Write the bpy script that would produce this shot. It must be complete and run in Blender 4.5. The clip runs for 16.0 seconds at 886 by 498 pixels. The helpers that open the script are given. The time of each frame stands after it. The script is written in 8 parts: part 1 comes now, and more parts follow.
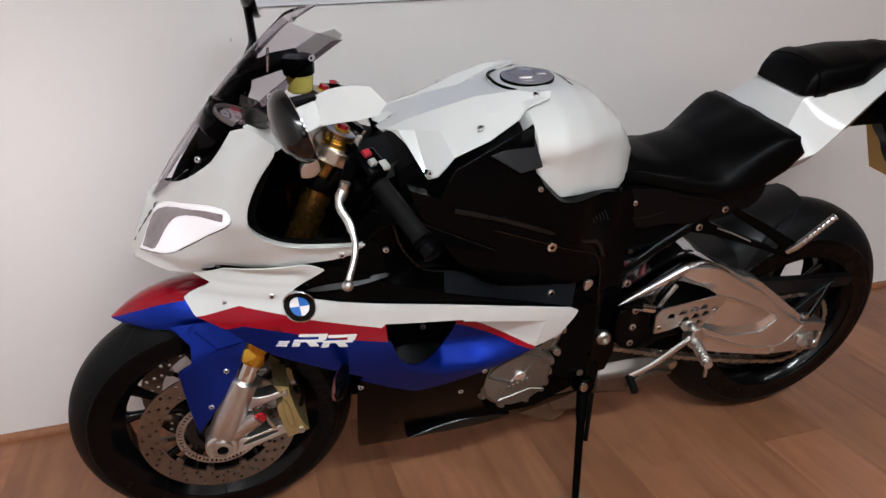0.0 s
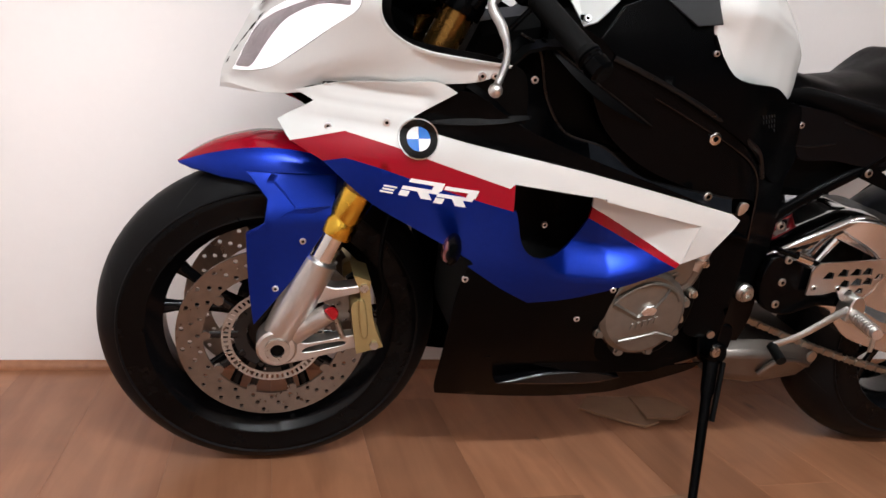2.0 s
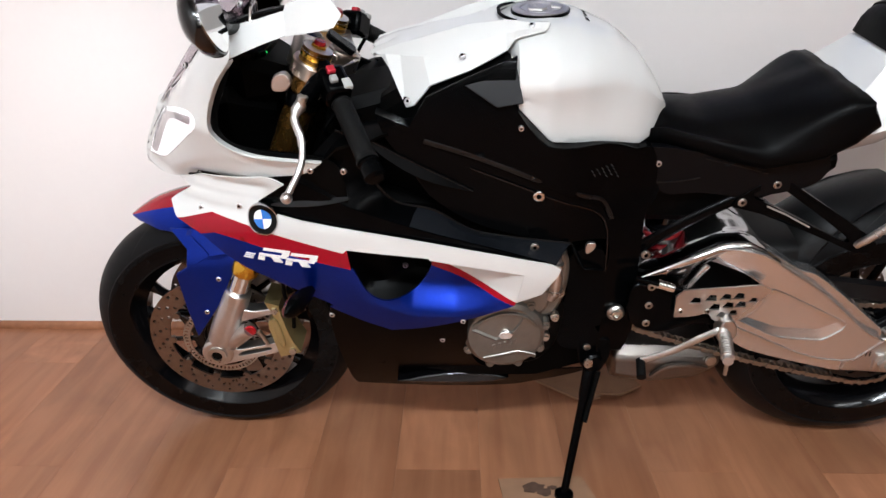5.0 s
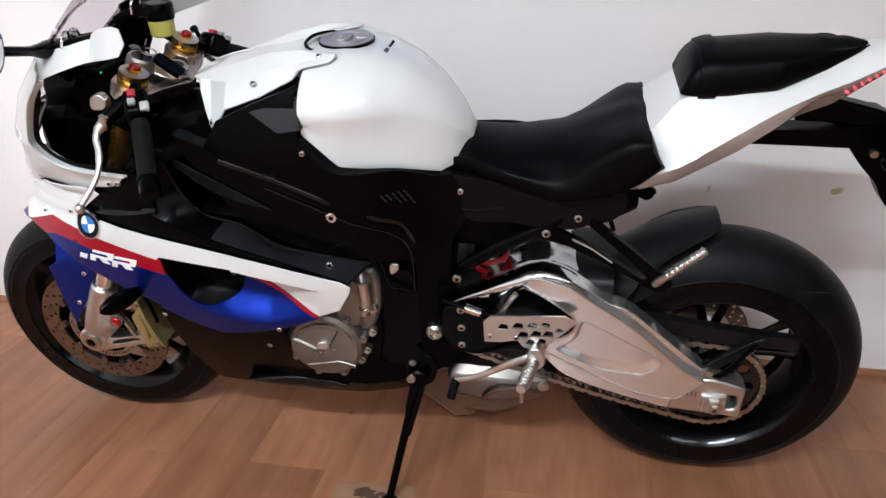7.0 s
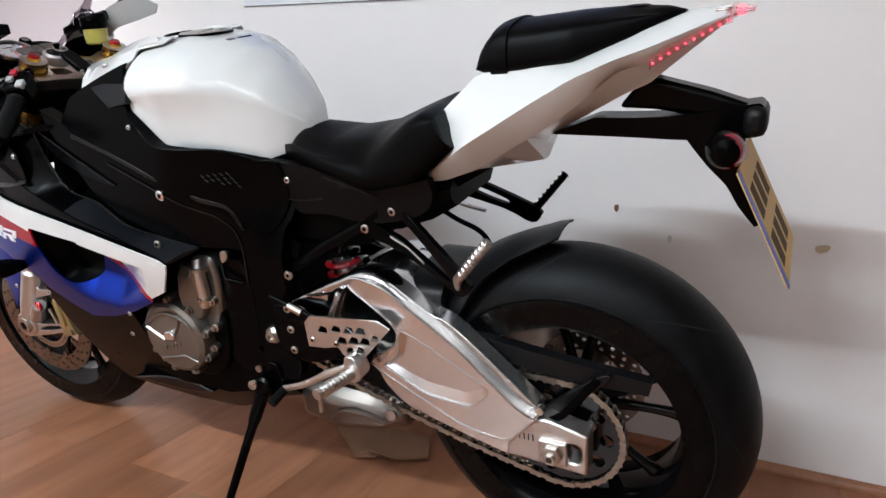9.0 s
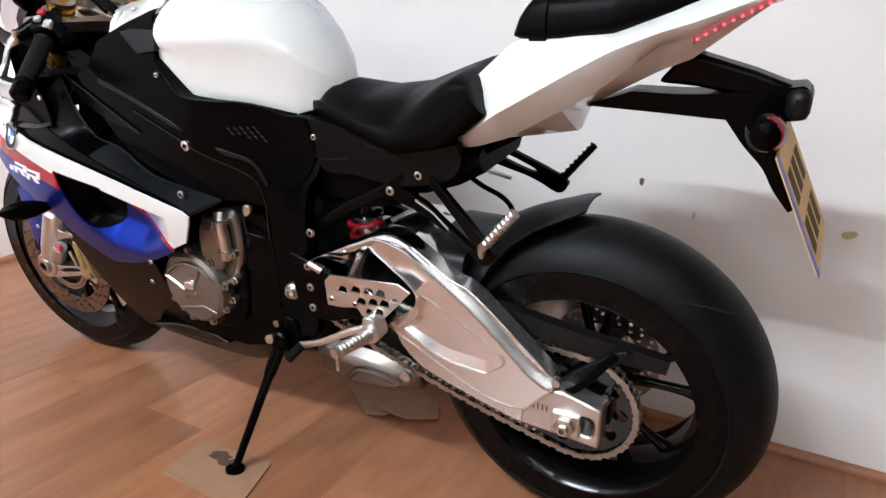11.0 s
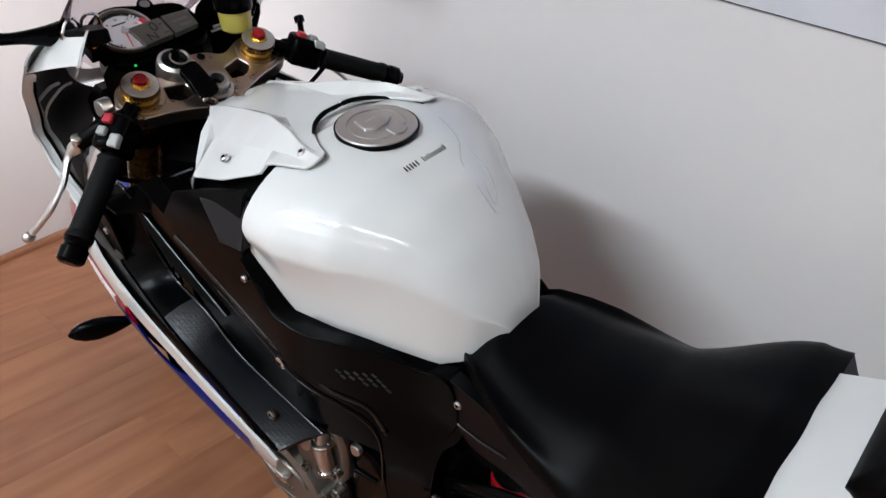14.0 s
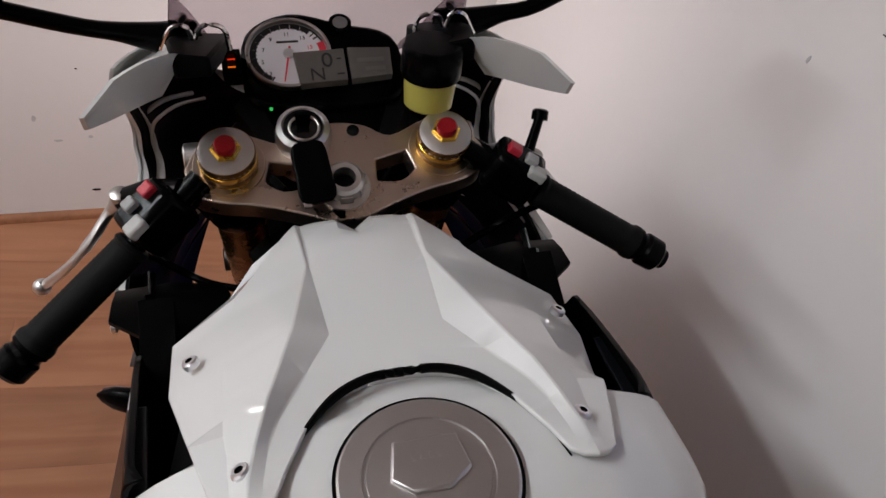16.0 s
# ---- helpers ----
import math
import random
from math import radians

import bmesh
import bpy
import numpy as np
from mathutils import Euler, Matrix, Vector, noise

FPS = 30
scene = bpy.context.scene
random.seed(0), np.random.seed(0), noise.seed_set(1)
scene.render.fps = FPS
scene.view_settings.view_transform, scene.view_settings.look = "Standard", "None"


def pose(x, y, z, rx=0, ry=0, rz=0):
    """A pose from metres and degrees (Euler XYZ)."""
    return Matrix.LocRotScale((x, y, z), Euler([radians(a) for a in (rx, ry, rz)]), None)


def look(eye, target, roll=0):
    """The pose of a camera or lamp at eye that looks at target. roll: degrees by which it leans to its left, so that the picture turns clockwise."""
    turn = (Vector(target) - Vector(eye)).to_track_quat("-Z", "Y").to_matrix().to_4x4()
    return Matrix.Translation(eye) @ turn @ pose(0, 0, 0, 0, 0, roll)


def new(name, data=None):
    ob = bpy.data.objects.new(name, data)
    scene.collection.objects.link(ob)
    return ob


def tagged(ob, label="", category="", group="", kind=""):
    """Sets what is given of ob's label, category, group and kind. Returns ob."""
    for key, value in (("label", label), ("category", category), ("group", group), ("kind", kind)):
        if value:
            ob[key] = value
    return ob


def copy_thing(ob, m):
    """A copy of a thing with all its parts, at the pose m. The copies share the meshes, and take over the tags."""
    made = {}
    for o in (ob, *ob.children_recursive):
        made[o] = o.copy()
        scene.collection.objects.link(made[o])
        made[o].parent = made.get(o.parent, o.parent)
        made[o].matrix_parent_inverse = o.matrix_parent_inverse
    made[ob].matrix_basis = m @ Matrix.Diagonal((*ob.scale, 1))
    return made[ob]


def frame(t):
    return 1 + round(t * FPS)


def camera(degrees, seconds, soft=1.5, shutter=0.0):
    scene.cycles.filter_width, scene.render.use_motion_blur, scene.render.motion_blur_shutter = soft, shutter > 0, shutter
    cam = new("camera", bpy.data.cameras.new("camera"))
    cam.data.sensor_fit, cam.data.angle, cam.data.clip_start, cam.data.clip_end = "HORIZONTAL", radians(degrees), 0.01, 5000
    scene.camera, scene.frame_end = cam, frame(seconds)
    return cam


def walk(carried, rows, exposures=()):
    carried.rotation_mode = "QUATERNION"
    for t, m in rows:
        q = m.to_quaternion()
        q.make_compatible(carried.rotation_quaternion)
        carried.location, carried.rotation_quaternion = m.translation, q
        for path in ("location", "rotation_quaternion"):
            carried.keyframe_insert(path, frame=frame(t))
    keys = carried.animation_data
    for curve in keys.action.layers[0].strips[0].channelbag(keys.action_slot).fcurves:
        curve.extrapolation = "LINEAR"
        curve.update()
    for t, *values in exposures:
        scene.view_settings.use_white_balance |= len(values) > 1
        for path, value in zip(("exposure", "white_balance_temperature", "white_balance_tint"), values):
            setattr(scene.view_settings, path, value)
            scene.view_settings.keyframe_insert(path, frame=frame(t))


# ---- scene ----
cam = camera(63.3, 16.0)
PATH = [
    (0, (0.119, -1.468, 1.184), (0.627, 0.33, 0.471), -1.9),
    (0.5, (0.047, -1.368, 1.024), (0.61, 0.428, 0.348), -0.3),
    (1, (-0.002, -1.32, 0.882), (0.57, 0.513, 0.324), 2.1),
    (1.5, (-0.025, -1.31, 0.76), (0.522, 0.559, 0.306), 4.1),
    (2, (-0.024, -1.31, 0.691), (0.463, 0.594, 0.316), 4.9),
    (2.5, (-0.013, -1.313, 0.707), (0.477, 0.589, 0.329), 4.4),
    (3, (0.059, -1.337, 0.748), (0.427, 0.579, 0.307), 3.6),
    (3.5, (0.172, -1.384, 0.826), (0.428, 0.518, 0.265), 1.3),
    (4, (0.317, -1.466, 0.931), (0.465, 0.407, 0.246), 0.5),
    (4.2, (0.366, -1.502, 0.981), (0.456, 0.366, 0.273), 0.7),
    (6.3, (0.857, -1.481, 1.12), (0.665, 0.358, 0.358), -1.9),
    (6.5, (0.927, -1.478, 1.135), (0.682, 0.35, 0.362), -1.2),
    (7, (1.095, -1.488, 1.138), (0.783, 0.338, 0.383), 0.1),
    (7.5, (1.237, -1.438, 1.135), (0.877, 0.392, 0.412), 0.6),
    (8, (1.393, -1.349, 1.142), (0.914, 0.47, 0.463), 1.8),
    (8.5, (1.584, -1.299, 1.056), (0.899, 0.494, 0.493), 1.8),
    (9, (1.748, -1.257, 0.892), (0.899, 0.5, 0.454), 0.8),
    (9.2, (1.76, -1.25, 0.87), (0.902, 0.489, 0.383), 0.2),
    (11.3, (1.699, -1.258, 0.923), (0.842, 0.457, 0.352), 3.9),
    (11.5, (1.641, -1.255, 0.99), (0.793, 0.44, 0.352), 2.9),
    (11.8, (1.526, -1.263, 1.101), (0.781, 0.434, 0.349), 3.0),
    (12, (1.465, -1.255, 1.171), (0.83, 0.461, 0.364), 4.1),
    (12.2, (1.432, -1.239, 1.220), (0.861, 0.472, 0.357), 4.4),
    (12.5, (1.419, -1.187, 1.274), (0.849, 0.489, 0.344), 4.0),
    (12.7, (1.423, -1.116, 1.303), (0.803, 0.520, 0.333), 3.6),
    (13, (1.427, -1.009, 1.321), (0.736, 0.604, 0.362), 5.8),
    (13.2, (1.423, -0.954, 1.341), (0.651, 0.627, 0.389), 6.8),
    (13.5, (1.396, -0.888, 1.34), (0.51, 0.593, 0.331), 6.8),
    (13.7, (1.336, -0.832, 1.352), (0.410, 0.594, 0.297), 7.3),
    (14, (1.258, -0.734, 1.344), (0.24, 0.626, 0.289), 8.6),
    (14.2, (1.206, -0.690, 1.350), (0.137, 0.639, 0.304), 10.3),
    (14.5, (1.152, -0.6, 1.344), (0.003, 0.63, 0.264), 10.8),
    (14.7, (1.112, -0.550, 1.342), (-0.093, 0.605, 0.240), 12.2),
    (15, (1.061, -0.453, 1.333), (-0.242, 0.532, 0.178), 15.4),
    (15.2, (1.026, -0.386, 1.325), (-0.328, 0.497, 0.147), 16.6),
    (15.5, (0.983, -0.321, 1.331), (-0.412, 0.434, 0.113), 18.6),
    (16, (0.879, -0.262, 1.332), (-0.546, 0.405, 0.098), 17.9),
]
EXPOSURE = [(0.0, -0.36, 6600, 12), (1.5, 0.00, 6800, 14), (4.0, 0.18, 6650, 13), (6.5, 0.14, 6350, 11), (8.5, 0.18, 6250, 10), (9.0, 0.18, 6250, 10), (11.5, 0.56, 6350, 11), (12.5, 0.37, 6250, 10), (13.5, 0.06, 6250, 10), (14.5, -0.30, 6400, 12), (15.2, -0.54, 6600, 14), (16.0, -0.58, 6800, 17)]
walk(cam, [(t, look(eye, target, roll)) for t, eye, target, roll in PATH], EXPOSURE)


# ---- world and lights ----
world = bpy.data.worlds.new("daylight")
scene.world = world
world.use_nodes = True
wn = world.node_tree
sky = wn.nodes.new("ShaderNodeTexSky")
sky.sky_type, sky.sun_disc, sky.sun_elevation, sky.sun_rotation = "NISHITA", False, radians(40), radians(200)
wn.nodes["Background"].inputs["Strength"].default_value = 0.1
wn.links.new(sky.outputs["Color"], wn.nodes["Background"].inputs["Color"])


def area_lamp(name, m, sx, sy, power, colour):
    la = bpy.data.lights.new(name, "AREA")
    la.shape, la.size, la.size_y, la.energy, la.color = "RECTANGLE", sx, sy, power, colour
    ob = new(name, la)
    ob.matrix_world = m
    return ob


WIN_X, WIN_Y, WIN_W, WIN_H, WIN_Z = 1.8, -5.48, 2.4, 1.5, 1.85
area_lamp("window_daylight", look((WIN_X, WIN_Y, WIN_Z), (0.9, 0.5, 0.8)), WIN_W, WIN_H, 17, (1.0, 0.94, 0.89))
TUBES = [(0.50, -2.3), (2.5, -2.1), (0.60, -3.8), (2.5, -3.8)]
for (tx, ty), power in zip(TUBES, (104, 10, 12, 3)):
    area_lamp("tube_light", look((tx, ty, 2.50), (tx, ty + 0.001, 0)), 1.4, 0.10, power, (0.84, 0.94, 1.0))
# the lit headlights shine on the wall ahead
lean = pose(0, 0, 0.2951, 11.0, -0.831, 0)
for s in (-1, 1):
    area_lamp("headlight_beam", look(lean @ Vector((-0.115, s * 0.075, 0.500)), lean @ Vector((-1.0, s * 0.25, 0.52))), 0.05, 0.05, 1.7, (1.0, 0.94, 0.94))

# ---- materials ----


def mat(name, colour, rough=0.5, metal=0.0, coat=0.0, grain=0.0, gscale=40.0, bump=0.0, bscale=200.0, spec=0.5, rvar=0.0):
    m = bpy.data.materials.new(name)
    m.use_nodes = True
    nt = m.node_tree
    b = nt.nodes["Principled BSDF"]
    b.inputs["Base Color"].default_value = (*colour, 1)
    b.inputs["Roughness"].default_value = rough
    b.inputs["Metallic"].default_value = metal
    b.inputs["Coat Weight"].default_value = coat
    b.inputs["Coat Roughness"].default_value = 0.04
    b.inputs["Specular IOR Level"].default_value = spec
    tc = nt.nodes.new("ShaderNodeTexCoord")
    if grain or rvar:
        n1 = nt.nodes.new("ShaderNodeTexNoise")
        n1.inputs["Scale"].default_value, n1.inputs["Detail"].default_value = gscale, 6
        nt.links.new(tc.outputs["Object"], n1.inputs["Vector"])
        n2 = nt.nodes.new("ShaderNodeTexNoise")
        n2.inputs["Scale"].default_value, n2.inputs["Detail"].default_value = gscale / 9, 4
        nt.links.new(tc.outputs["Object"], n2.inputs["Vector"])
        ad = nt.nodes.new("ShaderNodeMath")
        ad.operation = "ADD"
        nt.links.new(n1.outputs["Fac"], ad.inputs[0])
        nt.links.new(n2.outputs["Fac"], ad.inputs[1])
        if grain:
            mr = nt.nodes.new("ShaderNodeMapRange")
            mr.inputs["From Min"].default_value, mr.inputs["From Max"].default_value = 0.6, 1.4
            mr.inputs["To Min"].default_value, mr.inputs["To Max"].default_value = 1 - grain, 1 + grain
            nt.links.new(ad.outputs[0], mr.inputs["Value"])
            mx = nt.nodes.new("ShaderNodeVectorMath")
            mx.operation = "SCALE"
            mx.inputs[0].default_value = colour
            nt.links.new(mr.outputs[0], mx.inputs["Scale"])
            nt.links.new(mx.outputs[0], b.inputs["Base Color"])
        if rvar:
            rr = nt.nodes.new("ShaderNodeMapRange")
            rr.inputs["From Min"].default_value, rr.inputs["From Max"].default_value = 0.6, 1.4
            rr.inputs["To Min"].default_value, rr.inputs["To Max"].default_value = max(0.02, rough - rvar), rough + rvar
            nt.links.new(ad.outputs[0], rr.inputs["Value"])
            nt.links.new(rr.outputs[0], b.inputs["Roughness"])
    if bump:
        n3 = nt.nodes.new("ShaderNodeTexNoise")
        n3.inputs["Scale"].default_value, n3.inputs["Detail"].default_value = bscale, 5
        nt.links.new(tc.outputs["Object"], n3.inputs["Vector"])
        bp = nt.nodes.new("ShaderNodeBump")
        bp.inputs["Strength"].default_value, bp.inputs["Distance"].default_value = bump, 0.001
        nt.links.new(n3.outputs["Fac"], bp.inputs["Height"])
        nt.links.new(bp.outputs["Normal"], b.inputs["Normal"])
    return m


def glow(name, colour, strength):
    m = mat(name, colour, 0.4)
    b = m.node_tree.nodes["Principled BSDF"]
    b.inputs["Emission Color"].default_value = (*colour, 1)
    b.inputs["Emission Strength"].default_value = strength
    return m


def glass(name, colour, rough=0.0, ior=1.45):
    m = mat(name, colour, rough)
    b = m.node_tree.nodes["Principled BSDF"]
    b.inputs["Transmission Weight"].default_value = 1.0
    b.inputs["IOR"].default_value = ior
    return m


M_WHITE = mat("white_gloss_paint", (0.67, 0.675, 0.66), 0.35, 0, 1.0, 0.004, 8, spec=0.3)
M_RED = mat("red_gloss_paint", (0.30, 0.001, 0.012), 0.25, 0, 0.5, 0.04, 60, spec=0.2)
M_BLUE = mat("blue_metallic_paint", (0.0015, 0.026, 0.33), 0.34, 0.88, 0.25, 0.10, 900, spec=0.2)
M_BLUE.node_tree.nodes["Principled BSDF"].inputs["Coat Roughness"].default_value = 0.22
M_BLACK = mat("black_plastic", (0.0008, 0.0009, 0.0011), 0.24, 0, 0, 0.15, 120, spec=0.06, rvar=0.03)
M_FRAME = mat("black_painted_aluminium", (0.0009, 0.0010, 0.0012), 0.20, 0, 0, 0.15, 80, spec=0.07, rvar=0.03)
M_DARK = mat("dark_inner_plastic", (0.0008, 0.0008, 0.0008), 0.45, 0, 0, 0.2, 60, 0.1, 500, spec=0.06)
M_GLOSSBLACK = mat("gloss_black_paint", (0.002, 0.002, 0.0024), 0.15, 0, 0.2, 0.1, 60, spec=0.35, rvar=0.05)
M_RUBBER = mat("tyre_sidewall_rubber", (0.0016, 0.0016, 0.0018), 0.26, 0, 0, 0.3, 45, 0.08, 260, spec=0.12, rvar=0.06)
M_TREAD = mat("dusty_tread_rubber", (0.0038, 0.0040, 0.0046), 0.48, 0, 0, 0.45, 30, 0.25, 300, spec=0.13, rvar=0.14)
M_COVER = mat("satin_black_panel", (0.0014, 0.0016, 0.0021), 0.36, 0, 0, 0.15, 120, spec=0.13, rvar=0.05)
M_GRIP = mat("grip_rubber", (0.003, 0.003, 0.003), 0.55, 0, 0, 0.2, 120, 0.5, 1400, spec=0.12)
M_SEAT = mat("black_vinyl", (0.0009, 0.0009, 0.0011), 0.42, 0, 0, 0.15, 90, 0.12, 1100, spec=0.065, rvar=0.06)
M_POLISH = mat("polished_aluminium", (0.74, 0.735, 0.73), 0.23, 0.95, 0, 0.03, 30, 0.10, 500, rvar=0.05)
M_BRIDGE = mat("mirror_polished_aluminium", (0.55, 0.55, 0.56), 0.10, 1.0, 0, 0.03, 30, rvar=0.03)
M_CLAMP = mat("machined_warm_aluminium", (0.60, 0.49, 0.41), 0.30, 1.0, 0, 0.05, 90, 0.10, 900, rvar=0.06)
M_ALU = mat("satin_aluminium", (0.62, 0.60, 0.58), 0.36, 1.0, 0, 0.07, 90, 0.12, 700, rvar=0.10)
M_CAST = mat("cast_aluminium", (0.22, 0.204, 0.182), 0.36, 0.85, 0, 0.15, 60, 0.3, 500, rvar=0.10)
M_STEEL = mat("brushed_steel", (0.50, 0.48, 0.45), 0.32, 1.0, 0, 0.10, 150, 0.1, 800, rvar=0.10)
M_DISC = mat("brake_disc_steel", (0.25, 0.215, 0.185), 0.34, 1.0, 0, 0.18, 70, 0.1, 900, rvar=0.10)
M_BOLT = mat("bolt_steel", (0.74, 0.74, 0.76), 0.30, 1.0, 0, 0.06, 300, rvar=0.05)
M_CHROME = mat("chrome", (0.80, 0.79, 0.78), 0.08, 1.0, 0, 0.03, 30, rvar=0.03)
M_GOLD = mat("gold_anodised_aluminium", (0.75, 0.45, 0.06), 0.25, 1.0, 0, 0.06, 60, rvar=0.08)
M_BRASS = mat("champagne_caliper_paint", (0.42, 0.33, 0.15), 0.38, 0.7, 0, 0.12, 60, 0.15, 500, rvar=0.08)
M_REDANO = mat("red_anodised_aluminium", (0.45, 0.008, 0.015), 0.25, 0.6, 0.3, 0.08, 60)
M_REDSPRING = mat("red_spring_paint", (0.28, 0.003, 0.008), 0.3, 0, 0.2, 0.08, 50)
M_CHAIN = mat("chain_steel", (0.36, 0.33, 0.29), 0.38, 1.0, 0, 0.25, 300, rvar=0.1)
M_TITAN = mat("exhaust_steel", (0.20, 0.178, 0.160), 0.36, 1.0, 0, 0.15, 25, 0.2, 90, rvar=0.10)
M_BROWNTUBE = mat("bronze_fork_tube", (0.21, 0.105, 0.025), 0.28, 0.9, 0, 0.08, 60, rvar=0.05)

# ---- mesh helpers ----
from mathutils import geometry


def finish(bm, name, material, parent=None, label="", smooth=38, bevel=0.0):
    bmesh.ops.recalc_face_normals(bm, faces=bm.faces)
    me = bpy.data.meshes.new(name)
    bm.to_mesh(me)
    bm.free()
    for p in me.polygons:
        p.use_smooth = True
    me.set_sharp_from_angle(angle=radians(smooth))
    for mm in material if isinstance(material, (list, tuple)) else (material,):
        me.materials.append(mm)
    ob = new(name, me)
    if parent:
        ob.parent = parent
    if label:
        ob["label"] = label
    if bevel:
        bv = ob.modifiers.new("edge", "BEVEL")
        bv.width, bv.segments, bv.limit_method, bv.angle_limit, bv.harden_normals = bevel, 2, "ANGLE", radians(40), False
    return ob


def part(name, bm, material, parent, label="", **k):
    return finish(bm, name, material, parent, label, **k)


def spline(pts, n=5, closed=True):
    """A Catmull-Rom curve; a point with a third value of 1 stays a corner."""
    out, m = [], len(pts)
    for i in range(m if closed else m - 1):
        p = [pts[(i + k) % m] if closed else pts[min(max(i + k, 0), m - 1)] for k in (-1, 0, 1, 2)]
        p0, p1, p2, p3 = [Vector(q[:2]) for q in p]
        if len(p[1]) > 2:
            p0 = p1
        if len(p[2]) > 2:
            p3 = p2
        for j in range(n):
            t = j / n
            out.append(0.5 * (2 * p1 + (p2 - p0) * t + (2 * p0 - 5 * p1 + 4 * p2 - p3) * t * t + (3 * p1 - p0 - 3 * p2 + p3) * t ** 3))
    if not closed:
        out.append(Vector(pts[-1][:2]))
    return [Vector((v.x, v.y)) for v in out]


def inside(p, poly):
    c, j = False, len(poly) - 1
    for i in range(len(poly)):
        a, b = poly[i], poly[j]
        if (a.y > p.y) != (b.y > p.y) and p.x < (b.x - a.x) * (p.y - a.y) / (b.y - a.y) + a.x:
            c = not c
        j = i
    return c


def slab(outline, front, back, holes=(), step=0.02, place=None, bm=None):
    """A plate whose outline lies in a plane (u, v), with its two faces at front(u, v) and back(u, v) across it."""
    place = place or (lambda u, v, w: (u, w, v))
    f1 = front if callable(front) else (lambda u, v: front)
    f2 = back if callable(back) else (lambda u, v: back)
    loops = [outline, *holes]
    pts, edges = [], []
    for lp in loops:
        s = len(pts)
        pts += [Vector((q[0], q[1])) for q in lp]
        edges += [(s + i, s + (i + 1) % len(lp)) for i in range(len(lp))]
    lo = [min(p[k] for p in outline) for k in (0, 1)]
    hi = [max(p[k] for p in outline) for k in (0, 1)]
    polys = [[Vector((q[0], q[1])) for q in lp] for lp in loops]
    if step:
        border = [p for lp in polys for p in lp]
        for i in range(1, int((hi[0] - lo[0]) / step) + 1):
            for j in range(1, int((hi[1] - lo[1]) / step) + 1):
                q = Vector((lo[0] + step * (i + 0.5 * (j % 2)), lo[1] + step * j))
                if inside(q, polys[0]) and not any(inside(q, h) for h in polys[1:]) and min((q - b).length_squared for b in border) > (0.45 * step) ** 2:
                    pts.append(q)
    vs, es, fs, *_ = geometry.delaunay_2d_cdt(pts, edges, [], 0, 1e-6)
    keep = []
    for f in fs:
        c = (vs[f[0]] + vs[f[1]] + vs[f[2]]) / 3
        if inside(c, polys[0]) and not any(inside(c, h) for h in polys[1:]):
            keep.append(f)
    bm = bm or bmesh.new()
    a = [bm.verts.new(place(v.x, v.y, f1(v.x, v.y))) for v in vs]
    b = [bm.verts.new(place(v.x, v.y, f2(v.x, v.y))) for v in vs]
    count = {}
    for f in keep:
        bm.faces.new([a[i] for i in f])
        bm.faces.new([b[i] for i in reversed(f)])
        for i in range(3):
            e = (f[i], f[(i + 1) % 3])
            count[e] = 1
    for (i, j) in list(count):
        if (j, i) not in count:
            bm.faces.new([a[j], a[i], b[i], b[j]])
    for v in [v for v in (*a, *b) if not v.link_faces]:
        bm.verts.remove(v)
    return bm


def mirrored(bm):
    """The same mesh on the other side of the plane y = 0."""
    m = bm.copy()
    for v in m.verts:
        v.co.y = -v.co.y
    return m


def loft(rings, closed=True, caps=True, bm=None):
    bm = bm or bmesh.new()
    vr = [[bm.verts.new(p) for p in r] for r in rings]
    n = len(vr[0])
    for a, b in zip(vr, vr[1:]):
        for i in range(n if closed else n - 1):
            j = (i + 1) % n
            bm.faces.new([a[i], a[j], b[j], b[i]])
    if caps and closed:
        bm.faces.new(list(reversed(vr[0])))
        bm.faces.new(vr[-1])
    return bm


def frame_of(d):
    d = Vector(d).normalized()
    s = Vector((0, 0, 1)) if abs(d.z) < 0.9 else Vector((1, 0, 0))
    a = d.cross(s).normalized()
    return d, a, d.cross(a)


def lathe(profile, o, d, n=32, bm=None, closed=False):
    """Turns (radius, height) pairs round the axis d through o."""
    o = Vector(o)
    d, a, b = frame_of(d)
    rings = []
    for r, h in profile:
        r = max(r, 1e-4)
        rings.append([o + d * h + (a * math.cos(t) + b * math.sin(t)) * r for t in [2 * math.pi * i / n for i in range(n)]])
    if closed:
        rings.append(rings[0])
        bm = loft(rings, True, False, bm)
        bmesh.ops.remove_doubles(bm, verts=bm.verts, dist=1e-6)
        return bm
    return loft(rings, True, True, bm)


def rod(p0, p1, r0, r1=None, n=16, bm=None):
    p0, p1 = Vector(p0), Vector(p1)
    L = (p1 - p0).length
    r1 = r0 if r1 is None else r1
    return lathe([(r0, 0), (r1, L)], p0, p1 - p0, n, bm)


def tube(pts, r, n=10, flat=1.0, bm=None, up=(0, 1, 0)):
    """A round or flattened bar swept along points; r: one radius or one for each point."""
    P = [Vector(p) for p in pts]
    rs = r if isinstance(r, (list, tuple)) else [r] * len(P)
    rings = []
    for i, p in enumerate(P):
        d = (P[min(i + 1, len(P) - 1)] - P[max(i - 1, 0)]).normalized()
        a = d.cross(Vector(up))
        a = a.normalized() if a.length > 1e-4 else d.orthogonal().normalized()
        b = d.cross(a)
        rings.append([p + (a * math.cos(t) + b * flat * math.sin(t)) * rs[i] for t in [2 * math.pi * k / n for k in range(n)]])
    return loft(rings, True, True, bm)


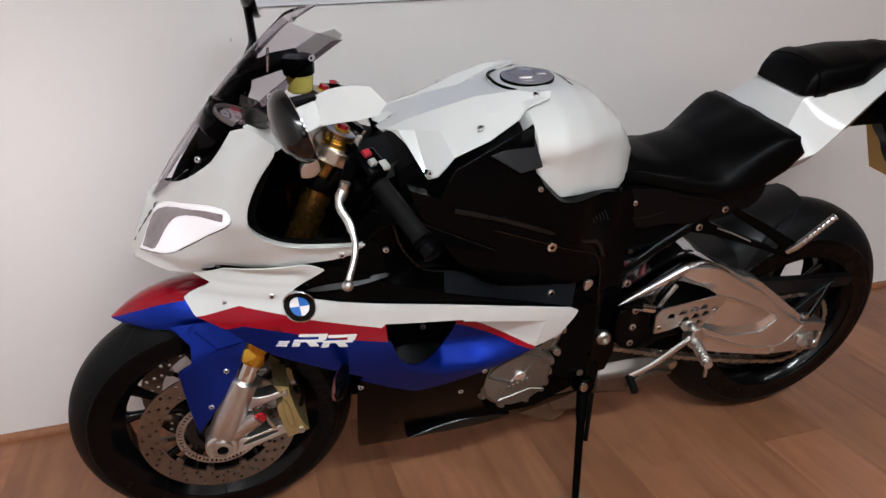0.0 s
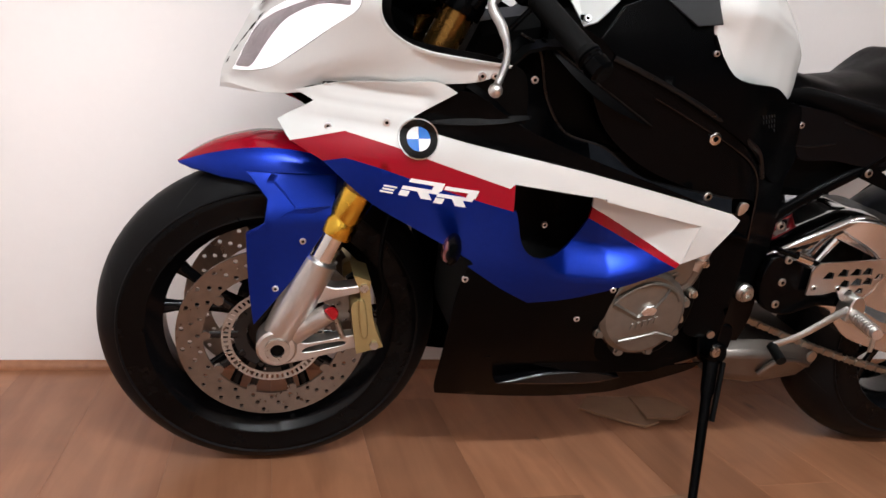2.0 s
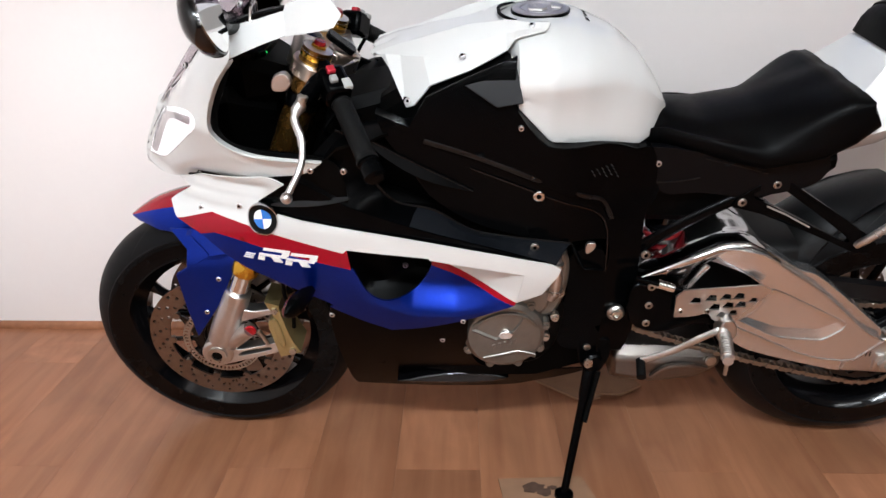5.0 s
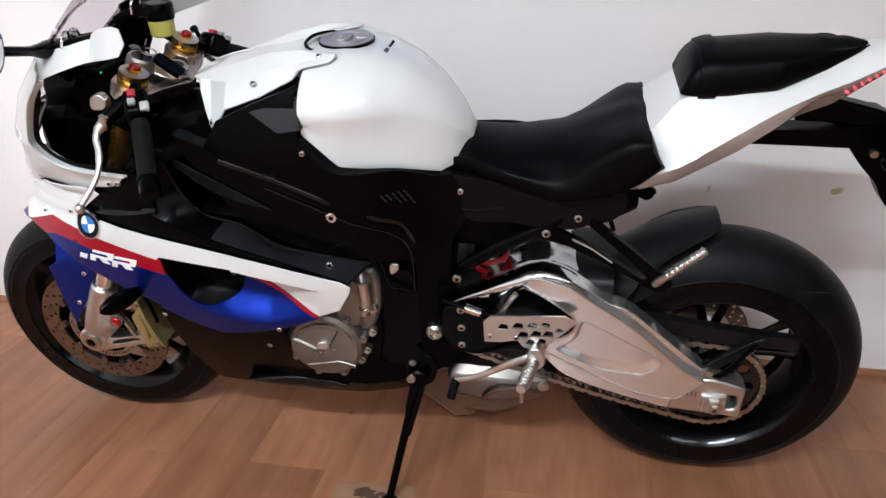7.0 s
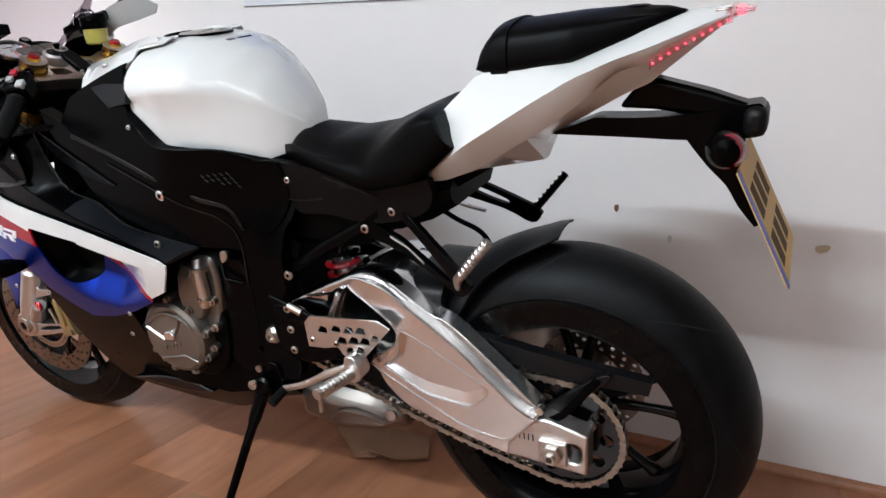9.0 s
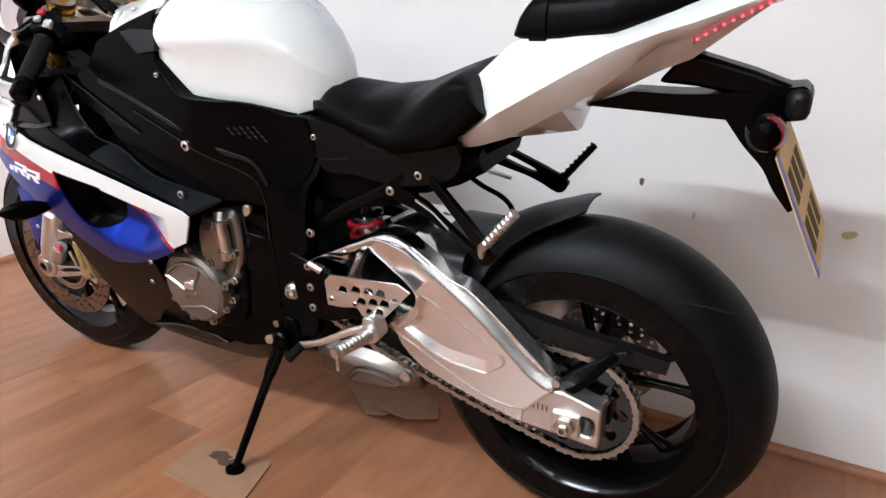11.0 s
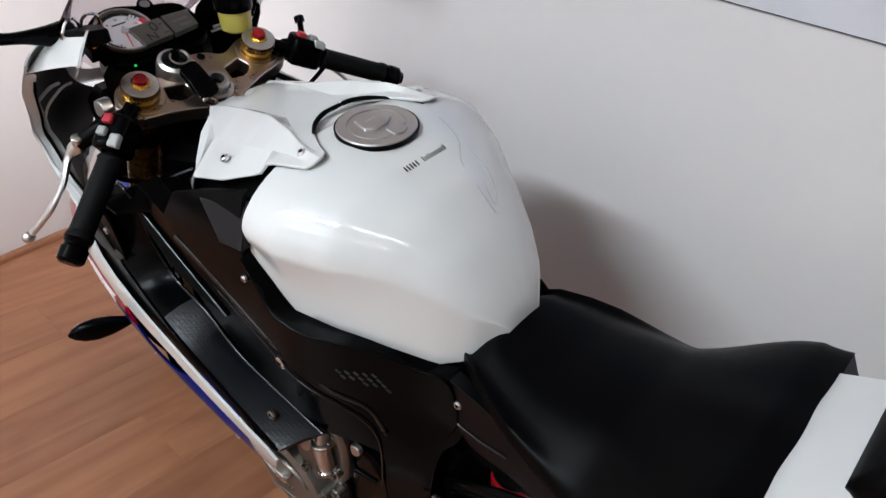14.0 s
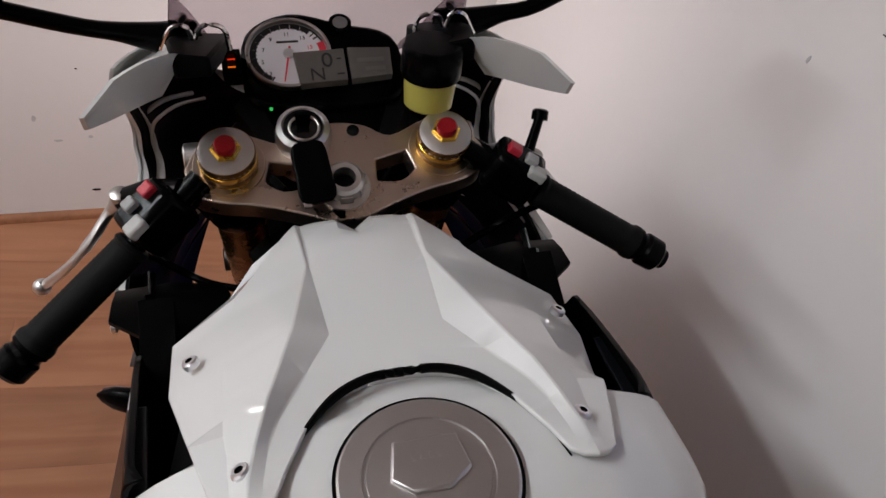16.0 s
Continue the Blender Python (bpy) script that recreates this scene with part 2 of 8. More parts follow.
def curve3(pts, n=6):
    out = []
    P = [Vector(p) for p in pts]
    for i in range(len(P) - 1):
        p0, p1, p2, p3 = P[max(i - 1, 0)], P[i], P[i + 1], P[min(i + 2, len(P) - 1)]
        for j in range(n):
            t = j / n
            out.append(0.5 * (2 * p1 + (p2 - p0) * t + (2 * p0 - 5 * p1 + 4 * p2 - p3) * t * t + (3 * p1 - p0 - 3 * p2 + p3) * t ** 3))
    return out + [P[-1]]


def block(c, s, m=None, bm=None):
    bm = bm or bmesh.new()
    T = m or Matrix.Translation(c)
    bmesh.ops.create_cube(bm, size=1, matrix=T @ Matrix.Diagonal((*s, 1)))
    return bm


def circle(c, r, n=16, rx=None):
    return [Vector((c[0] + (rx or r) * math.cos(2 * math.pi * i / n), c[1] + r * math.sin(2 * math.pi * i / n))) for i in range(n)]


def lerp(x, xs, ys):
    return float(np.interp(x, xs, ys))

# ---- room ----
WALL_Y, CEIL = 0.517, 2.62
X1, Y1 = 5.4, -5.5
CORNER = Vector((-0.945, WALL_Y, 0))
SLANT = Vector((-0.72 + 0.88, -0.69 - 0.165, 0)).normalized()


def room_material(name, colour, rough, coarse, fine, bump, specks=0.0):
    m = bpy.data.materials.new(name)
    m.use_nodes = True
    nt = m.node_tree
    b = nt.nodes["Principled BSDF"]
    b.inputs["Roughness"].default_value = rough
    tc = nt.nodes.new("ShaderNodeTexCoord")
    n1 = nt.nodes.new("ShaderNodeTexNoise")
    n1.inputs["Scale"].default_value, n1.inputs["Detail"].default_value = 1.7, 5
    n2 = nt.nodes.new("ShaderNodeTexNoise")
    n2.inputs["Scale"].default_value, n2.inputs["Detail"].default_value = 55, 6
    for n in (n1, n2):
        nt.links.new(tc.outputs["Object"], n.inputs["Vector"])
    m1 = nt.nodes.new("ShaderNodeMapRange")
    m1.inputs["To Min"].default_value, m1.inputs["To Max"].default_value = 1 - coarse, 1 + coarse
    m2 = nt.nodes.new("ShaderNodeMapRange")
    m2.inputs["To Min"].default_value, m2.inputs["To Max"].default_value = 1 - fine, 1 + fine
    nt.links.new(n1.outputs["Fac"], m1.inputs["Value"])
    nt.links.new(n2.outputs["Fac"], m2.inputs["Value"])
    mu = nt.nodes.new("ShaderNodeMath")
    mu.operation = "MULTIPLY"
    nt.links.new(m1.outputs[0], mu.inputs[0])
    nt.links.new(m2.outputs[0], mu.inputs[1])
    sc = nt.nodes.new("ShaderNodeVectorMath")
    sc.operation = "SCALE"
    sc.inputs[0].default_value = colour
    nt.links.new(mu.outputs[0], sc.inputs["Scale"])
    nt.links.new(sc.outputs[0], b.inputs["Base Color"])
    bp = nt.nodes.new("ShaderNodeBump")
    bp.inputs["Strength"].default_value, bp.inputs["Distance"].default_value = bump, 0.002
    nt.links.new(n2.outputs["Fac"], bp.inputs["Height"])
    nt.links.new(bp.outputs["Normal"], b.inputs["Normal"])
    return m


M_WALL = room_material("white_wall_paint", (0.80, 0.768, 0.752), 0.6, 0.02, 0.012, 0.12)
# for walls out of view: near black, to hold back reflections and fill
M_FAR = room_material("unseen_wall_dark", (0.055, 0.052, 0.05), 0.7, 0.03, 0.02, 0.1)
M_CEIL = room_material("white_ceiling_paint", (0.50, 0.50, 0.49), 0.8, 0.02, 0.01, 0.1)


def wood_material():
    m = bpy.data.materials.new("beech_laminate")
    m.use_nodes = True
    nt = m.node_tree
    b = nt.nodes["Principled BSDF"]
    tc = nt.nodes.new("ShaderNodeTexCoord")
    oi = nt.nodes.new("ShaderNodeObjectInfo")
    mp = nt.nodes.new("ShaderNodeVectorMath")
    mp.operation = "MULTIPLY"
    mp.inputs[1].default_value = (26, 1.7, 26)
    of = nt.nodes.new("ShaderNodeVectorMath")
    of.operation = "ADD"
    cx = nt.nodes.new("ShaderNodeCombineXYZ")
    k = nt.nodes.new("ShaderNodeMath")
    k.operation = "MULTIPLY"
    k.inputs[1].default_value = 37.0
    nt.links.new(oi.outputs["Random"], k.inputs[0])
    nt.links.new(k.outputs[0], cx.inputs["X"])
    nt.links.new(k.outputs[0], cx.inputs["Y"])
    nt.links.new(tc.outputs["Object"], of.inputs[0])
    nt.links.new(cx.outputs[0], of.inputs[1])
    nt.links.new(of.outputs[0], mp.inputs[0])
    gr = nt.nodes.new("ShaderNodeTexNoise")
    gr.inputs["Scale"].default_value, gr.inputs["Detail"].default_value, gr.inputs["Distortion"].default_value = 1.0, 7, 0.6
    nt.links.new(mp.outputs[0], gr.inputs["Vector"])
    cl = nt.nodes.new("ShaderNodeTexNoise")
    cl.inputs["Scale"].default_value, cl.inputs["Detail"].default_value, cl.inputs["Distortion"].default_value = 1.0, 4, 1.2
    mq = nt.nodes.new("ShaderNodeVectorMath")
    mq.operation = "MULTIPLY"
    mq.inputs[1].default_value = (6.0, 2.4, 6.0)
    nt.links.new(of.outputs[0], mq.inputs[0])
    nt.links.new(mq.outputs[0], cl.inputs["Vector"])
    ramp = nt.nodes.new("ShaderNodeValToRGB")
    e = ramp.color_ramp.elements
    e[0].position, e[0].color = 0.36, (0.270, 0.110, 0.055, 1)
    e[1].position, e[1].color = 0.62, (0.335, 0.147, 0.076, 1)
    nt.links.new(gr.outputs["Fac"], ramp.inputs["Fac"])
    r2 = nt.nodes.new("ShaderNodeMapRange")
    r2.inputs["To Min"].default_value, r2.inputs["To Max"].default_value = 0.68, 1.30
    nt.links.new(cl.outputs["Fac"], r2.inputs["Value"])
    r3 = nt.nodes.new("ShaderNodeMapRange")
    r3.inputs["To Min"].default_value, r3.inputs["To Max"].default_value = 0.80, 1.14
    nt.links.new(oi.outputs["Random"], r3.inputs["Value"])
    mu = nt.nodes.new("ShaderNodeMath")
    mu.operation = "MULTIPLY"
    nt.links.new(r2.outputs[0], mu.inputs[0])
    nt.links.new(r3.outputs[0], mu.inputs[1])
    kn = nt.nodes.new("ShaderNodeTexVoronoi")
    kn.inputs["Scale"].default_value, kn.inputs["Randomness"].default_value = 3.6, 1.0
    ks = nt.nodes.new("ShaderNodeVectorMath")
    ks.operation = "MULTIPLY"
    ks.inputs[1].default_value = (1.0, 0.42, 1.0)
    nt.links.new(of.outputs[0], ks.inputs[0])
    nt.links.new(ks.outputs[0], kn.inputs["Vector"])
    kr = nt.nodes.new("ShaderNodeMapRange")
    kr.inputs["From Min"].default_value, kr.inputs["From Max"].default_value = 0.008, 0.05
    kr.inputs["To Min"].default_value, kr.inputs["To Max"].default_value = 0.45, 1.0
    nt.links.new(kn.outputs["Distance"], kr.inputs["Value"])
    m3 = nt.nodes.new("ShaderNodeMath")
    m3.operation = "MULTIPLY"
    nt.links.new(mu.outputs[0], m3.inputs[0])
    nt.links.new(kr.outputs[0], m3.inputs[1])
    sc = nt.nodes.new("ShaderNodeVectorMath")
    sc.operation = "SCALE"
    nt.links.new(ramp.outputs["Color"], sc.inputs[0])
    nt.links.new(m3.outputs[0], sc.inputs["Scale"])
    nt.links.new(sc.outputs[0], b.inputs["Base Color"])
    rr = nt.nodes.new("ShaderNodeMapRange")
    rr.inputs["To Min"].default_value, rr.inputs["To Max"].default_value = 0.24, 0.38
    b.inputs["Specular IOR Level"].default_value = 0.36
    nt.links.new(cl.outputs["Fac"], rr.inputs["Value"])
    nt.links.new(rr.outputs[0], b.inputs["Roughness"])
    bp = nt.nodes.new("ShaderNodeBump")
    bp.inputs["Strength"].default_value, bp.inputs["Distance"].default_value = 0.15, 0.0006
    nt.links.new(gr.outputs["Fac"], bp.inputs["Height"])
    nt.links.new(bp.outputs["Normal"], b.inputs["Normal"])
    return m


M_WOOD = wood_material()
M_TRIM = mat("varnished_wood_trim", (0.30, 0.125, 0.06), 0.4, 0, 0, 0.25, 60, 0.1, 300)


def structure(name, bm, material, label, bevel=0.0):
    return tagged(finish(bm, name, material, None, label, bevel=bevel), label, kind="structure")


structure("wall_side", block((2.2, WALL_Y + 0.06, CEIL / 2), (6.6, 0.12, CEIL)), M_WALL, "white painted plaster wall with small chips")
# the wall ahead of the motorcycle meets it at a slight slant
fw = Matrix.Translation(CORNER + SLANT * 3.15 + Vector((0, 0, CEIL / 2))) @ Matrix.Rotation(math.atan2(SLANT.y, SLANT.x), 4, "Z")
structure("wall_front", block(None, (6.3, 0.12, CEIL), fw @ Matrix.Translation((0, -0.06, 0))), M_WALL, "white painted plaster wall with scuff marks")
# unseen walls close the room, their dark colour deepens blacks and shadows
structure("wall_rear", block((X1 + 0.06, -2.5, CEIL / 2), (0.12, 6.2, CEIL)), M_FAR, "plain unseen wall, darkened to cut reflections and fill light")
wy = Y1 - 0.06
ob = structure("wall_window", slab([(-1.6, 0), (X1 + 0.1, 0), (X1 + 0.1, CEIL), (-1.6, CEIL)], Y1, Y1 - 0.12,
          [[(WIN_X - WIN_W / 2, WIN_Z - WIN_H / 2), (WIN_X + WIN_W / 2, WIN_Z - WIN_H / 2), (WIN_X + WIN_W / 2, WIN_Z + WIN_H / 2), (WIN_X - WIN_W / 2, WIN_Z + WIN_H / 2)]], 0), M_FAR, "unseen wall with a wide window opening, darkened to cut reflections")
structure("ceiling", block((2.2, -2.5, CEIL + 0.05), (7.4, 6.4, 0.1)), M_CEIL, "plain white painted ceiling")
wf = bmesh.new()
for cx, cz, sx, sz in ((WIN_X, WIN_Z - WIN_H / 2 + 0.03, WIN_W, 0.06), (WIN_X, WIN_Z + WIN_H / 2 - 0.03, WIN_W, 0.06), (WIN_X - WIN_W / 2 + 0.03, WIN_Z, 0.06, WIN_H - 0.12),
                       (WIN_X + WIN_W / 2 - 0.03, WIN_Z, 0.06, WIN_H - 0.12), (WIN_X, WIN_Z, 0.06, WIN_H - 0.12)):
    block((cx, Y1 - 0.07, cz), (sx, 0.05, sz), None, wf)
window = structure("window_1", wf, mat("white_window_paint", (0.8, 0.8, 0.79), 0.35, grain=0.02), "white framed window")
for sx in (-1, 1):
    pane = part("pane", block((WIN_X + sx * WIN_W / 4, Y1 - 0.07, WIN_Z), (WIN_W / 2 - 0.09, 0.004, WIN_H - 0.12)), glass("window_glass", (1, 1, 1)), window)
    pane.visible_shadow = False

# quarter-round skirting along both walls
qr = [(0, 0), (0.016, 0), (0.0155, 0.008), (0.012, 0.015), (0.006, 0.0195), (0, 0.021)]
bm = loft([[(x, WALL_Y - 0.001 - p, z) for p, z in qr] for x in (-0.93, 5.38)])
structure("baseboard", bm, M_TRIM, "thin reddish-brown quarter-round wooden skirting")
nrm = Vector((-SLANT.y, SLANT.x, 0))
bm = loft([[tuple(CORNER + SLANT * s + nrm * (p + 0.001) + Vector((0, 0, z))) for p, z in qr] for s in (0.02, 6.0)])
structure("baseboard", bm, M_TRIM, "thin reddish-brown quarter-round wooden skirting")

# ceiling tube fittings
M_TUBE = glow("fluorescent_tube_glow", (1.0, 0.97, 0.93), 9.0)
M_FITTING = mat("white_lamp_housing", (0.75, 0.75, 0.74), 0.35, grain=0.03)
for i, (tx, ty) in enumerate(TUBES):
    hb = block((0, 0, 0), (1.48, 0.11, 0.05))
    if i == 0:
        fit1 = tagged(finish(hb, "ceiling_light", M_FITTING, None, bevel=0.006), "white fluorescent tube fitting on the ceiling", "ceiling lamp", "ceiling lamps")
        for k in (-0.025, 0.025):
            part("tube", rod((-0.7, k, -0.042), (0.7, k, -0.042), 0.013, n=12), M_TUBE, fit1, "glowing fluorescent tube")
        fit1.location = (tx, ty, CEIL - 0.0255)
    else:
        hb.free()
        copy_thing(fit1, pose(tx, ty, CEIL - 0.0255))

# ---- motorcycle ----
# its own axes: x to the rear from the front axle, y to its right, z up from the axles' line
bike = tagged(new("motorcycle"), "white, red and blue sport motorcycle leaning on its side stand", "motorcycle")
bike.matrix_world = pose(0, 0, 0.2951, 11.0, -0.831, 0)
RX = 1.432


def both(name, bm, material, label="", **k):
    m = mirrored(bm)
    a = part(name, bm, material, bike, label, **k)
    return a, part(name, m, material, bike, label, **k)


# ---- wheels ----
def tyre_profile(R, half, r_in):
    pr = []
    for i in range(-12, 13):
        a = i / 12 * 1.45
        pr.append((R - half * 1.02 + half * 1.02 * math.cos(a), half * math.sin(a)))
    lo, hi = pr[0], pr[-1]
    wall_ = [(r_in, half * 0.62), (r_in + 0.006, half * 0.74), (r_in + 0.009, half * 0.77), (r_in + 0.010, half * 0.74), (r_in + 0.013, half * 0.80), (lo[0] - 0.032, half * 0.960), (lo[0] - 0.030, half * 0.985), (lo[0] - 0.027, half * 0.965)]
    return [(r, -h) for r, h in wall_] + pr + list(reversed(wall_))


def groove(R, half, base, side, spans, w):
    """A curved tread cut, as a narrow dark recess laid on the crown."""
    bm, L = bmesh.new(), []
    for i in range(9):
        t = i / 8
        a = side * (spans[0] + (spans[1] - spans[0]) * t)
        th = base + spans[2] * t * t + spans[3] * t
        tn = 1 - (2 * t - 1) ** 4
        for s in (-1, 1):
            rr = R - half * 1.02 + half * 1.02 * math.cos(a) + 0.0004
            thh = th + s * w * tn / R
            L.append(bm.verts.new((rr * math.cos(thh), half * math.sin(a) * 1.003, rr * math.sin(thh))))
    for i in range(8):
        bm.faces.new([L[2 * i], L[2 * i + 1], L[2 * i + 3], L[2 * i + 2]])
    return bm


def disc(R0, R1, y, th, n_holes, rows, name_holes=0.0042):
    holes = [circle((0, 0), R0, 40)]
    for k in range(n_holes):
        for j, (rr, off) in enumerate(rows):
            a = 2 * math.pi * (k + off) / n_holes
            holes.append(circle((rr * math.cos(a), rr * math.sin(a)), name_holes, 8))
    return slab(circle((0, 0), R1, 96), y - th / 2, y + th / 2, holes, 0)


M_RIM = mat("black_wheel_paint", (0.0025, 0.0025, 0.003), 0.13, 0, 0.0, 0.12, 60, spec=0.26, rvar=0.04)
M_GROOVE = mat("tread_groove", (0.006, 0.006, 0.006), 0.9)


def wheel(name, cx, R, half, r_rim, rim_half, spokes, label):
    prof = [(r_rim + 0.006, -rim_half - 0.006), (r_rim + 0.012, -rim_half), (r_rim - 0.004, -rim_half + 0.012), (r_rim - 0.022, -rim_half * 0.35), (r_rim - 0.022, rim_half * 0.35),
            (r_rim - 0.004, rim_half - 0.012), (r_rim + 0.012, rim_half), (r_rim + 0.006, rim_half + 0.006), (r_rim - 0.008, rim_half - 0.008), (r_rim - 0.030, rim_half * 0.4),
            (r_rim - 0.030, -rim_half * 0.4), (r_rim - 0.008, -rim_half + 0.008)]
    bm = lathe(prof, (cx, 0, 0), (0, 1, 0), 72, None, True)
    rim = part(name, bm, M_RIM, bike, label)
    tyre = lathe(tyre_profile(R, half, r_rim - 0.002), (cx, 0, 0), (0, 1, 0), 96, None, True)
    edge = R - half * 1.02 + half * 1.02 * math.cos(1.22)
    for f in tyre.faces:
        c = f.calc_center_median()
        if math.hypot(c.x - cx, c.z) > edge - 0.0005:
            f.material_index = 1
    part("tyre", tyre, (M_RUBBER, M_TREAD), rim, "worn black rubber tyre with a dusty tread")
    for side in (-1, 1):
        y = side * half * math.sin(1.24)
        part("tread_edge", lathe([(edge - 0.003, y + side * 0.0005), (edge + 0.0002, y + side * 0.0024), (edge + 0.0022, y - side * 0.0004)], (cx, 0, 0), (0, 1, 0), 96, None, True), M_TREAD, rim)
    hub = lathe([(0.022, -0.065), (0.045, -0.06), (0.047, -0.03), (0.040, 0), (0.047, 0.03), (0.045, 0.06), (0.022, 0.065)], (cx, 0, 0), (0, 1, 0), 32)
    part("hub", hub, M_RIM, rim)
    rr = r_rim - 0.026
    for k in range(spokes):
        for s in (-1, 1):
            a0 = 2 * math.pi * k / spokes + 0.3
            ain, aout = a0 + s * 0.10, a0 + s * 0.235
            pts = []
            for i in range(7):
                t = i / 6
                r, a = 0.035 + (rr - 0.030) * t, ain + (aout - ain) * t
                pts.append((cx + r * math.cos(a), s * 0.004, r * math.sin(a)))
            part("spoke", tube(pts, [0.014, 0.012, 0.0105, 0.0095, 0.0095, 0.011, 0.016], 10, 0.85), M_RIM, rim)
    return rim


fw_ = wheel("front_wheel", 0.0, 0.2995, 0.060, 0.219, 0.048, 5, "black five-spoke alloy front wheel")
rw_ = wheel("rear_wheel", RX, 0.320, 0.095, 0.221, 0.082, 5, "black alloy rear wheel with split spokes")
for wh, cx, R, half, n, spans, w in ((fw_, 0.0, 0.2995, 0.060, 9, (0.12, 1.05, 0.14, 0.16), 0.0022), (rw_, RX, 0.320, 0.095, 7, (0.22, 1.12, 0.20, 0.22), 0.0024)):
    for k in range(n):
        for side in (-1, 1):
            g = groove(R, half, 2 * math.pi * (k + 0.25 * side) / n, side, spans, w)
            for v in g.verts:
                v.co.x += cx
            part("tread_groove", g, M_GROOVE, wh)
for s in (-1, 1):
    d = disc(0.119, 0.163, s * 0.070, 0.005, 24, [(0.127, 0), (0.140, 0.33), (0.154, 0.66)])
    part("brake_disc", d, M_DISC, fw_, "drilled steel brake disc")
    # carrier arms between hub and disc
    car = slab(circle((0, 0), 0.068, 48), s * 0.064, s * 0.068, [circle((0, 0), 0.046, 32)], 0)
    part("disc_carrier", car, M_GLOSSBLACK, fw_)
    for k in range(10):
        a = 2 * math.pi * k / 10
        part("disc_button", rod((0.114 * math.cos(a), s * 0.066, 0.114 * math.sin(a)), (0.114 * math.cos(a), s * 0.0745, 0.114 * math.sin(a)), 0.0085, n=14), M_DISC, fw_)
        arm = tube([(0.06 * math.cos(a), s * 0.067, 0.06 * math.sin(a)), (0.112 * math.cos(a), s * 0.069, 0.112 * math.sin(a))], [0.008, 0.006], 8, 0.4)
        part("carrier_arm", arm, M_GLOSSBLACK, fw_)
ring = slab(circle((0, 0), 0.088, 80), -0.0785, -0.0765, [circle((0, 0), 0.072, 56)] + [
    [Vector((r * math.cos(a + da), r * math.sin(a + da))) for r, da in ((0.0765, -0.026), (0.0845, -0.026), (0.0845, 0.026), (0.0765, 0.026))] for a in [2 * math.pi * k / 56 for k in range(56)]], 0)
part("abs_ring", ring, M_STEEL, fw_, "toothed steel sensor ring")
d = disc(0.070, 0.110, 0.075, 0.005, 20, [(0.080, 0), (0.092, 0.33), (0.102, 0.66)])
for v in d.verts:
    v.co.x += RX
part("brake_disc", d, M_DISC, rw_, "drilled steel brake disc")

# ---- front fork ----
FD = Vector((0.301, 0, 0.669)).normalized()


def along(h, y=0.0, dx=0.0):
    return Vector((0.301, y, 0.669)) - FD * (0.734 - h) + Vector((dx, 0, 0))


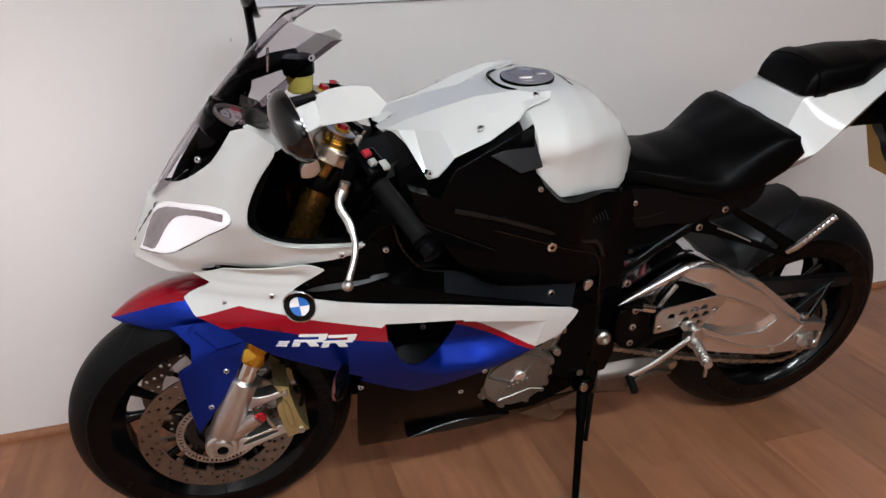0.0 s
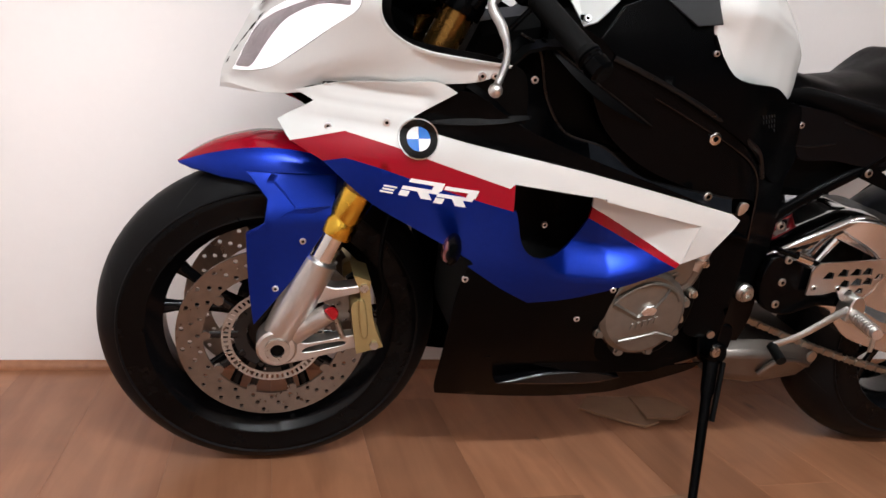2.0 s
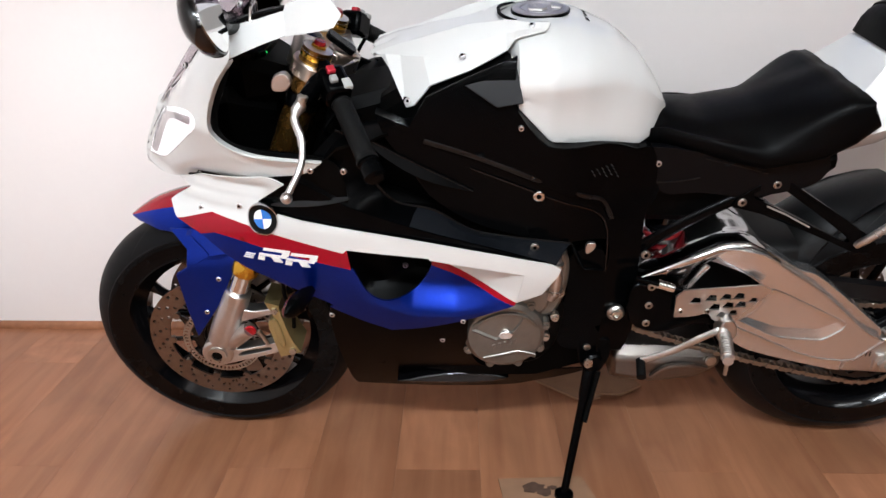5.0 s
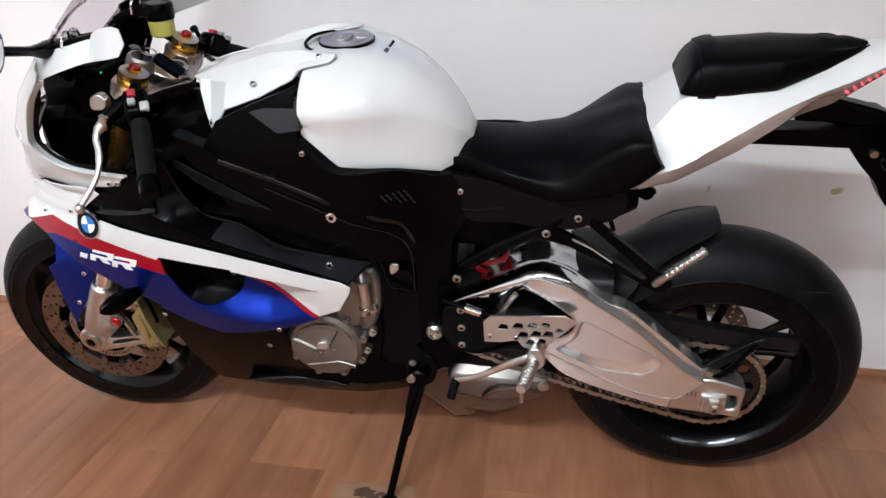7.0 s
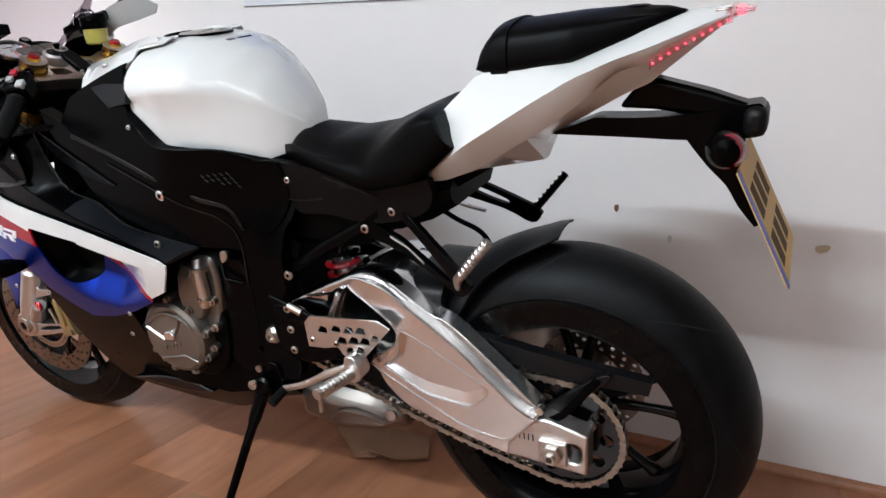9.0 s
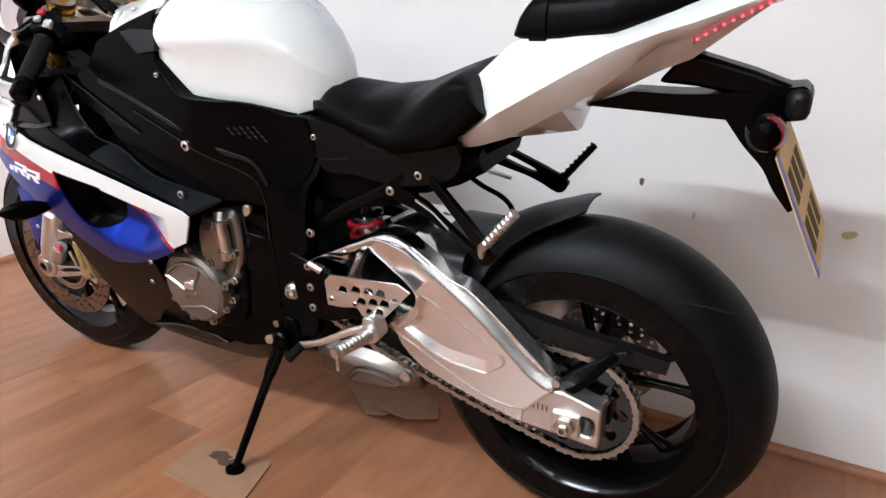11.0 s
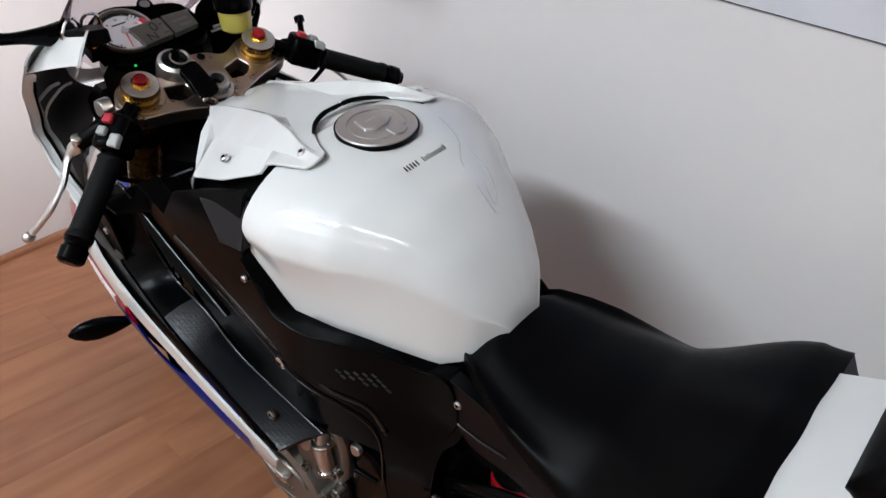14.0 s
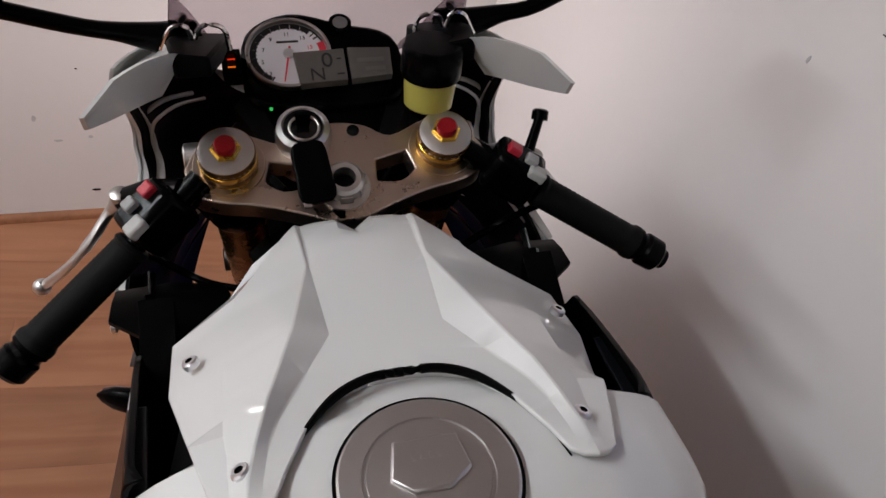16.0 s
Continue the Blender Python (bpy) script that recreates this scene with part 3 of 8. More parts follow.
for s in (-1, 1):
    y = s * 0.106
    leg = part("fork_leg", lathe([(0.021, 0.16), (0.021, 0.30)], along(0, y), FD, 28), M_CHROME, bike, "chromed fork stanchion")
    low = lathe([(0.026, 0.012), (0.031, 0.035), (0.032, 0.075), (0.030, 0.14), (0.0285, 0.176), (0.0245, 0.180)], along(0, y), FD, 28)
    part("fork_foot", low, M_ALU, leg, "satin silver fork bottom")
    part("axle_clamp", lathe([(0.030, -0.026), (0.034, -0.022), (0.034, 0.022), (0.030, 0.026)], (0.005, y, 0.006), (0, 1, 0), 28), M_ALU, leg)
    part("axle_nut", lathe([(0.018, -0.006), (0.021, -0.004), (0.021, 0.004), (0.012, 0.0045), (0.012, -0.004)], (0.006, y + s * 0.029, 0.007), (0, s, 0), 24), M_STEEL, leg, "hollow steel axle end")
    part("seal_ring", lathe([(0.022, 0.226), (0.0275, 0.228), (0.0285, 0.232), (0.0285, 0.252), (0.0255, 0.256), (0.0255, 0.262), (0.0275, 0.266), (0.0280, 0.300), (0.0275, 0.309)], along(0, y), FD, 28), M_GOLD, leg, "gold anodised seal head")
    part("outer_tube", lathe([(0.027, 0.305), (0.027, 0.735)], along(0, y), FD, 28), M_BROWNTUBE, leg, "bronze anodised fork tube")
    part("reflector_cap", lathe([(0.012, 0), (0.013, 0.003), (0.011, 0.006)], (0.091, y + s * 0.028, 0.076), (0, s, 0), 18), M_REDANO, leg, "red anodised end cap")
    part("adjuster_barrel", rod((0.030, y + s * 0.004, 0.024), (0.089, y + s * 0.026, 0.076), 0.021, 0.016, 20), M_ALU, leg)
    part("axle_bore", lathe([(0.0115, -0.004), (0.0115, 0.001), (0.002, 0.0012)], (0.006, y + s * 0.029, 0.007), (0, s, 0), 20), M_DARK, leg)
    # forged arms that carry the caliper
    low_arm = spline([(-0.024, 0.004), (-0.010, -0.026), (0.020, -0.026), (0.074, -0.016), (0.150, 0.000, 1), (0.152, 0.018, 1), (0.132, 0.023), (0.060, 0.012), (0.036, 0.020), (0.010, 0.042)], 4)
    part("caliper_arm", slab(low_arm, lambda x, z, s=s: s * (0.126 - 0.10 * max(0.0, x - 0.02)), lambda x, z, s=s: s * 0.092, [spline([(0.048, -0.006), (0.090, -0.001), (0.120, 0.006), (0.112, 0.012), (0.060, 0.005)], 3)], 0.02), M_ALU, leg, bevel=0.003)
    up_arm = spline([(0.036, 0.098), (0.062, 0.086), (0.090, 0.094), (0.140, 0.108, 1), (0.138, 0.122, 1), (0.096, 0.116), (0.060, 0.128)], 4)
    part("caliper_arm", slab(up_arm, lambda x, z, s=s: s * 0.122, lambda x, z, s=s: s * 0.090, (), 0.02), M_ALU, leg, bevel=0.003)
    part("pinch_bolt", rod((0.100, y + s * 0.010, 0.060), (0.116, y + s * 0.010, 0.020), 0.005, n=10), M_STEEL, leg)
    cal = slab(spline([(0.126, 0.140, 1), (0.156, 0.130, 1), (0.157, 0.104), (0.170, 0.042), (0.187, 0.003, 1), (0.141, -0.010, 1), (0.131, 0.045), (0.127, 0.084), (0.141, 0.100)], 4), s * 0.122, s * 0.048, step=0.015)
    calo = part("brake_caliper", cal, M_BRASS, bike, "champagne-coloured radial brake caliper", bevel=0.005)
    part("caliper_bolt", rod((0.145, s * 0.118, 0.118), (0.145, s * 0.128, 0.118), 0.008, n=6), M_STEEL, calo)
    part("caliper_bolt", rod((0.170, s * 0.118, 0.008), (0.170, s * 0.128, 0.008), 0.008, n=6), M_STEEL, calo)
    part("caliper_bridge", slab(spline([(0.138, 0.092), (0.149, 0.090), (0.158, 0.030), (0.146, 0.028)], 3), s * 0.1275, s * 0.120, (), 0.02), M_BRASS, calo, bevel=0.002)
    part("brake_line", tube(curve3([(0.176, s * 0.105, 0.060), (0.182, s * 0.118, 0.110), (0.170, s * 0.115, 0.160), (0.178, s * 0.100, 0.230), (0.200, s * 0.080, 0.300)], 5), 0.0045, 8), M_DARK, calo, "black brake hose")
    # caps over the top clamp
    top = along(0.734, y)
    cap = part("fork_cap", lathe([(0.0275, -0.046), (0.0275, -0.024), (0.026, -0.022), (0.026, -0.018), (0.0275, -0.016), (0.0275, -0.009), (0.026, -0.008)], top, FD, 32), M_GOLD, bike, "gold anodised fork cap")
    part("cap_plate", lathe([(0.0265, -0.009), (0.027, -0.006), (0.0262, 0.001), (0.021, 0.003)], top, FD, 32), M_ALU, cap)
    part("cap_hex", lathe([(0.0145, 0.002), (0.0145, 0.006), (0.0125, 0.0075)], top, FD, 6), M_GOLD, cap)
    part("adjuster", lathe([(0.0105, 0.007), (0.0105, 0.012), (0.009, 0.0145), (0.003, 0.0147)], top, FD, 20), M_REDANO, cap, "red anodised damping adjuster")
part("axle", rod((0, -0.115, 0), (0, 0.115, 0), 0.016, n=20), M_STEEL, bike)


# ---- fairing surfaces ----
def nose_x(z):
    if z < 0.43:
        return lerp(z, (0.38, 0.41), (-0.16, -0.108))
    return -0.10 + 0.52 * (z - 0.43) + 0.7 * (z - 0.43) ** 2


def unit(v):
    return max(0.0, min(1.0, v))


def soft_step(v):
    v = unit(v)
    return v * v * (3 - 2 * v)


def flank(x, z, scoop=True):
    """Half the fairing's width."""
    b = lerp(z, (0.44, 0.57, 0.65), (0.16, 0.055, 0.036))
    w = lerp(z, (0.44, 0.60), (0.262, 0.245)) * (1 - math.exp(-max(0.0, x - nose_x(z)) / b))
    s = 1 - 0.22 * max(0.0, (0.33 - z) / 0.23) ** 1.6 if z < 0.33 else 1 - 0.013 * ((z - 0.33) / 0.17) ** 2
    # scoop behind the vent
    zc, zl = 0.330 - 0.2 * (x - 0.485), lerp(x, (0.38, 0.45, 0.53, 0.63, 0.66), (0.215, 0.188, 0.186, 0.213, 0.23))
    wz = lerp(x, (0.40, 0.50, 0.64), (0.070, 0.056, 0.036))
    dip = 0.048 * soft_step((x - 0.350) / 0.11) * soft_step((0.672 - x) / 0.16) * (0.6 * unit((z - zl) / wz) + 0.4 * soft_step((z - zl) / wz)) * (scoop and z < zc + 0.0005)
    # gutter along the fin
    dip += 0.007 * unit((z - 0.447) / 0.006) * unit((0.470 - z) / 0.006) * unit((x - 0.045) / 0.02) * unit((0.215 - x) / 0.02) if z < 0.475 else 0.0
    return w * max(s, 0.1) - dip


def under(x, z):
    """The upper fairing turns in below a crease."""
    return lerp(x, (0.06, 0.16), (0.55, 0.20)) * max(0.0, 0.462 + 0.42 * max(0.0, x) - z) * unit((0.33 - x) / 0.1)


def skin(outline, inset=0.0, th=0.004, holes=(), step=0.012, n=4, fold=None, scoop=True):
    g = lambda x, z: flank(x, z, scoop) - (fold(x, z) if fold else 0.0)
    f = lambda x, z: -max(0.004, g(x, z) - inset)
    b = lambda x, z: -max(0.001, g(x, z) - inset - th)
    return slab(spline(outline, n), f, b, [spline(h, n) for h in holes], step)


white_side = [(-0.004, 0.399, 1), (0.046, 0.433, 1), (0.020, 0.443, 1), (0.092, 0.468), (0.160, 0.478), (0.209, 0.484), (0.238, 0.472, 1), (0.182, 0.431, 1), (0.219, 0.410), (0.442, 0.374), (0.704, 0.319, 1), (0.721, 0.309, 1),
              (0.716, 0.294, 1), (0.690, 0.247, 1), (0.644, 0.224, 1), (0.655, 0.296, 1), (0.485, 0.330, 1), (0.484, 0.334, 1), (0.337, 0.349, 1), (0.330, 0.342, 1), (0.223, 0.371), (0.159, 0.388), (0.089, 0.400, 1), (0.013, 0.377, 1)]
red_side = [(0.013, 0.377, 1), (0.089, 0.400, 1), (0.159, 0.388), (0.223, 0.371), (0.330, 0.342, 1), (0.337, 0.349, 1), (0.341, 0.306, 1), (0.240, 0.330), (0.136, 0.356), (0.090, 0.364, 1), (0.060, 0.355, 1)]
blue_side = [(0.060, 0.355, 1), (0.090, 0.364, 1), (0.136, 0.356), (0.240, 0.330), (0.341, 0.306, 1), (0.347, 0.303), (0.365, 0.252), (0.393, 0.226), (0.434, 0.226), (0.465, 0.243), (0.486, 0.285, 1), (0.560, 0.250), (0.640, 0.215, 1),
             (0.554, 0.173), (0.470, 0.146), (0.403, 0.136, 1), (0.350, 0.165), (0.289, 0.205, 1), (0.290, 0.217), (0.203, 0.264), (0.129, 0.302)]
red_low = [(0.487, 0.305, 1), (0.560, 0.268), (0.644, 0.224, 1), (0.640, 0.215, 1), (0.560, 0.250), (0.486, 0.285, 1)]
belly = [(0.289, 0.205, 1), (0.350, 0.165), (0.403, 0.136, 1), (0.470, 0.146), (0.554, 0.173, 1), (0.552, 0.120), (0.556, 0.060), (0.580, -0.005), (0.640, -0.030), (0.720, -0.034), (0.812, -0.026, 1), (0.790, -0.055), (0.700, -0.105), (0.640, -0.128),
         (0.500, -0.135), (0.300, -0.116, 1), (0.292, -0.085), (0.287, 0.000), (0.284, 0.080), (0.283, 0.150)]
both("side_fairing", skin(white_side, step=0.008, scoop=False), M_WHITE, "glossy white fairing side panel", bevel=0.0005)
wedge = [(0.485, 0.330, 1), (0.655, 0.296, 1), (0.644, 0.224, 1), (0.560, 0.268), (0.487, 0.305, 1)]
both("fairing_recess", skin(wedge, step=0.008), M_WHITE, "white recess behind the fairing vent")
both("red_stripe", skin(red_side), M_RED, "glossy red fairing stripe", bevel=0.0012)
both("red_stripe", skin(red_low, step=0.006), M_RED, "glossy red fairing stripe", bevel=0.0008)
both("lower_fairing", skin(blue_side, step=0.007), M_BLUE, "metallic blue lower fairing", bevel=0.0015)
both("belly_pan", skin(belly), M_BLACK, "matt black belly pan", bevel=0.0015)
vent_in = [(0.320, 0.37), (0.52, 0.350), (0.52, 0.26), (0.48, 0.195), (0.35, 0.195), (0.32, 0.29)]
both("vent_liner", skin(vent_in, 0.005, fold=lambda x, z: 0.052 * unit((z - 0.198) / 0.03) * unit((x - 0.325) / 0.03)), M_DARK, "dark inner side of the fairing vent")
mid = [(0.176, 0.420, 1), (0.216, 0.394), (0.440, 0.357), (0.700, 0.302, 1), (0.712, 0.312, 1), (0.620, 0.342), (0.490, 0.380), (0.390, 0.412), (0.330, 0.436), (0.270, 0.470), (0.238, 0.474, 1)]
both("mid_fairing", skin(mid, 0.010), M_BLACK, "matt black plastic fairing infill", bevel=0.002)

# upper fairing with the headlight openings
LIGHT = [(-0.074, 0.446, 1), (-0.036, 0.522), (0.004, 0.560), (0.056, 0.588), (0.092, 0.592), (0.097, 0.570), (0.060, 0.534), (0.018, 0.494), (-0.022, 0.462)]
upper = [(-0.094, 0.415, 1), (-0.087, 0.455), (-0.052, 0.525), (-0.040, 0.552, 1), (0.020, 0.592), (0.080, 0.650), (0.118, 0.697, 1), (0.150, 0.712), (0.182, 0.700, 1), (0.176, 0.682),
         (0.150, 0.648), (0.128, 0.600), (0.126, 0.566), (0.150, 0.540), (0.200, 0.524), (0.310, 0.517, 1), (0.272, 0.490), (0.200, 0.476), (0.087, 0.452), (0.000, 0.430)]
both("upper_fairing", skin(upper, 0, 0.004, [LIGHT], 0.011, 4, under), M_WHITE, "glossy white upper fairing", bevel=0.0015)
M_LENS = glass("headlight_lens", (0.97, 0.98, 1.0), 0.02)
M_REFL = glow("lit_headlight_reflector", (0.98, 0.95, 0.96), 0.9)
for s in (-1, 1):
    q = skin(LIGHT, 0.001, 0.002, (), 0.012)
    r = skin(LIGHT, 0.007, 0.004, (), 0.012)
    di = skin([(-0.068, 0.453, 1), (-0.038, 0.514), (0.000, 0.548), (0.050, 0.576), (0.088, 0.583, 1), (0.086, 0.571, 1), (0.048, 0.566), (0.010, 0.541), (-0.014, 0.511), (-0.040, 0.466), (-0.050, 0.456, 1)], 0.0045, 0.004, (), 0.012)
    if s > 0:
        q, r, di = mirrored(q), mirrored(r), mirrored(di)
    ln = part("headlight", q, M_LENS, bike, "clear headlight lens, lit")
    part("reflector", r, M_REFL, ln)
    part("light_guide", di, mat("grey_light_guide", (0.48, 0.41, 0.43), 0.3, 0.3, 0, 0.35, 160), ln)
    # wing plate that carries the mirror
    wy = lambda x, z: 0.142 + 0.65 * (x - 0.250) - 0.60 * (z - 0.735)
    wing = spline([(0.246, 0.741, 1), (0.275, 0.757), (0.312, 0.768), (0.342, 0.770, 1), (0.362, 0.750, 1), (0.348, 0.731, 1), (0.312, 0.720), (0.280, 0.712), (0.252, 0.704, 1)], 4)
    part("wing_plate", slab(wing, lambda x, z, s=s: s * wy(x, z), lambda x, z, s=s: s * (wy(x, z) - 0.004), (), 0.012), M_WHITE, bike, "glossy white wing plate beside the screen", bevel=0.001)
    # white arm that joins the upper fairing to the wing plate
    rings = []
    for k in range(9):
        q = k / 8
        lo = Vector((0.172, flank(0.172, 0.684) - 0.004, 0.684)).lerp(Vector((0.262, wy(0.262, 0.708), 0.708)), q) + Vector((0.006, 0, 0.004)) * math.sin(math.pi * q)
        hi = Vector((0.138, flank(0.138, 0.710) - 0.004, 0.710)).lerp(Vector((0.256, wy(0.256, 0.745), 0.745)), q) + Vector((0, 0, 0.006)) * math.sin(math.pi * q)
        md = (lo + hi) / 2 + Vector((0, 0.004, 0))
        dn = Vector((0.001, -0.004, -0.001))
        rings.append([(p.x, s * p.y, p.z) for p in (lo, md, hi, hi + dn, md + dn, lo + dn)])
    part("fairing_arm", loft(rings), M_WHITE, bike, "glossy white arm between fairing and wing plate", smooth=40, bevel=0.001)
    part("wing_bracket", loft([[(0.150, s * 0.095, 0.700), (0.150, s * 0.150, 0.706), (0.150, s * 0.150, 0.720), (0.150, s * 0.095, 0.716)], [(0.215, s * 0.100, 0.716), (0.215, s * 0.150, 0.720), (0.215, s * 0.150, 0.742), (0.215, s * 0.100, 0.736)],
                               [(0.262, s * 0.110, 0.725), (0.262, s * 0.142, 0.725), (0.262, s * 0.142, 0.750), (0.262, s * 0.110, 0.745)]]), M_DARK, bike, "black mirror bracket", bevel=0.003)
    rim_l = [(x, s * (flank(x, z) - 0.003), z) for x, z in spline([(0.178, 0.686), (0.150, 0.648), (0.128, 0.600), (0.126, 0.566), (0.150, 0.540), (0.200, 0.524), (0.308, 0.518)], 5, False)]
    n = len(rim_l) - 1
    lip = []
    for k, (x, y, z) in enumerate(rim_l):
        d = 0.013 + 0.014 * math.sin(math.pi * (k / n) ** 1.6)
        lip.append([(x - 0.002, y + s * 0.003, z - 0.001), (x + 0.002 * (k < n / 2), y - s * d, z - 0.003), (x + 0.002 * (k < n / 2), y - s * d, z - 0.007), (x - 0.002, y + s * 0.001, z - 0.005)])
    part("cockpit_lip", loft(lip), M_WHITE, bike, "white turned-in edge of the upper fairing", smooth=50)


# ---- screws shared by the panels ----
def screw(parent, p, d, r=0.0062, material=None):
    bm = lathe([(r, -0.003), (r, 0.001), (r * 0.8, 0.0022), (r * 0.45, 0.0022), (r * 0.42, 0.0008), (r * 0.02, 0.0006)], p, d, 12)
    q, ax = Vector(p), Vector(d).normalized()
    far = lambda v: ((v.co - q) - ax * (v.co - q).dot(ax)).length
    for f in bm.faces:
        if all(far(v) < r * 0.47 for v in f.verts):
            f.material_index = 1
    return part("screw", bm, (material or M_BOLT, M_DARK), parent)


for s in (-1, 1):
    for x, z in ((0.066, 0.402), (0.146, 0.419), (0.270, 0.498), (0.288, 0.500), (0.345, 0.500), (0.289, 0.181), (0.502, 0.101), (0.544, 0.168), (0.432, 0.254)):
        inset = 0.050 if (x, z) == (0.432, 0.254) else 0.006 if z > 0.49 else 0.0
        screw(bike, (x, s * (flank(x, z) - inset), z), (-0.1, s, 0), 0.0055)
    for x, z in ((0.041, 0.198), (0.000, 0.113)):
        screw(bike, (x, s * 0.1185, z), (0, s, 0), 0.0055)

# ---- roundel and model mark, as plain shapes ----
M_INK = mat("badge_black", (0.002, 0.002, 0.002), 0.2, spec=0.2)
M_SKYBLUE = mat("badge_blue", (0.02, 0.16, 0.55), 0.25, 0, 0.5)
M_BADGEW = mat("badge_white", (0.85, 0.85, 0.85), 0.25, 0, 0.5)
M_BADGES = mat("badge_silver", (0.6, 0.6, 0.6), 0.25, 1.0)
for s in (-1, 1):
    c = (0.190, 0.403)
    put = lambda u, v, w, s=s: (u, s * (flank(u, v) + w), v)
    badge = part("roundel", slab(circle(c, 0.0270, 40), 0.0030, -0.002, (), 0.005, put), M_INK, bike, "round badge with blue and white quarters")
    part("badge_rim", slab(circle(c, 0.0284, 40), 0.0042, -0.002, [circle(c, 0.0266, 40)], 0.02, put), M_BADGES, badge)
    for k in range(4):
        arc = [Vector(c)] + [Vector((c[0] + 0.0165 * math.cos(a), c[1] + 0.0165 * math.sin(a))) for a in np.linspace(k * math.pi / 2 + 0.1, (k + 1) * math.pi / 2 + 0.1, 9)]
        part("quarter", slab(arc, 0.0042, 0.001, (), 0.005, put), M_BADGEW if k % 2 else M_SKYBLUE, badge)
    # slanted letter-like bars of the model mark
    def bars(ox, oz, h, strokes, s=s):
        bm = bmesh.new()
        for poly in strokes:
            slab([Vector((ox + (1.7 * u + 0.38 * v) * h, oz + v * h - 0.12 * u * h)) for u, v in poly], 0.0016, -0.001, (), 0.02, put, bm)
        return bm
    R_ = [[(0, 0), (0.28, 0), (0.28, 0.30), (0, 0.30)], [(0, 0.36), (1.15, 0.36), (1.15, 0.55), (0, 0.55)], [(0.12, 0.80), (1.2, 0.80), (1.2, 1.0), (0.12, 1.0)],
          [(0.90, 0.55), (1.2, 0.55), (1.2, 0.80), (0.90, 0.80)], [(0.70, 0), (1.05, 0), (0.85, 0.36), (0.50, 0.36)]]
    if s < 0:
        part("model_mark", bars(0.168, 0.319, 0.027, R_), M_BADGEW, bike, "white slanted model mark")
        part("model_mark", bars(0.219, 0.312, 0.027, R_), M_BADGEW, bike, "white slanted model mark")
        part("model_mark", bars(0.141, 0.321, 0.011, [[(0, 0), (1.0, 0), (1.0, 0.2), (0, 0.2)], [(0.1, 0.4), (1.0, 0.4), (1.0, 0.6), (0.1, 0.6)], [(0.1, 0.8), (1.1, 0.8), (1.1, 1), (0.1, 1)]]), M_BADGEW, bike)
    else:
        part("model_mark", bars(0.171, 0.320, 0.025, R_), M_BADGEW, bike, "white slanted model mark")

# ---- windscreen ----
M_SCREEN = glass("smoked_windscreen", (0.72, 0.68, 0.71), 0.0, 1.02)
M_SMOKED = glass("dark_smoked_border", (0.40, 0.345, 0.375), 0.10, 1.02)
M_SCREEN.node_tree.nodes["Principled BSDF"].inputs["Specular IOR Level"].default_value = 0.8


def screen_pt(u, v, off=0.0):
    zl = 0.540 + 0.20 * abs(u) ** 1.6
    zt = 0.842 - 0.010 * u * u
    z = zl + (zt - zl) * v
    hw = lerp(z, (0.54, 0.70, 0.84), (0.13, 0.158, 0.125))
    return (nose_x(z) - 0.004 + lerp(z, (0.54, 0.66, 0.786, 0.85), (0.070, 0.060, 0.060, 0.100)) * u * u + off, u * hw, z + 0.3 * off)


NU, NV = 20, 16
rings = []
for j in range(NV + 1):
    rings.append([screen_pt(-1 + 2 * i / NU, j / NV) for i in range(NU + 1)] + [screen_pt(1 - 2 * i / NU, j / NV, 0.0025) for i in range(NU + 1)])
part("windscreen", loft(rings), M_SCREEN, bike, "lightly smoked clear windscreen", smooth=50)
for s in (-1, 1):
    rings = [[screen_pt(s * 1.0, v, 0.003), screen_pt(s * lerp(v, (0.1, 0.55), (0.66, 0.94)), v * 0.97, 0.003), screen_pt(s * lerp(v, (0.1, 0.55), (0.66, 0.94)), v * 0.97, 0.008), screen_pt(s * 1.0, v, 0.008)] for v in np.linspace(0.0, 0.98, 10)]
    part("screen_stay", loft(rings), M_SMOKED, bike, "dark smoked border of the windscreen")
    for u, v in ((0.62, 0.03), (0.93, 0.30), (0.97, 0.75)):
        p = Vector(screen_pt(s * u, v, -0.001))
        screw(bike, p, (-0.6, s * 0.7, 0.4), 0.0055)
# dark strip between the headlights up to the screen
rings = []
for z in np.linspace(0.452, 0.556, 7):
    hw = lerp(z, (0.452, 0.556), (0.006, 0.030))
    rings.append([(nose_x(z) + 0.008 + 0.09 * (y / 0.13) ** 2 * 2 + k, y, z) for k, ys in ((-0.006, (-hw, 0, hw)), (0.006, (hw, 0, -hw))) for y in ys])
part("air_intake", loft(rings), M_DARK, bike, "black centre air intake")

# ---- front mudguard and fork shields ----
def guard_ring(a, s0, s1, off, n=9):
    r = lerp(a, (58, 80, 96, 108, 119), (0.350, 0.350, 0.350, 0.343, 0.331)) + off
    hw = lerp(a, (58, 80, 96, 108, 116, 119), (0.078, 0.078, 0.070, 0.052, 0.022, 0.004)) + off
    dr = lerp(a, (58, 80, 96, 108, 116, 119), (0.085, 0.085, 0.080, 0.052, 0.020, 0.004))
    L = []
    for i in range(n):
        t = radians(86) * (s0 + (s1 - s0) * i / (n - 1))
        rr = r - dr * (1 - math.cos(t))
        L.append((rr * math.cos(radians(a)), hw * math.sin(t), rr * math.sin(radians(a))))
    return L


def guard(s0, s1):
    rings = []
    for a in np.linspace(58, 119, 22):
        rings.append(guard_ring(a, s0, s1, 0) + list(reversed(guard_ring(a, s0, s1, -0.003))))
    return loft(rings)


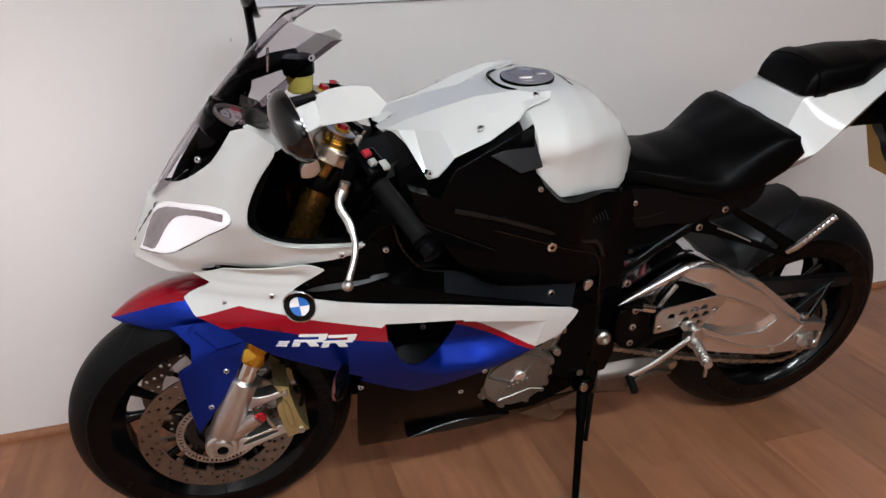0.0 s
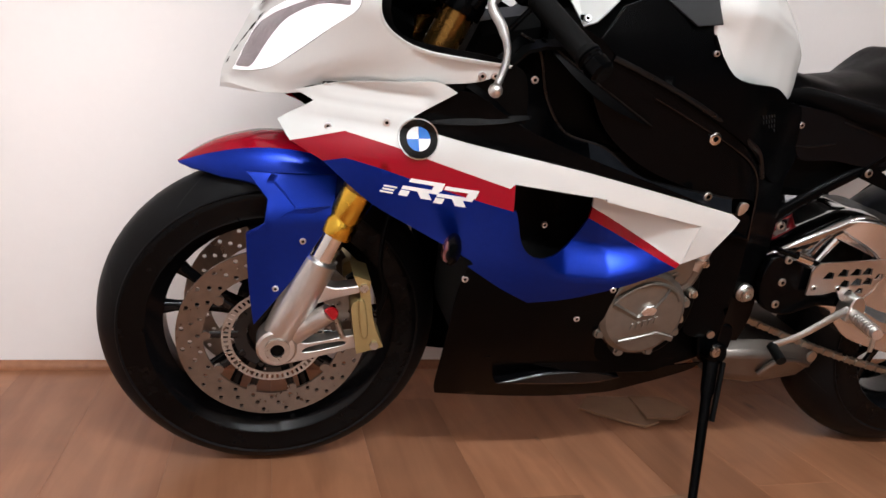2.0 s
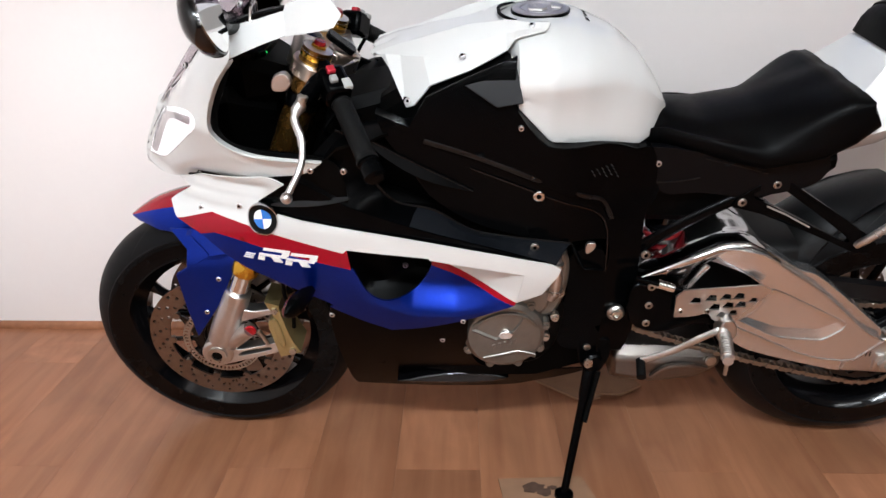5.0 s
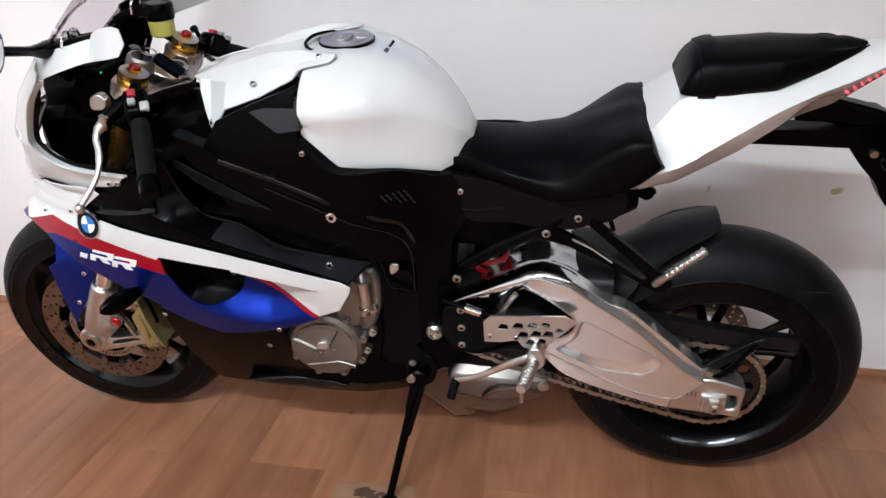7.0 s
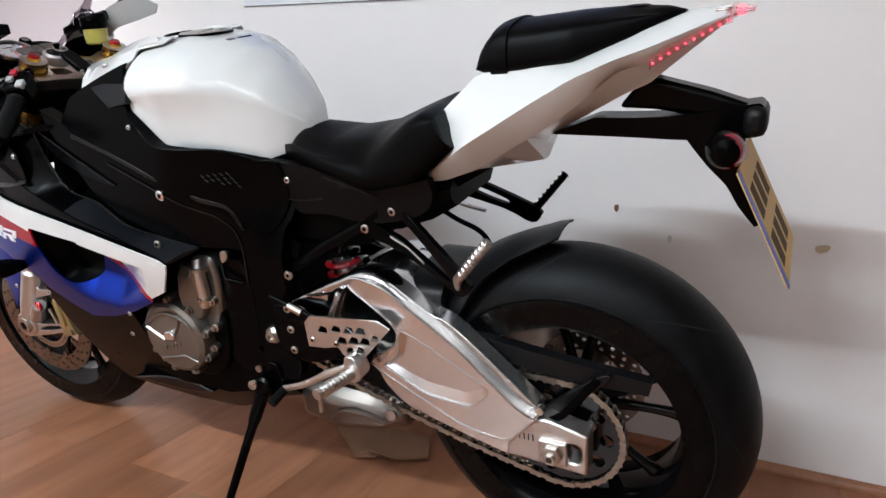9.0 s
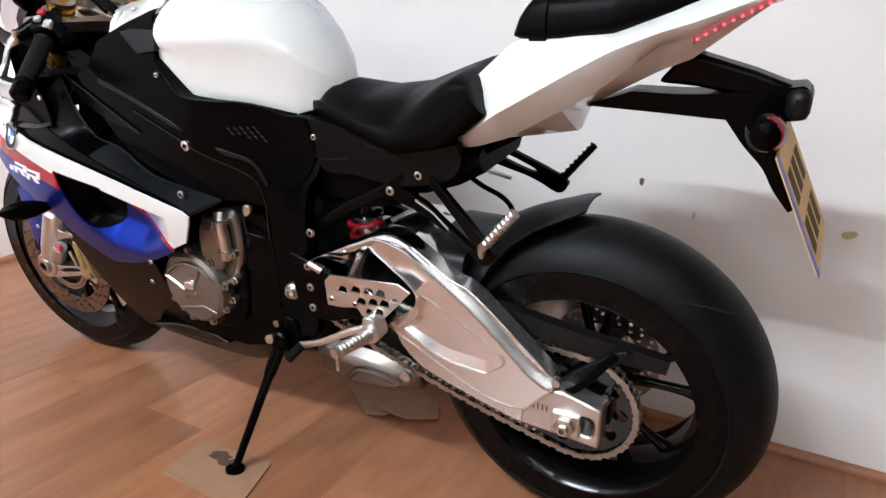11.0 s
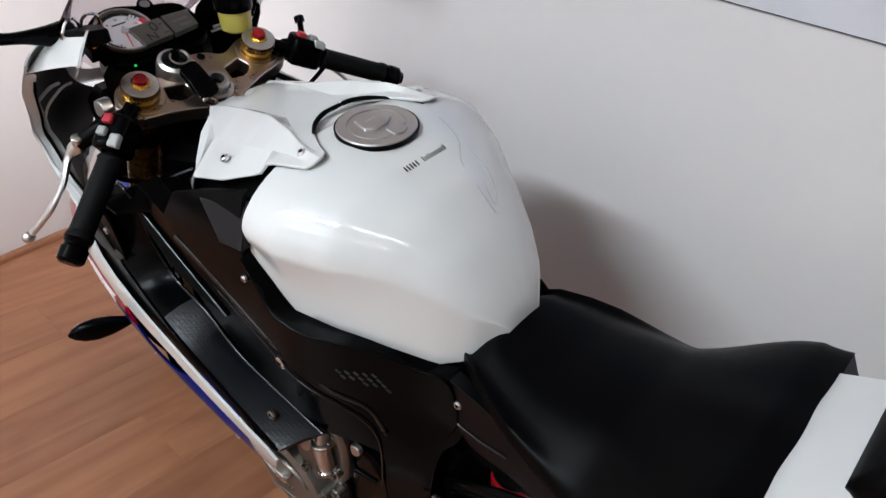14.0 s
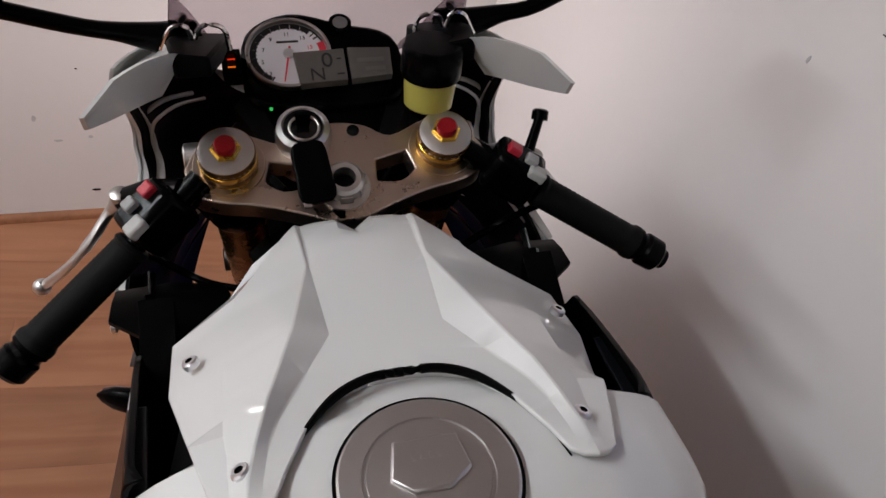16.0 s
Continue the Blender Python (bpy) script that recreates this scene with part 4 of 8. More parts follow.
mud = part("mudguard", guard(-0.47, 0.47), M_RED, bike, "glossy red top of the front mudguard")
for s in (-1, 1):
    part("mudguard_side", guard(s * 0.47, s * 1.0), M_BLUE, mud, "metallic blue mudguard side")
    sh = spline([(-0.050, 0.300, 1), (0.094, 0.302, 1), (0.090, 0.262), (0.081, 0.228), (0.058, 0.184), (0.031, 0.135), (0.000, 0.090), (-0.034, 0.043, 1), (-0.043, 0.120), (-0.048, 0.206, 1), (-0.020, 0.226, 1), (-0.016, 0.262, 1)], 4)
    fy = lambda x, z, s=s: s * (0.118 - 0.9 * max(0.0, z - 0.235) * 0.5 + 0.10 * min(0.0, x + 0.005))
    by = lambda x, z, s=s: fy(x, z) - s * 0.004
    shield = part("fork_shield", slab(sh, fy, by, (), 0.015), M_BLUE, bike, "metallic blue fork shield", bevel=0.0015)
    # folded facets at the shield's top
    crease = [(-0.006, 0.288), (0.014, 0.268), (0.027, 0.254), (0.027, 0.249), (0.010, 0.240), (-0.044, 0.208)]
    part("shield_fold", tube([(x, fy(x, z), z) for x, z in crease], 0.0022, 8, 0.6), M_BLUE, shield, "bright folded edge")
    part("shield_fold", slab([Vector(q) for q in ((-0.047, 0.207), (0.028, 0.250), (0.082, 0.256), (0.020, 0.228))], lambda x, z, s=s: s * (0.1175 - 0.1 * (z - 0.21)), lambda x, z, s=s: s * 0.106, (), 0.01), M_BLUE, shield, bevel=0.0012)

# ---- tank ----
TX = (0.625, 0.640, 0.700, 0.760, 0.820, 0.870, 0.905, 0.930)
TZT = (0.690, 0.697, 0.701, 0.692, 0.668, 0.627, 0.581, 0.536)
TWS = (0.100, 0.186, 0.189, 0.163, 0.121, 0.090, 0.064, 0.030)
TZS = (0.640, 0.620, 0.616, 0.611, 0.600, 0.574, 0.546, 0.522)
TWL = (0.095, 0.180, 0.172, 0.152, 0.126, 0.096, 0.066, 0.026)
TZL = (0.640, 0.585, 0.518, 0.508, 0.498, 0.480, 0.488, 0.502)


def tank_ring(x):
    zt, ws, zs, wl, zl = (lerp(x, TX, q) for q in (TZT, TWS, TZS, TWL, TZL))
    k = unit((0.80 - x) / 0.12)
    half = [(-wl * 0.93, zl - 0.004), (-wl, zl), (-(0.35 * ws + 0.65 * wl) * 0.990, zl + 0.5 * (zs - zl)), (-(0.80 * ws + 0.20 * wl) * 0.992, zs - 0.014), (-ws * 0.995, zs + 0.006), (-ws * 0.925, zs + (0.35 + 0.19 * k) * (zt - zs)), (-ws * 0.74, zs + (0.70 + 0.10 * k) * (zt - zs)), (-ws * 0.46, zs + (0.92 + 0.03 * k) * (zt - zs)), (-ws * 0.22, zt - 0.001), (0, zt)]
    right = [(-y, z) for y, z in reversed(half[:-1])]
    for i, f in ((5, 0.15), (6, 0.08), (7, 0.02)):
        half[i] = (half[i][0], half[i][1] - f * k * (zt - zs))
    pts = spline(half + right, 3, False)
    return [(x, p.x, p.y) for p in pts]


tank = part("fuel_tank", loft([tank_ring(x) for x in [0.600, 0.620, 0.630, 0.634, 0.638, *np.linspace(0.642, 0.930, 30)]]), M_WHITE, bike, "glossy white fuel tank", smooth=30)
M_FILM = mat("yellowed_film_edge", (0.42, 0.42, 0.40), 0.4)
cap_o = Vector((0.689, 0, 0.6995))
M_CAP = mat("brushed_cap_steel", (0.58, 0.56, 0.55), 0.40, 1.0, 0, 0.03, 12, rvar=0.05)
cap = part("fuel_cap", lathe([(0.051, -0.004), (0.051, 0.0030), (0.0495, 0.0042), (0.0375, 0.0042), (0.037, 0.0026), (0.035, 0.0026), (0.0345, 0.0040)], cap_o, (0, 0, 1), 48), M_CAP, bike, "brushed steel fuel cap")
part("cap_ring", lathe([(0.051, -0.003), (0.0532, -0.003), (0.0532, 0.0020), (0.051, 0.0022)], cap_o, (0, 0, 1), 48, None, True), M_BLACK, cap, "black rubber ring")
part("cap_flap", slab([Vector(q) for q in ((0.666, -0.017), (0.666, 0.020), (0.690, 0.024), (0.700, 0.010), (0.700, -0.010), (0.690, -0.022))], 0.7066, 0.702, (), 0, lambda u, v, w: (u, v, w)), M_CAP, cap, "raised lock flap", bevel=0.0016)
part("cap_hinge", slab([Vector(q) for q in ((0.708, -0.003), (0.708, 0.020), (0.726, 0.018), (0.730, 0.006), (0.726, -0.005))], 0.7060, 0.702, (), 0, lambda u, v, w: (u, v, w)), M_CAP, cap, "hinge block", bevel=0.0014)
for k in range(4):
    part("cap_mark", slab([Vector(q) for q in ((0.676, -0.008 + 0.005 * k), (0.681, -0.008 + 0.005 * k), (0.681, -0.006 + 0.005 * k), (0.676, -0.006 + 0.005 * k))], 0.7070, 0.706, (), 0, lambda u, v, w: (u, v, w)), M_CAP, cap)
# lettering on the tank as plain bars
for k, (y0, y1) in enumerate(((-0.034, -0.010), (-0.004, 0.036))):
    bm = bmesh.new()
    n = 5 if k == 0 else 12
    for i in range(n):
        a0, a1 = y0 + (y1 - y0) * i / n, y0 + (y1 - y0) * (i + 0.30) / n
        h = 0.0070 if k == 0 or i in (0, 3, 11) else 0.0050
        zz = lambda u, v: lerp(u, TX, TZT) - 0.09 * v * v + 0.0008
        slab([Vector((0.774, a0)), Vector((0.774 - h, a0)), Vector((0.774 - h, a1)), Vector((0.774, a1))], zz, lambda u, v: zz(u, v) - 0.001, (), 0, lambda u, v, w: (u, v, w), bm)
    part("lettering", bm, M_INK, tank, "small black lettering")["kind"] = "stuff"


# ---- tank cover ahead of the cap ----
def tank_z(x, y):
    r = [(q[1], q[2]) for q in tank_ring(max(x, 0.6)) if q[1] >= 0]
    r.sort()
    return lerp(abs(y), [q[0] for q in r], [q[1] for q in r])


FLOOR_X = (0.375, 0.390, 0.430, 0.470, 0.558, 0.600, 0.628, 0.700)
FLOOR_Z = (0.634, 0.645, 0.658, 0.667, 0.682, 0.690, 0.697, 0.704)


def cover_floor(x):
    return lerp(x, FLOOR_X, FLOOR_Z)


def cover_rise(x):
    return lerp(x, (0.40, 0.468, 0.560, 0.620, 0.660, 0.70), (0.0, 0.0, 0.013, 0.011, 0.004, 0.0))


def cover_edge(x):
    return lerp(x, (0.405, 0.450, 0.492, 0.560, 0.640, 0.70), (0.638, 0.626, 0.619, 0.642, 0.676, 0.698))


# lines that run from the front edge back to the cap, by plan place: middle, notch, floor, crest of the wing, wing, outer edge
COVER = [[(0.392, 0.0), (0.468, 0.0), (0.558, 0.0), (0.611, 0.0)],
         [(0.379, 0.016), (0.468, 0.016), (0.558, 0.016), (0.612, 0.022)],
         [(0.381, 0.034), (0.468, 0.034), (0.558, 0.032), (0.621, 0.043), (0.645, 0.063), (0.670, 0.076), (0.688, 0.083)],
         [(0.385, 0.048), (0.468, 0.046), (0.558, 0.040), (0.634, 0.079), (0.650, 0.084), (0.672, 0.088), (0.694, 0.090)],
         [(0.389, 0.053), (0.468, 0.048), (0.558, 0.064), (0.634, 0.086), (0.650, 0.091), (0.672, 0.096), (0.696, 0.098)],
         [(0.397, 0.060), (0.480, 0.105), (0.560, 0.112), (0.634, 0.110), (0.650, 0.108), (0.672, 0.107), (0.694, 0.106)],
         [(0.405, 0.066), (0.492, 0.157), (0.560, 0.153), (0.634, 0.131), (0.650, 0.126), (0.672, 0.119), (0.688, 0.114)]]


def cover_point(c, x, y):
    f = cover_floor(x)
    if c == 0:
        z = f - lerp(x, (0.392, 0.425), (0.012, 0.0))
    elif c < 4:
        z = f - 0.15 * max(0, y - 0.03) * (x < 0.47)
    elif c == 4:
        z = f + cover_rise(x)
    elif c == 5:
        z = 0.5 * (f + cover_rise(x) + cover_edge(x)) + lerp(x, (0.40, 0.48, 0.60, 0.68), (0.0, 0.006, 0.004, 0.0))
    else:
        z = cover_edge(x) - lerp(x, (0.415, 0.452, 0.492), (0.0, 0.060, 0.0))
    if x > 0.60:
        z = max(z, tank_z(max(x, 0.642), y) + lerp(x, (0.60, 0.636), (-0.040, 0.005)))
    return Vector((x, y, z))


def cover_grid(s):
    bm, cols = bmesh.new(), []
    for c, line in enumerate(COVER):
        pts = []
        for i in range(len(line) - 1):
            a, b = line[i], line[i + 1]
            n = 6 if i < 3 else 2
            pts += [(a[0] + (b[0] - a[0]) * k / n, a[1] + (b[1] - a[1]) * k / n) for k in range(n)]
        pts.append(line[-1])
        if c == 6:
            pts = [(x, y + 0.026 * math.sin(math.pi * min(1.0, max(0.0, (x - 0.405) / 0.087)))) for x, y in pts]
        cols.append([bm.verts.new((lambda p: (p.x, s * p.y, p.z))(cover_point(c, x, y))) for x, y in pts])
    for a, b in zip(cols, cols[1:]):
        for i in range(min(len(a), len(b)) - 1):
            bm.faces.new((a[i], a[i + 1], b[i + 1], b[i]))
    return bm


bm = cover_grid(1)
half_me = bpy.data.meshes.new("half")
lb = cover_grid(-1)
lb.to_mesh(half_me)
lb.free()
bm.from_mesh(half_me)
bpy.data.meshes.remove(half_me)
bmesh.ops.remove_doubles(bm, verts=bm.verts, dist=0.0004)
bmesh.ops.recalc_face_normals(bm, faces=bm.faces)
bmesh.ops.solidify(bm, geom=bm.faces[:], thickness=0.004)
tcov = part("tank_cover", bm, M_WHITE, bike, "glossy white air box cover", smooth=13, bevel=0.0012)
# shade in the gap behind the cover, drawn as a tapering dark tube
edge_p = [(0.690, 0.084), (0.668, 0.077), (0.646, 0.065), (0.625, 0.045), (0.615, 0.023), (0.614, 0.0)]
edge_p = edge_p + [(x, -y) for x, y in reversed(edge_p[:-1])]
part("cover_gap", tube(curve3([(x, y, tank_z(max(x, 0.642), abs(y)) + lerp(x, (0.61, 0.65, 0.69), (0.0035, 0.0022, 0.0008))) for x, y in edge_p], 4), [0.0006 + 0.0026 * unit((16 - abs(i - 20)) / 8) for i in range(41)], 8), M_DARK, tcov, "dark tube drawn as the shade in the gap behind the cover")
for s in (-1, 1):
    for x, y, z in ((0.547, 0.135, 0.661), (0.665, 0.100, 0.7005)):
        screw(tcov, (x, s * y, z), (-0.25, s * 0.4, 1), 0.006)
    screw(tcov, (0.452, s * 0.138, 0.584), (-0.2, s, 0.3), 0.006)
    # edges of a clear film stuck on the tank
    for line in () if s < 0 else (((0.720, 0.076), (0.754, 0.067), (0.775, 0.057), (0.796, 0.036), (0.831, 0.027), (0.862, 0.026)), ((0.790, 0.061), (0.819, 0.058), (0.842, 0.048), (0.852, 0.034), (0.838, 0.036), (0.815, 0.046))):
        L = curve3([(x, s * y, tank_z(x, y) + 0.0002) for x, y in line], 5)
        part("film_edge", tube(L, [0.0001] + [0.0006] * (len(L) - 2) + [0.0001], 6), M_FILM, tank, "thin edge of a clear protective film")


M_FOLD = mat("satin_black_plastic", (0.002, 0.0022, 0.0026), 0.30, 0, 0, 0.15, 120, 0.1, 900, spec=0.35, rvar=0.06)
M_HEX = mat("textured_black_plastic", (0.006, 0.007, 0.009), 0.30, 0, 0, 0.2, 120, 0, 1, spec=0.30)
M_GRILLE = mat("grey_grille_plastic", (0.030, 0.032, 0.035), 0.35, 0, 0, 0.15, 90, spec=0.3)
hx = M_HEX.node_tree
vo = hx.nodes.new("ShaderNodeTexVoronoi")
vo.feature = "DISTANCE_TO_EDGE"
vo.inputs["Scale"].default_value, vo.inputs["Randomness"].default_value = 190, 0.05
hb = hx.nodes.new("ShaderNodeBump")
hb.inputs["Strength"].default_value, hb.inputs["Distance"].default_value = 0.45, 0.001
tcx = hx.nodes.new("ShaderNodeTexCoord")
hx.links.new(tcx.outputs["Object"], vo.inputs["Vector"])
hx.links.new(vo.outputs["Distance"], hb.inputs["Height"])
hx.links.new(hb.outputs["Normal"], hx.nodes["Principled BSDF"].inputs["Normal"])
# ---- frame and black side covers ----
def beam_y(x, z):
    t = max(0.0, min(1.0, (x - 0.70) / 0.22))
    t = t * t * (3 - 2 * t)
    return 0.195 - t * (0.060 + 0.035 * max(0.0, min(1.0, (z - 0.28) / 0.12)))


def plate(outline, inset=0.0, th=0.012, holes=(), f=beam_y, step=0.02, s=-1, n=4):
    return slab(spline(outline, n), lambda x, z: s * (f(x, z) - inset), lambda x, z: s * (f(x, z) - inset - th), [spline(h, n) for h in holes], step)


side_cover = [(0.455, 0.560, 1), (0.486, 0.608, 1), (0.560, 0.640), (0.638, 0.668, 1), (0.636, 0.640), (0.638, 0.587), (0.665, 0.548), (0.700, 0.520), (0.800, 0.508), (0.862, 0.480, 1), (0.900, 0.470), (0.912, 0.400), (0.880, 0.345), (0.848, 0.345), (0.785, 0.395), (0.710, 0.434), (0.592, 0.490), (0.498, 0.528)]
frame_out = [(0.400, 0.585, 1), (0.455, 0.560), (0.520, 0.535), (0.600, 0.512), (0.700, 0.512), (0.800, 0.502), (0.862, 0.476, 1), (0.905, 0.470), (0.925, 0.420), (0.915, 0.370), (0.895, 0.330), (0.893, 0.195), (0.898, 0.075), (0.880, 0.020, 1), (0.822, 0.030, 1), (0.822, 0.180), (0.826, 0.290),
             (0.800, 0.315), (0.722, 0.325), (0.640, 0.345), (0.560, 0.375), (0.490, 0.425), (0.450, 0.490), (0.415, 0.540)]
seat_cover = [(0.862, 0.462, 1), (0.892, 0.474), (1.000, 0.462), (1.110, 0.440), (1.215, 0.462, 1), (1.222, 0.430), (1.190, 0.395), (1.090, 0.372), (1.000, 0.380), (0.930, 0.378), (0.905, 0.420)]
for s in (-1, 1):
    M_FACET = M_FACET if s > 0 else mat("satin_facet", (0.004, 0.0045, 0.006), 0.28, 0, 0, 0.1, 60, spec=0.28)
    fr = part("frame_beam", plate(frame_out, 0.0, 0.03, s=s), M_FRAME, bike, "black painted aluminium frame beam", bevel=0.006)
    part("side_cover", plate(side_cover, 0.0, 0.006, f=lambda x, z: min(beam_y(x, z) + 0.005, lerp(z, (0.50, 0.57, 0.62, 0.662, 0.69), (0.202, 0.194, 0.184, 0.172, 0.130))), s=s), M_BLACK, bike, "matt black side cover", bevel=0.003)
    part("seat_cover", plate(seat_cover, 0.0, 0.02, f=lambda x, z: lerp(x, (0.86, 1.0, 1.22), (0.100, 0.108, 0.120)), s=s), M_COVER, bike, "satin black panel under the seat", bevel=0.005)
    # ridge that runs along the beam
    L = curve3([(x, s * (beam_y(x, z) + 0.004), z) for x, z in ((0.480, 0.535), (0.572, 0.503), (0.672, 0.460), (0.755, 0.420), (0.802, 0.394), (0.826, 0.350))], 5)
    part("frame_ridge", tube(L, 0.0048, 8, 0.5), M_FOLD, fr, "glossy black ridge along the frame")
    L = curve3([(x, s * (beam_y(x, z) + 0.003), z) for x, z in ((0.560, 0.482), (0.640, 0.448), (0.720, 0.412), (0.790, 0.374), (0.818, 0.330), (0.822, 0.240))], 5)
    part("frame_ridge", tube(L, 0.0018, 8, 0.6), M_GLOSSBLACK, fr, "glossy black ridge along the frame")
    # folds of the infill panel: each has a face turned up to the light
    for line, wu, wd, pr, mt in (([(0.205, 0.424), (0.238, 0.426), (0.300, 0.433), (0.350, 0.444)], 0.010, 0.003, 0.006, "plain"),):
        L = curve3([(x, 0, z) for x, z in line], 5)
        rings = []
        for i, p in enumerate(L):
            q = math.sin(math.pi * (0.06 + 0.88 * i / (len(L) - 1))) ** 0.7
            base_y = flank(p[0], p[2]) - 0.010
            rings.append([(p[0] + 0.4 * wu * q, s * (base_y - 0.003), p[2] + wu * q), (p[0], s * (base_y + pr * q), p[2]), (p[0], s * (base_y - 0.003), p[2] - wd * q)])
        part("panel_fold", loft(rings), M_FOLD if mt == "plain" else M_HEX, fr, "black fold in the panel", smooth=20)
    fac = [Vector(q) for q in ((0.550, 0.626), (0.638, 0.648), (0.648, 0.598), (0.604, 0.592))]
    part("cover_facet", slab(fac, lambda x, z, s=s: s * (0.200 - 0.46 * (z - 0.59)), lambda x, z, s=s: s * (0.186 - 0.46 * (z - 0.59)), (), 0.03), M_FACET, fr, "slanting satin facet", bevel=0.0015)
    # raised leaf-shaped fin on the beam, its face turned up
    fin_o = [(0.360, 0.554, 1), (0.446, 0.503), (0.520, 0.462), (0.566, 0.436, 1), (0.511, 0.453), (0.465, 0.473), (0.419, 0.503), (0.378, 0.538)]
    top_z = lambda x: lerp(x, (0.36, 0.446, 0.566), (0.554, 0.503, 0.436))
    part("frame_fin", slab(spline(fin_o, 4), lambda x, z, s=s: s * (0.198 + 0.5 * (top_z(x) - z)), lambda x, z, s=s: s * 0.190, (), 0.008), M_FRAME, fr, "raised black fin on the frame", smooth=30)
    L = curve3([(x, s * 0.199, top_z(x) + 0.001) for x in (0.362, 0.40, 0.446, 0.50, 0.564)], 4)
    part("fin_edge", tube(L, 0.0014, 6), M_FOLD, fr)
    # pierced grille let into the beam
    gr_o = [Vector(q) for q in ((0.768, 0.466), (0.826, 0.464), (0.842, 0.416), (0.815, 0.437), (0.776, 0.445))]
    gy = lambda x, z: beam_y(x, z) + 0.0058
    grille = bmesh.new()
    for r in range(4):
        for k in range(5):
            gx, gz = 0.776 + 0.0098 * k + 0.0048 * r, 0.4610 - 0.0088 * r
            piece = [Vector((gx - 0.0028, gz + 0.0026)), Vector((gx - 0.0018, gz + 0.0030)), Vector((gx + 0.0028, gz - 0.0026)), Vector((gx + 0.0018, gz - 0.0030))]
            if all(inside(h, gr_o) for h in piece):
                slab(piece, lambda x, z, s=s: s * (gy(x, z) + 0.0014), lambda x, z, s=s: s * (gy(x, z) - 0.001), (), 0, None, grille)
    part("grille", grille, M_GRILLE, fr, "grey pierced grille in the frame cover")
    # small screw recess and seam lines in the panel under the seat
    sc_y = lambda x: s * (lerp(x, (0.86, 1.0, 1.22), (0.100, 0.108, 0.120)) + 0.001)
    for line in ([(0.868, 0.426), (0.876, 0.438), (0.890, 0.455)], [(0.898, 0.405), (0.920, 0.402), (0.950, 0.403), (0.992, 0.412)], [(0.996, 0.452), (1.044, 0.441), (1.114, 0.423)]):
        part("panel_seam", tube([(x, sc_y(x), z) for x, z in line], 0.0016, 6), M_FOLD, fr, "thin lip in the black panel")
    screw(fr, (0.681, s * (0.198), 0.425), (0, s, 0), 0.0105, M_CHROME)
    screw(fr, (0.904, s * 0.138, 0.259), (0, s, 0), 0.009, M_STEEL)
    screw(fr, (0.645, s * 0.200, 0.556), (0, s, 0), 0.005)
    screw(fr, (0.912, s * 0.104, 0.440), (0, s, 0), 0.006)
    screw(fr, (0.675, s * 0.226, 0.336), (0, s, 0), 0.008, M_STEEL)
    # pivot bolt
    pv = lathe([(0.018, -0.004), (0.018, 0.005), (0.014, 0.009), (0.011, 0.009), (0.011, 0.015), (0.006, 0.016), (0.006, 0.010)], (0.855, s * 0.152, 0.130), (0, s, 0), 24)
    part("pivot_bolt", pv, M_STEEL, fr, "steel swing arm pivot bolt")

for s in (-1, 1):
    rings = []
    for x in np.linspace(0.640, 0.872, 18):
        wl, zl = lerp(x, TX, TWL), lerp(x, TX, TZL)
        zt = lerp(x, (0.640, 0.665, 0.700, 0.800, 0.862, 0.88), (0.587, 0.548, 0.520, 0.508, 0.480, 0.474))
        cy = min(beam_y(x, zt) + 0.004, 0.196)
        rings.append([(x, s * (wl - 0.012), zl + 0.002), (x, s * (wl + 0.004), zl - 0.003), (x, s * cy, zt - 0.004), (x, s * cy, zt - 0.014), (x, s * (wl - 0.012), zl - 0.014)])
    part("tank_trim", loft(rings), M_BLACK, bike, "black trim along the tank's lower edge", smooth=40)
    low = spline([(0.250, 0.482), (0.275, 0.469), (0.330, 0.436), (0.390, 0.412), (0.490, 0.380), (0.560, 0.358), (0.640, 0.335), (0.712, 0.313)], 5, False)
    high = spline([(0.330, 0.556), (0.362, 0.536), (0.384, 0.470), (0.424, 0.418), (0.494, 0.398), (0.560, 0.356), (0.630, 0.340), (0.745, 0.324)], 5, False)
    rings, edge_line = [], []
    for p, q in zip(low, high):
        o = flank(p.x, p.y) - 0.011
        h = min(0.194, o - 0.02)
        rings.append([(p.x, s * o, p.y - 0.002), (0.5 * (p.x + q.x), s * (0.45 * o + 0.55 * h), 0.5 * (p.y + q.y) + 0.002), (q.x, s * h, q.y), (q.x, s * (h - 0.004), q.y - 0.004), (p.x, s * (o - 0.006), p.y - 0.008)])
        edge_line.append((q.x, s * (h + 0.001), q.y))
    part("panel_edge", tube(edge_line, 0.0026, 8, 0.7), M_FOLD, bike, "smooth black edge of the honeycomb shelf")
    part("inner_panel", loft([list(r) for r in rings[:19]]), M_BLACK, bike, "smooth black plastic shelf beside the fork", smooth=40)
    part("inner_panel", loft([list(r) for r in rings[18:]]), M_HEX, bike, "black plastic shelf with a fine honeycomb texture", smooth=40)

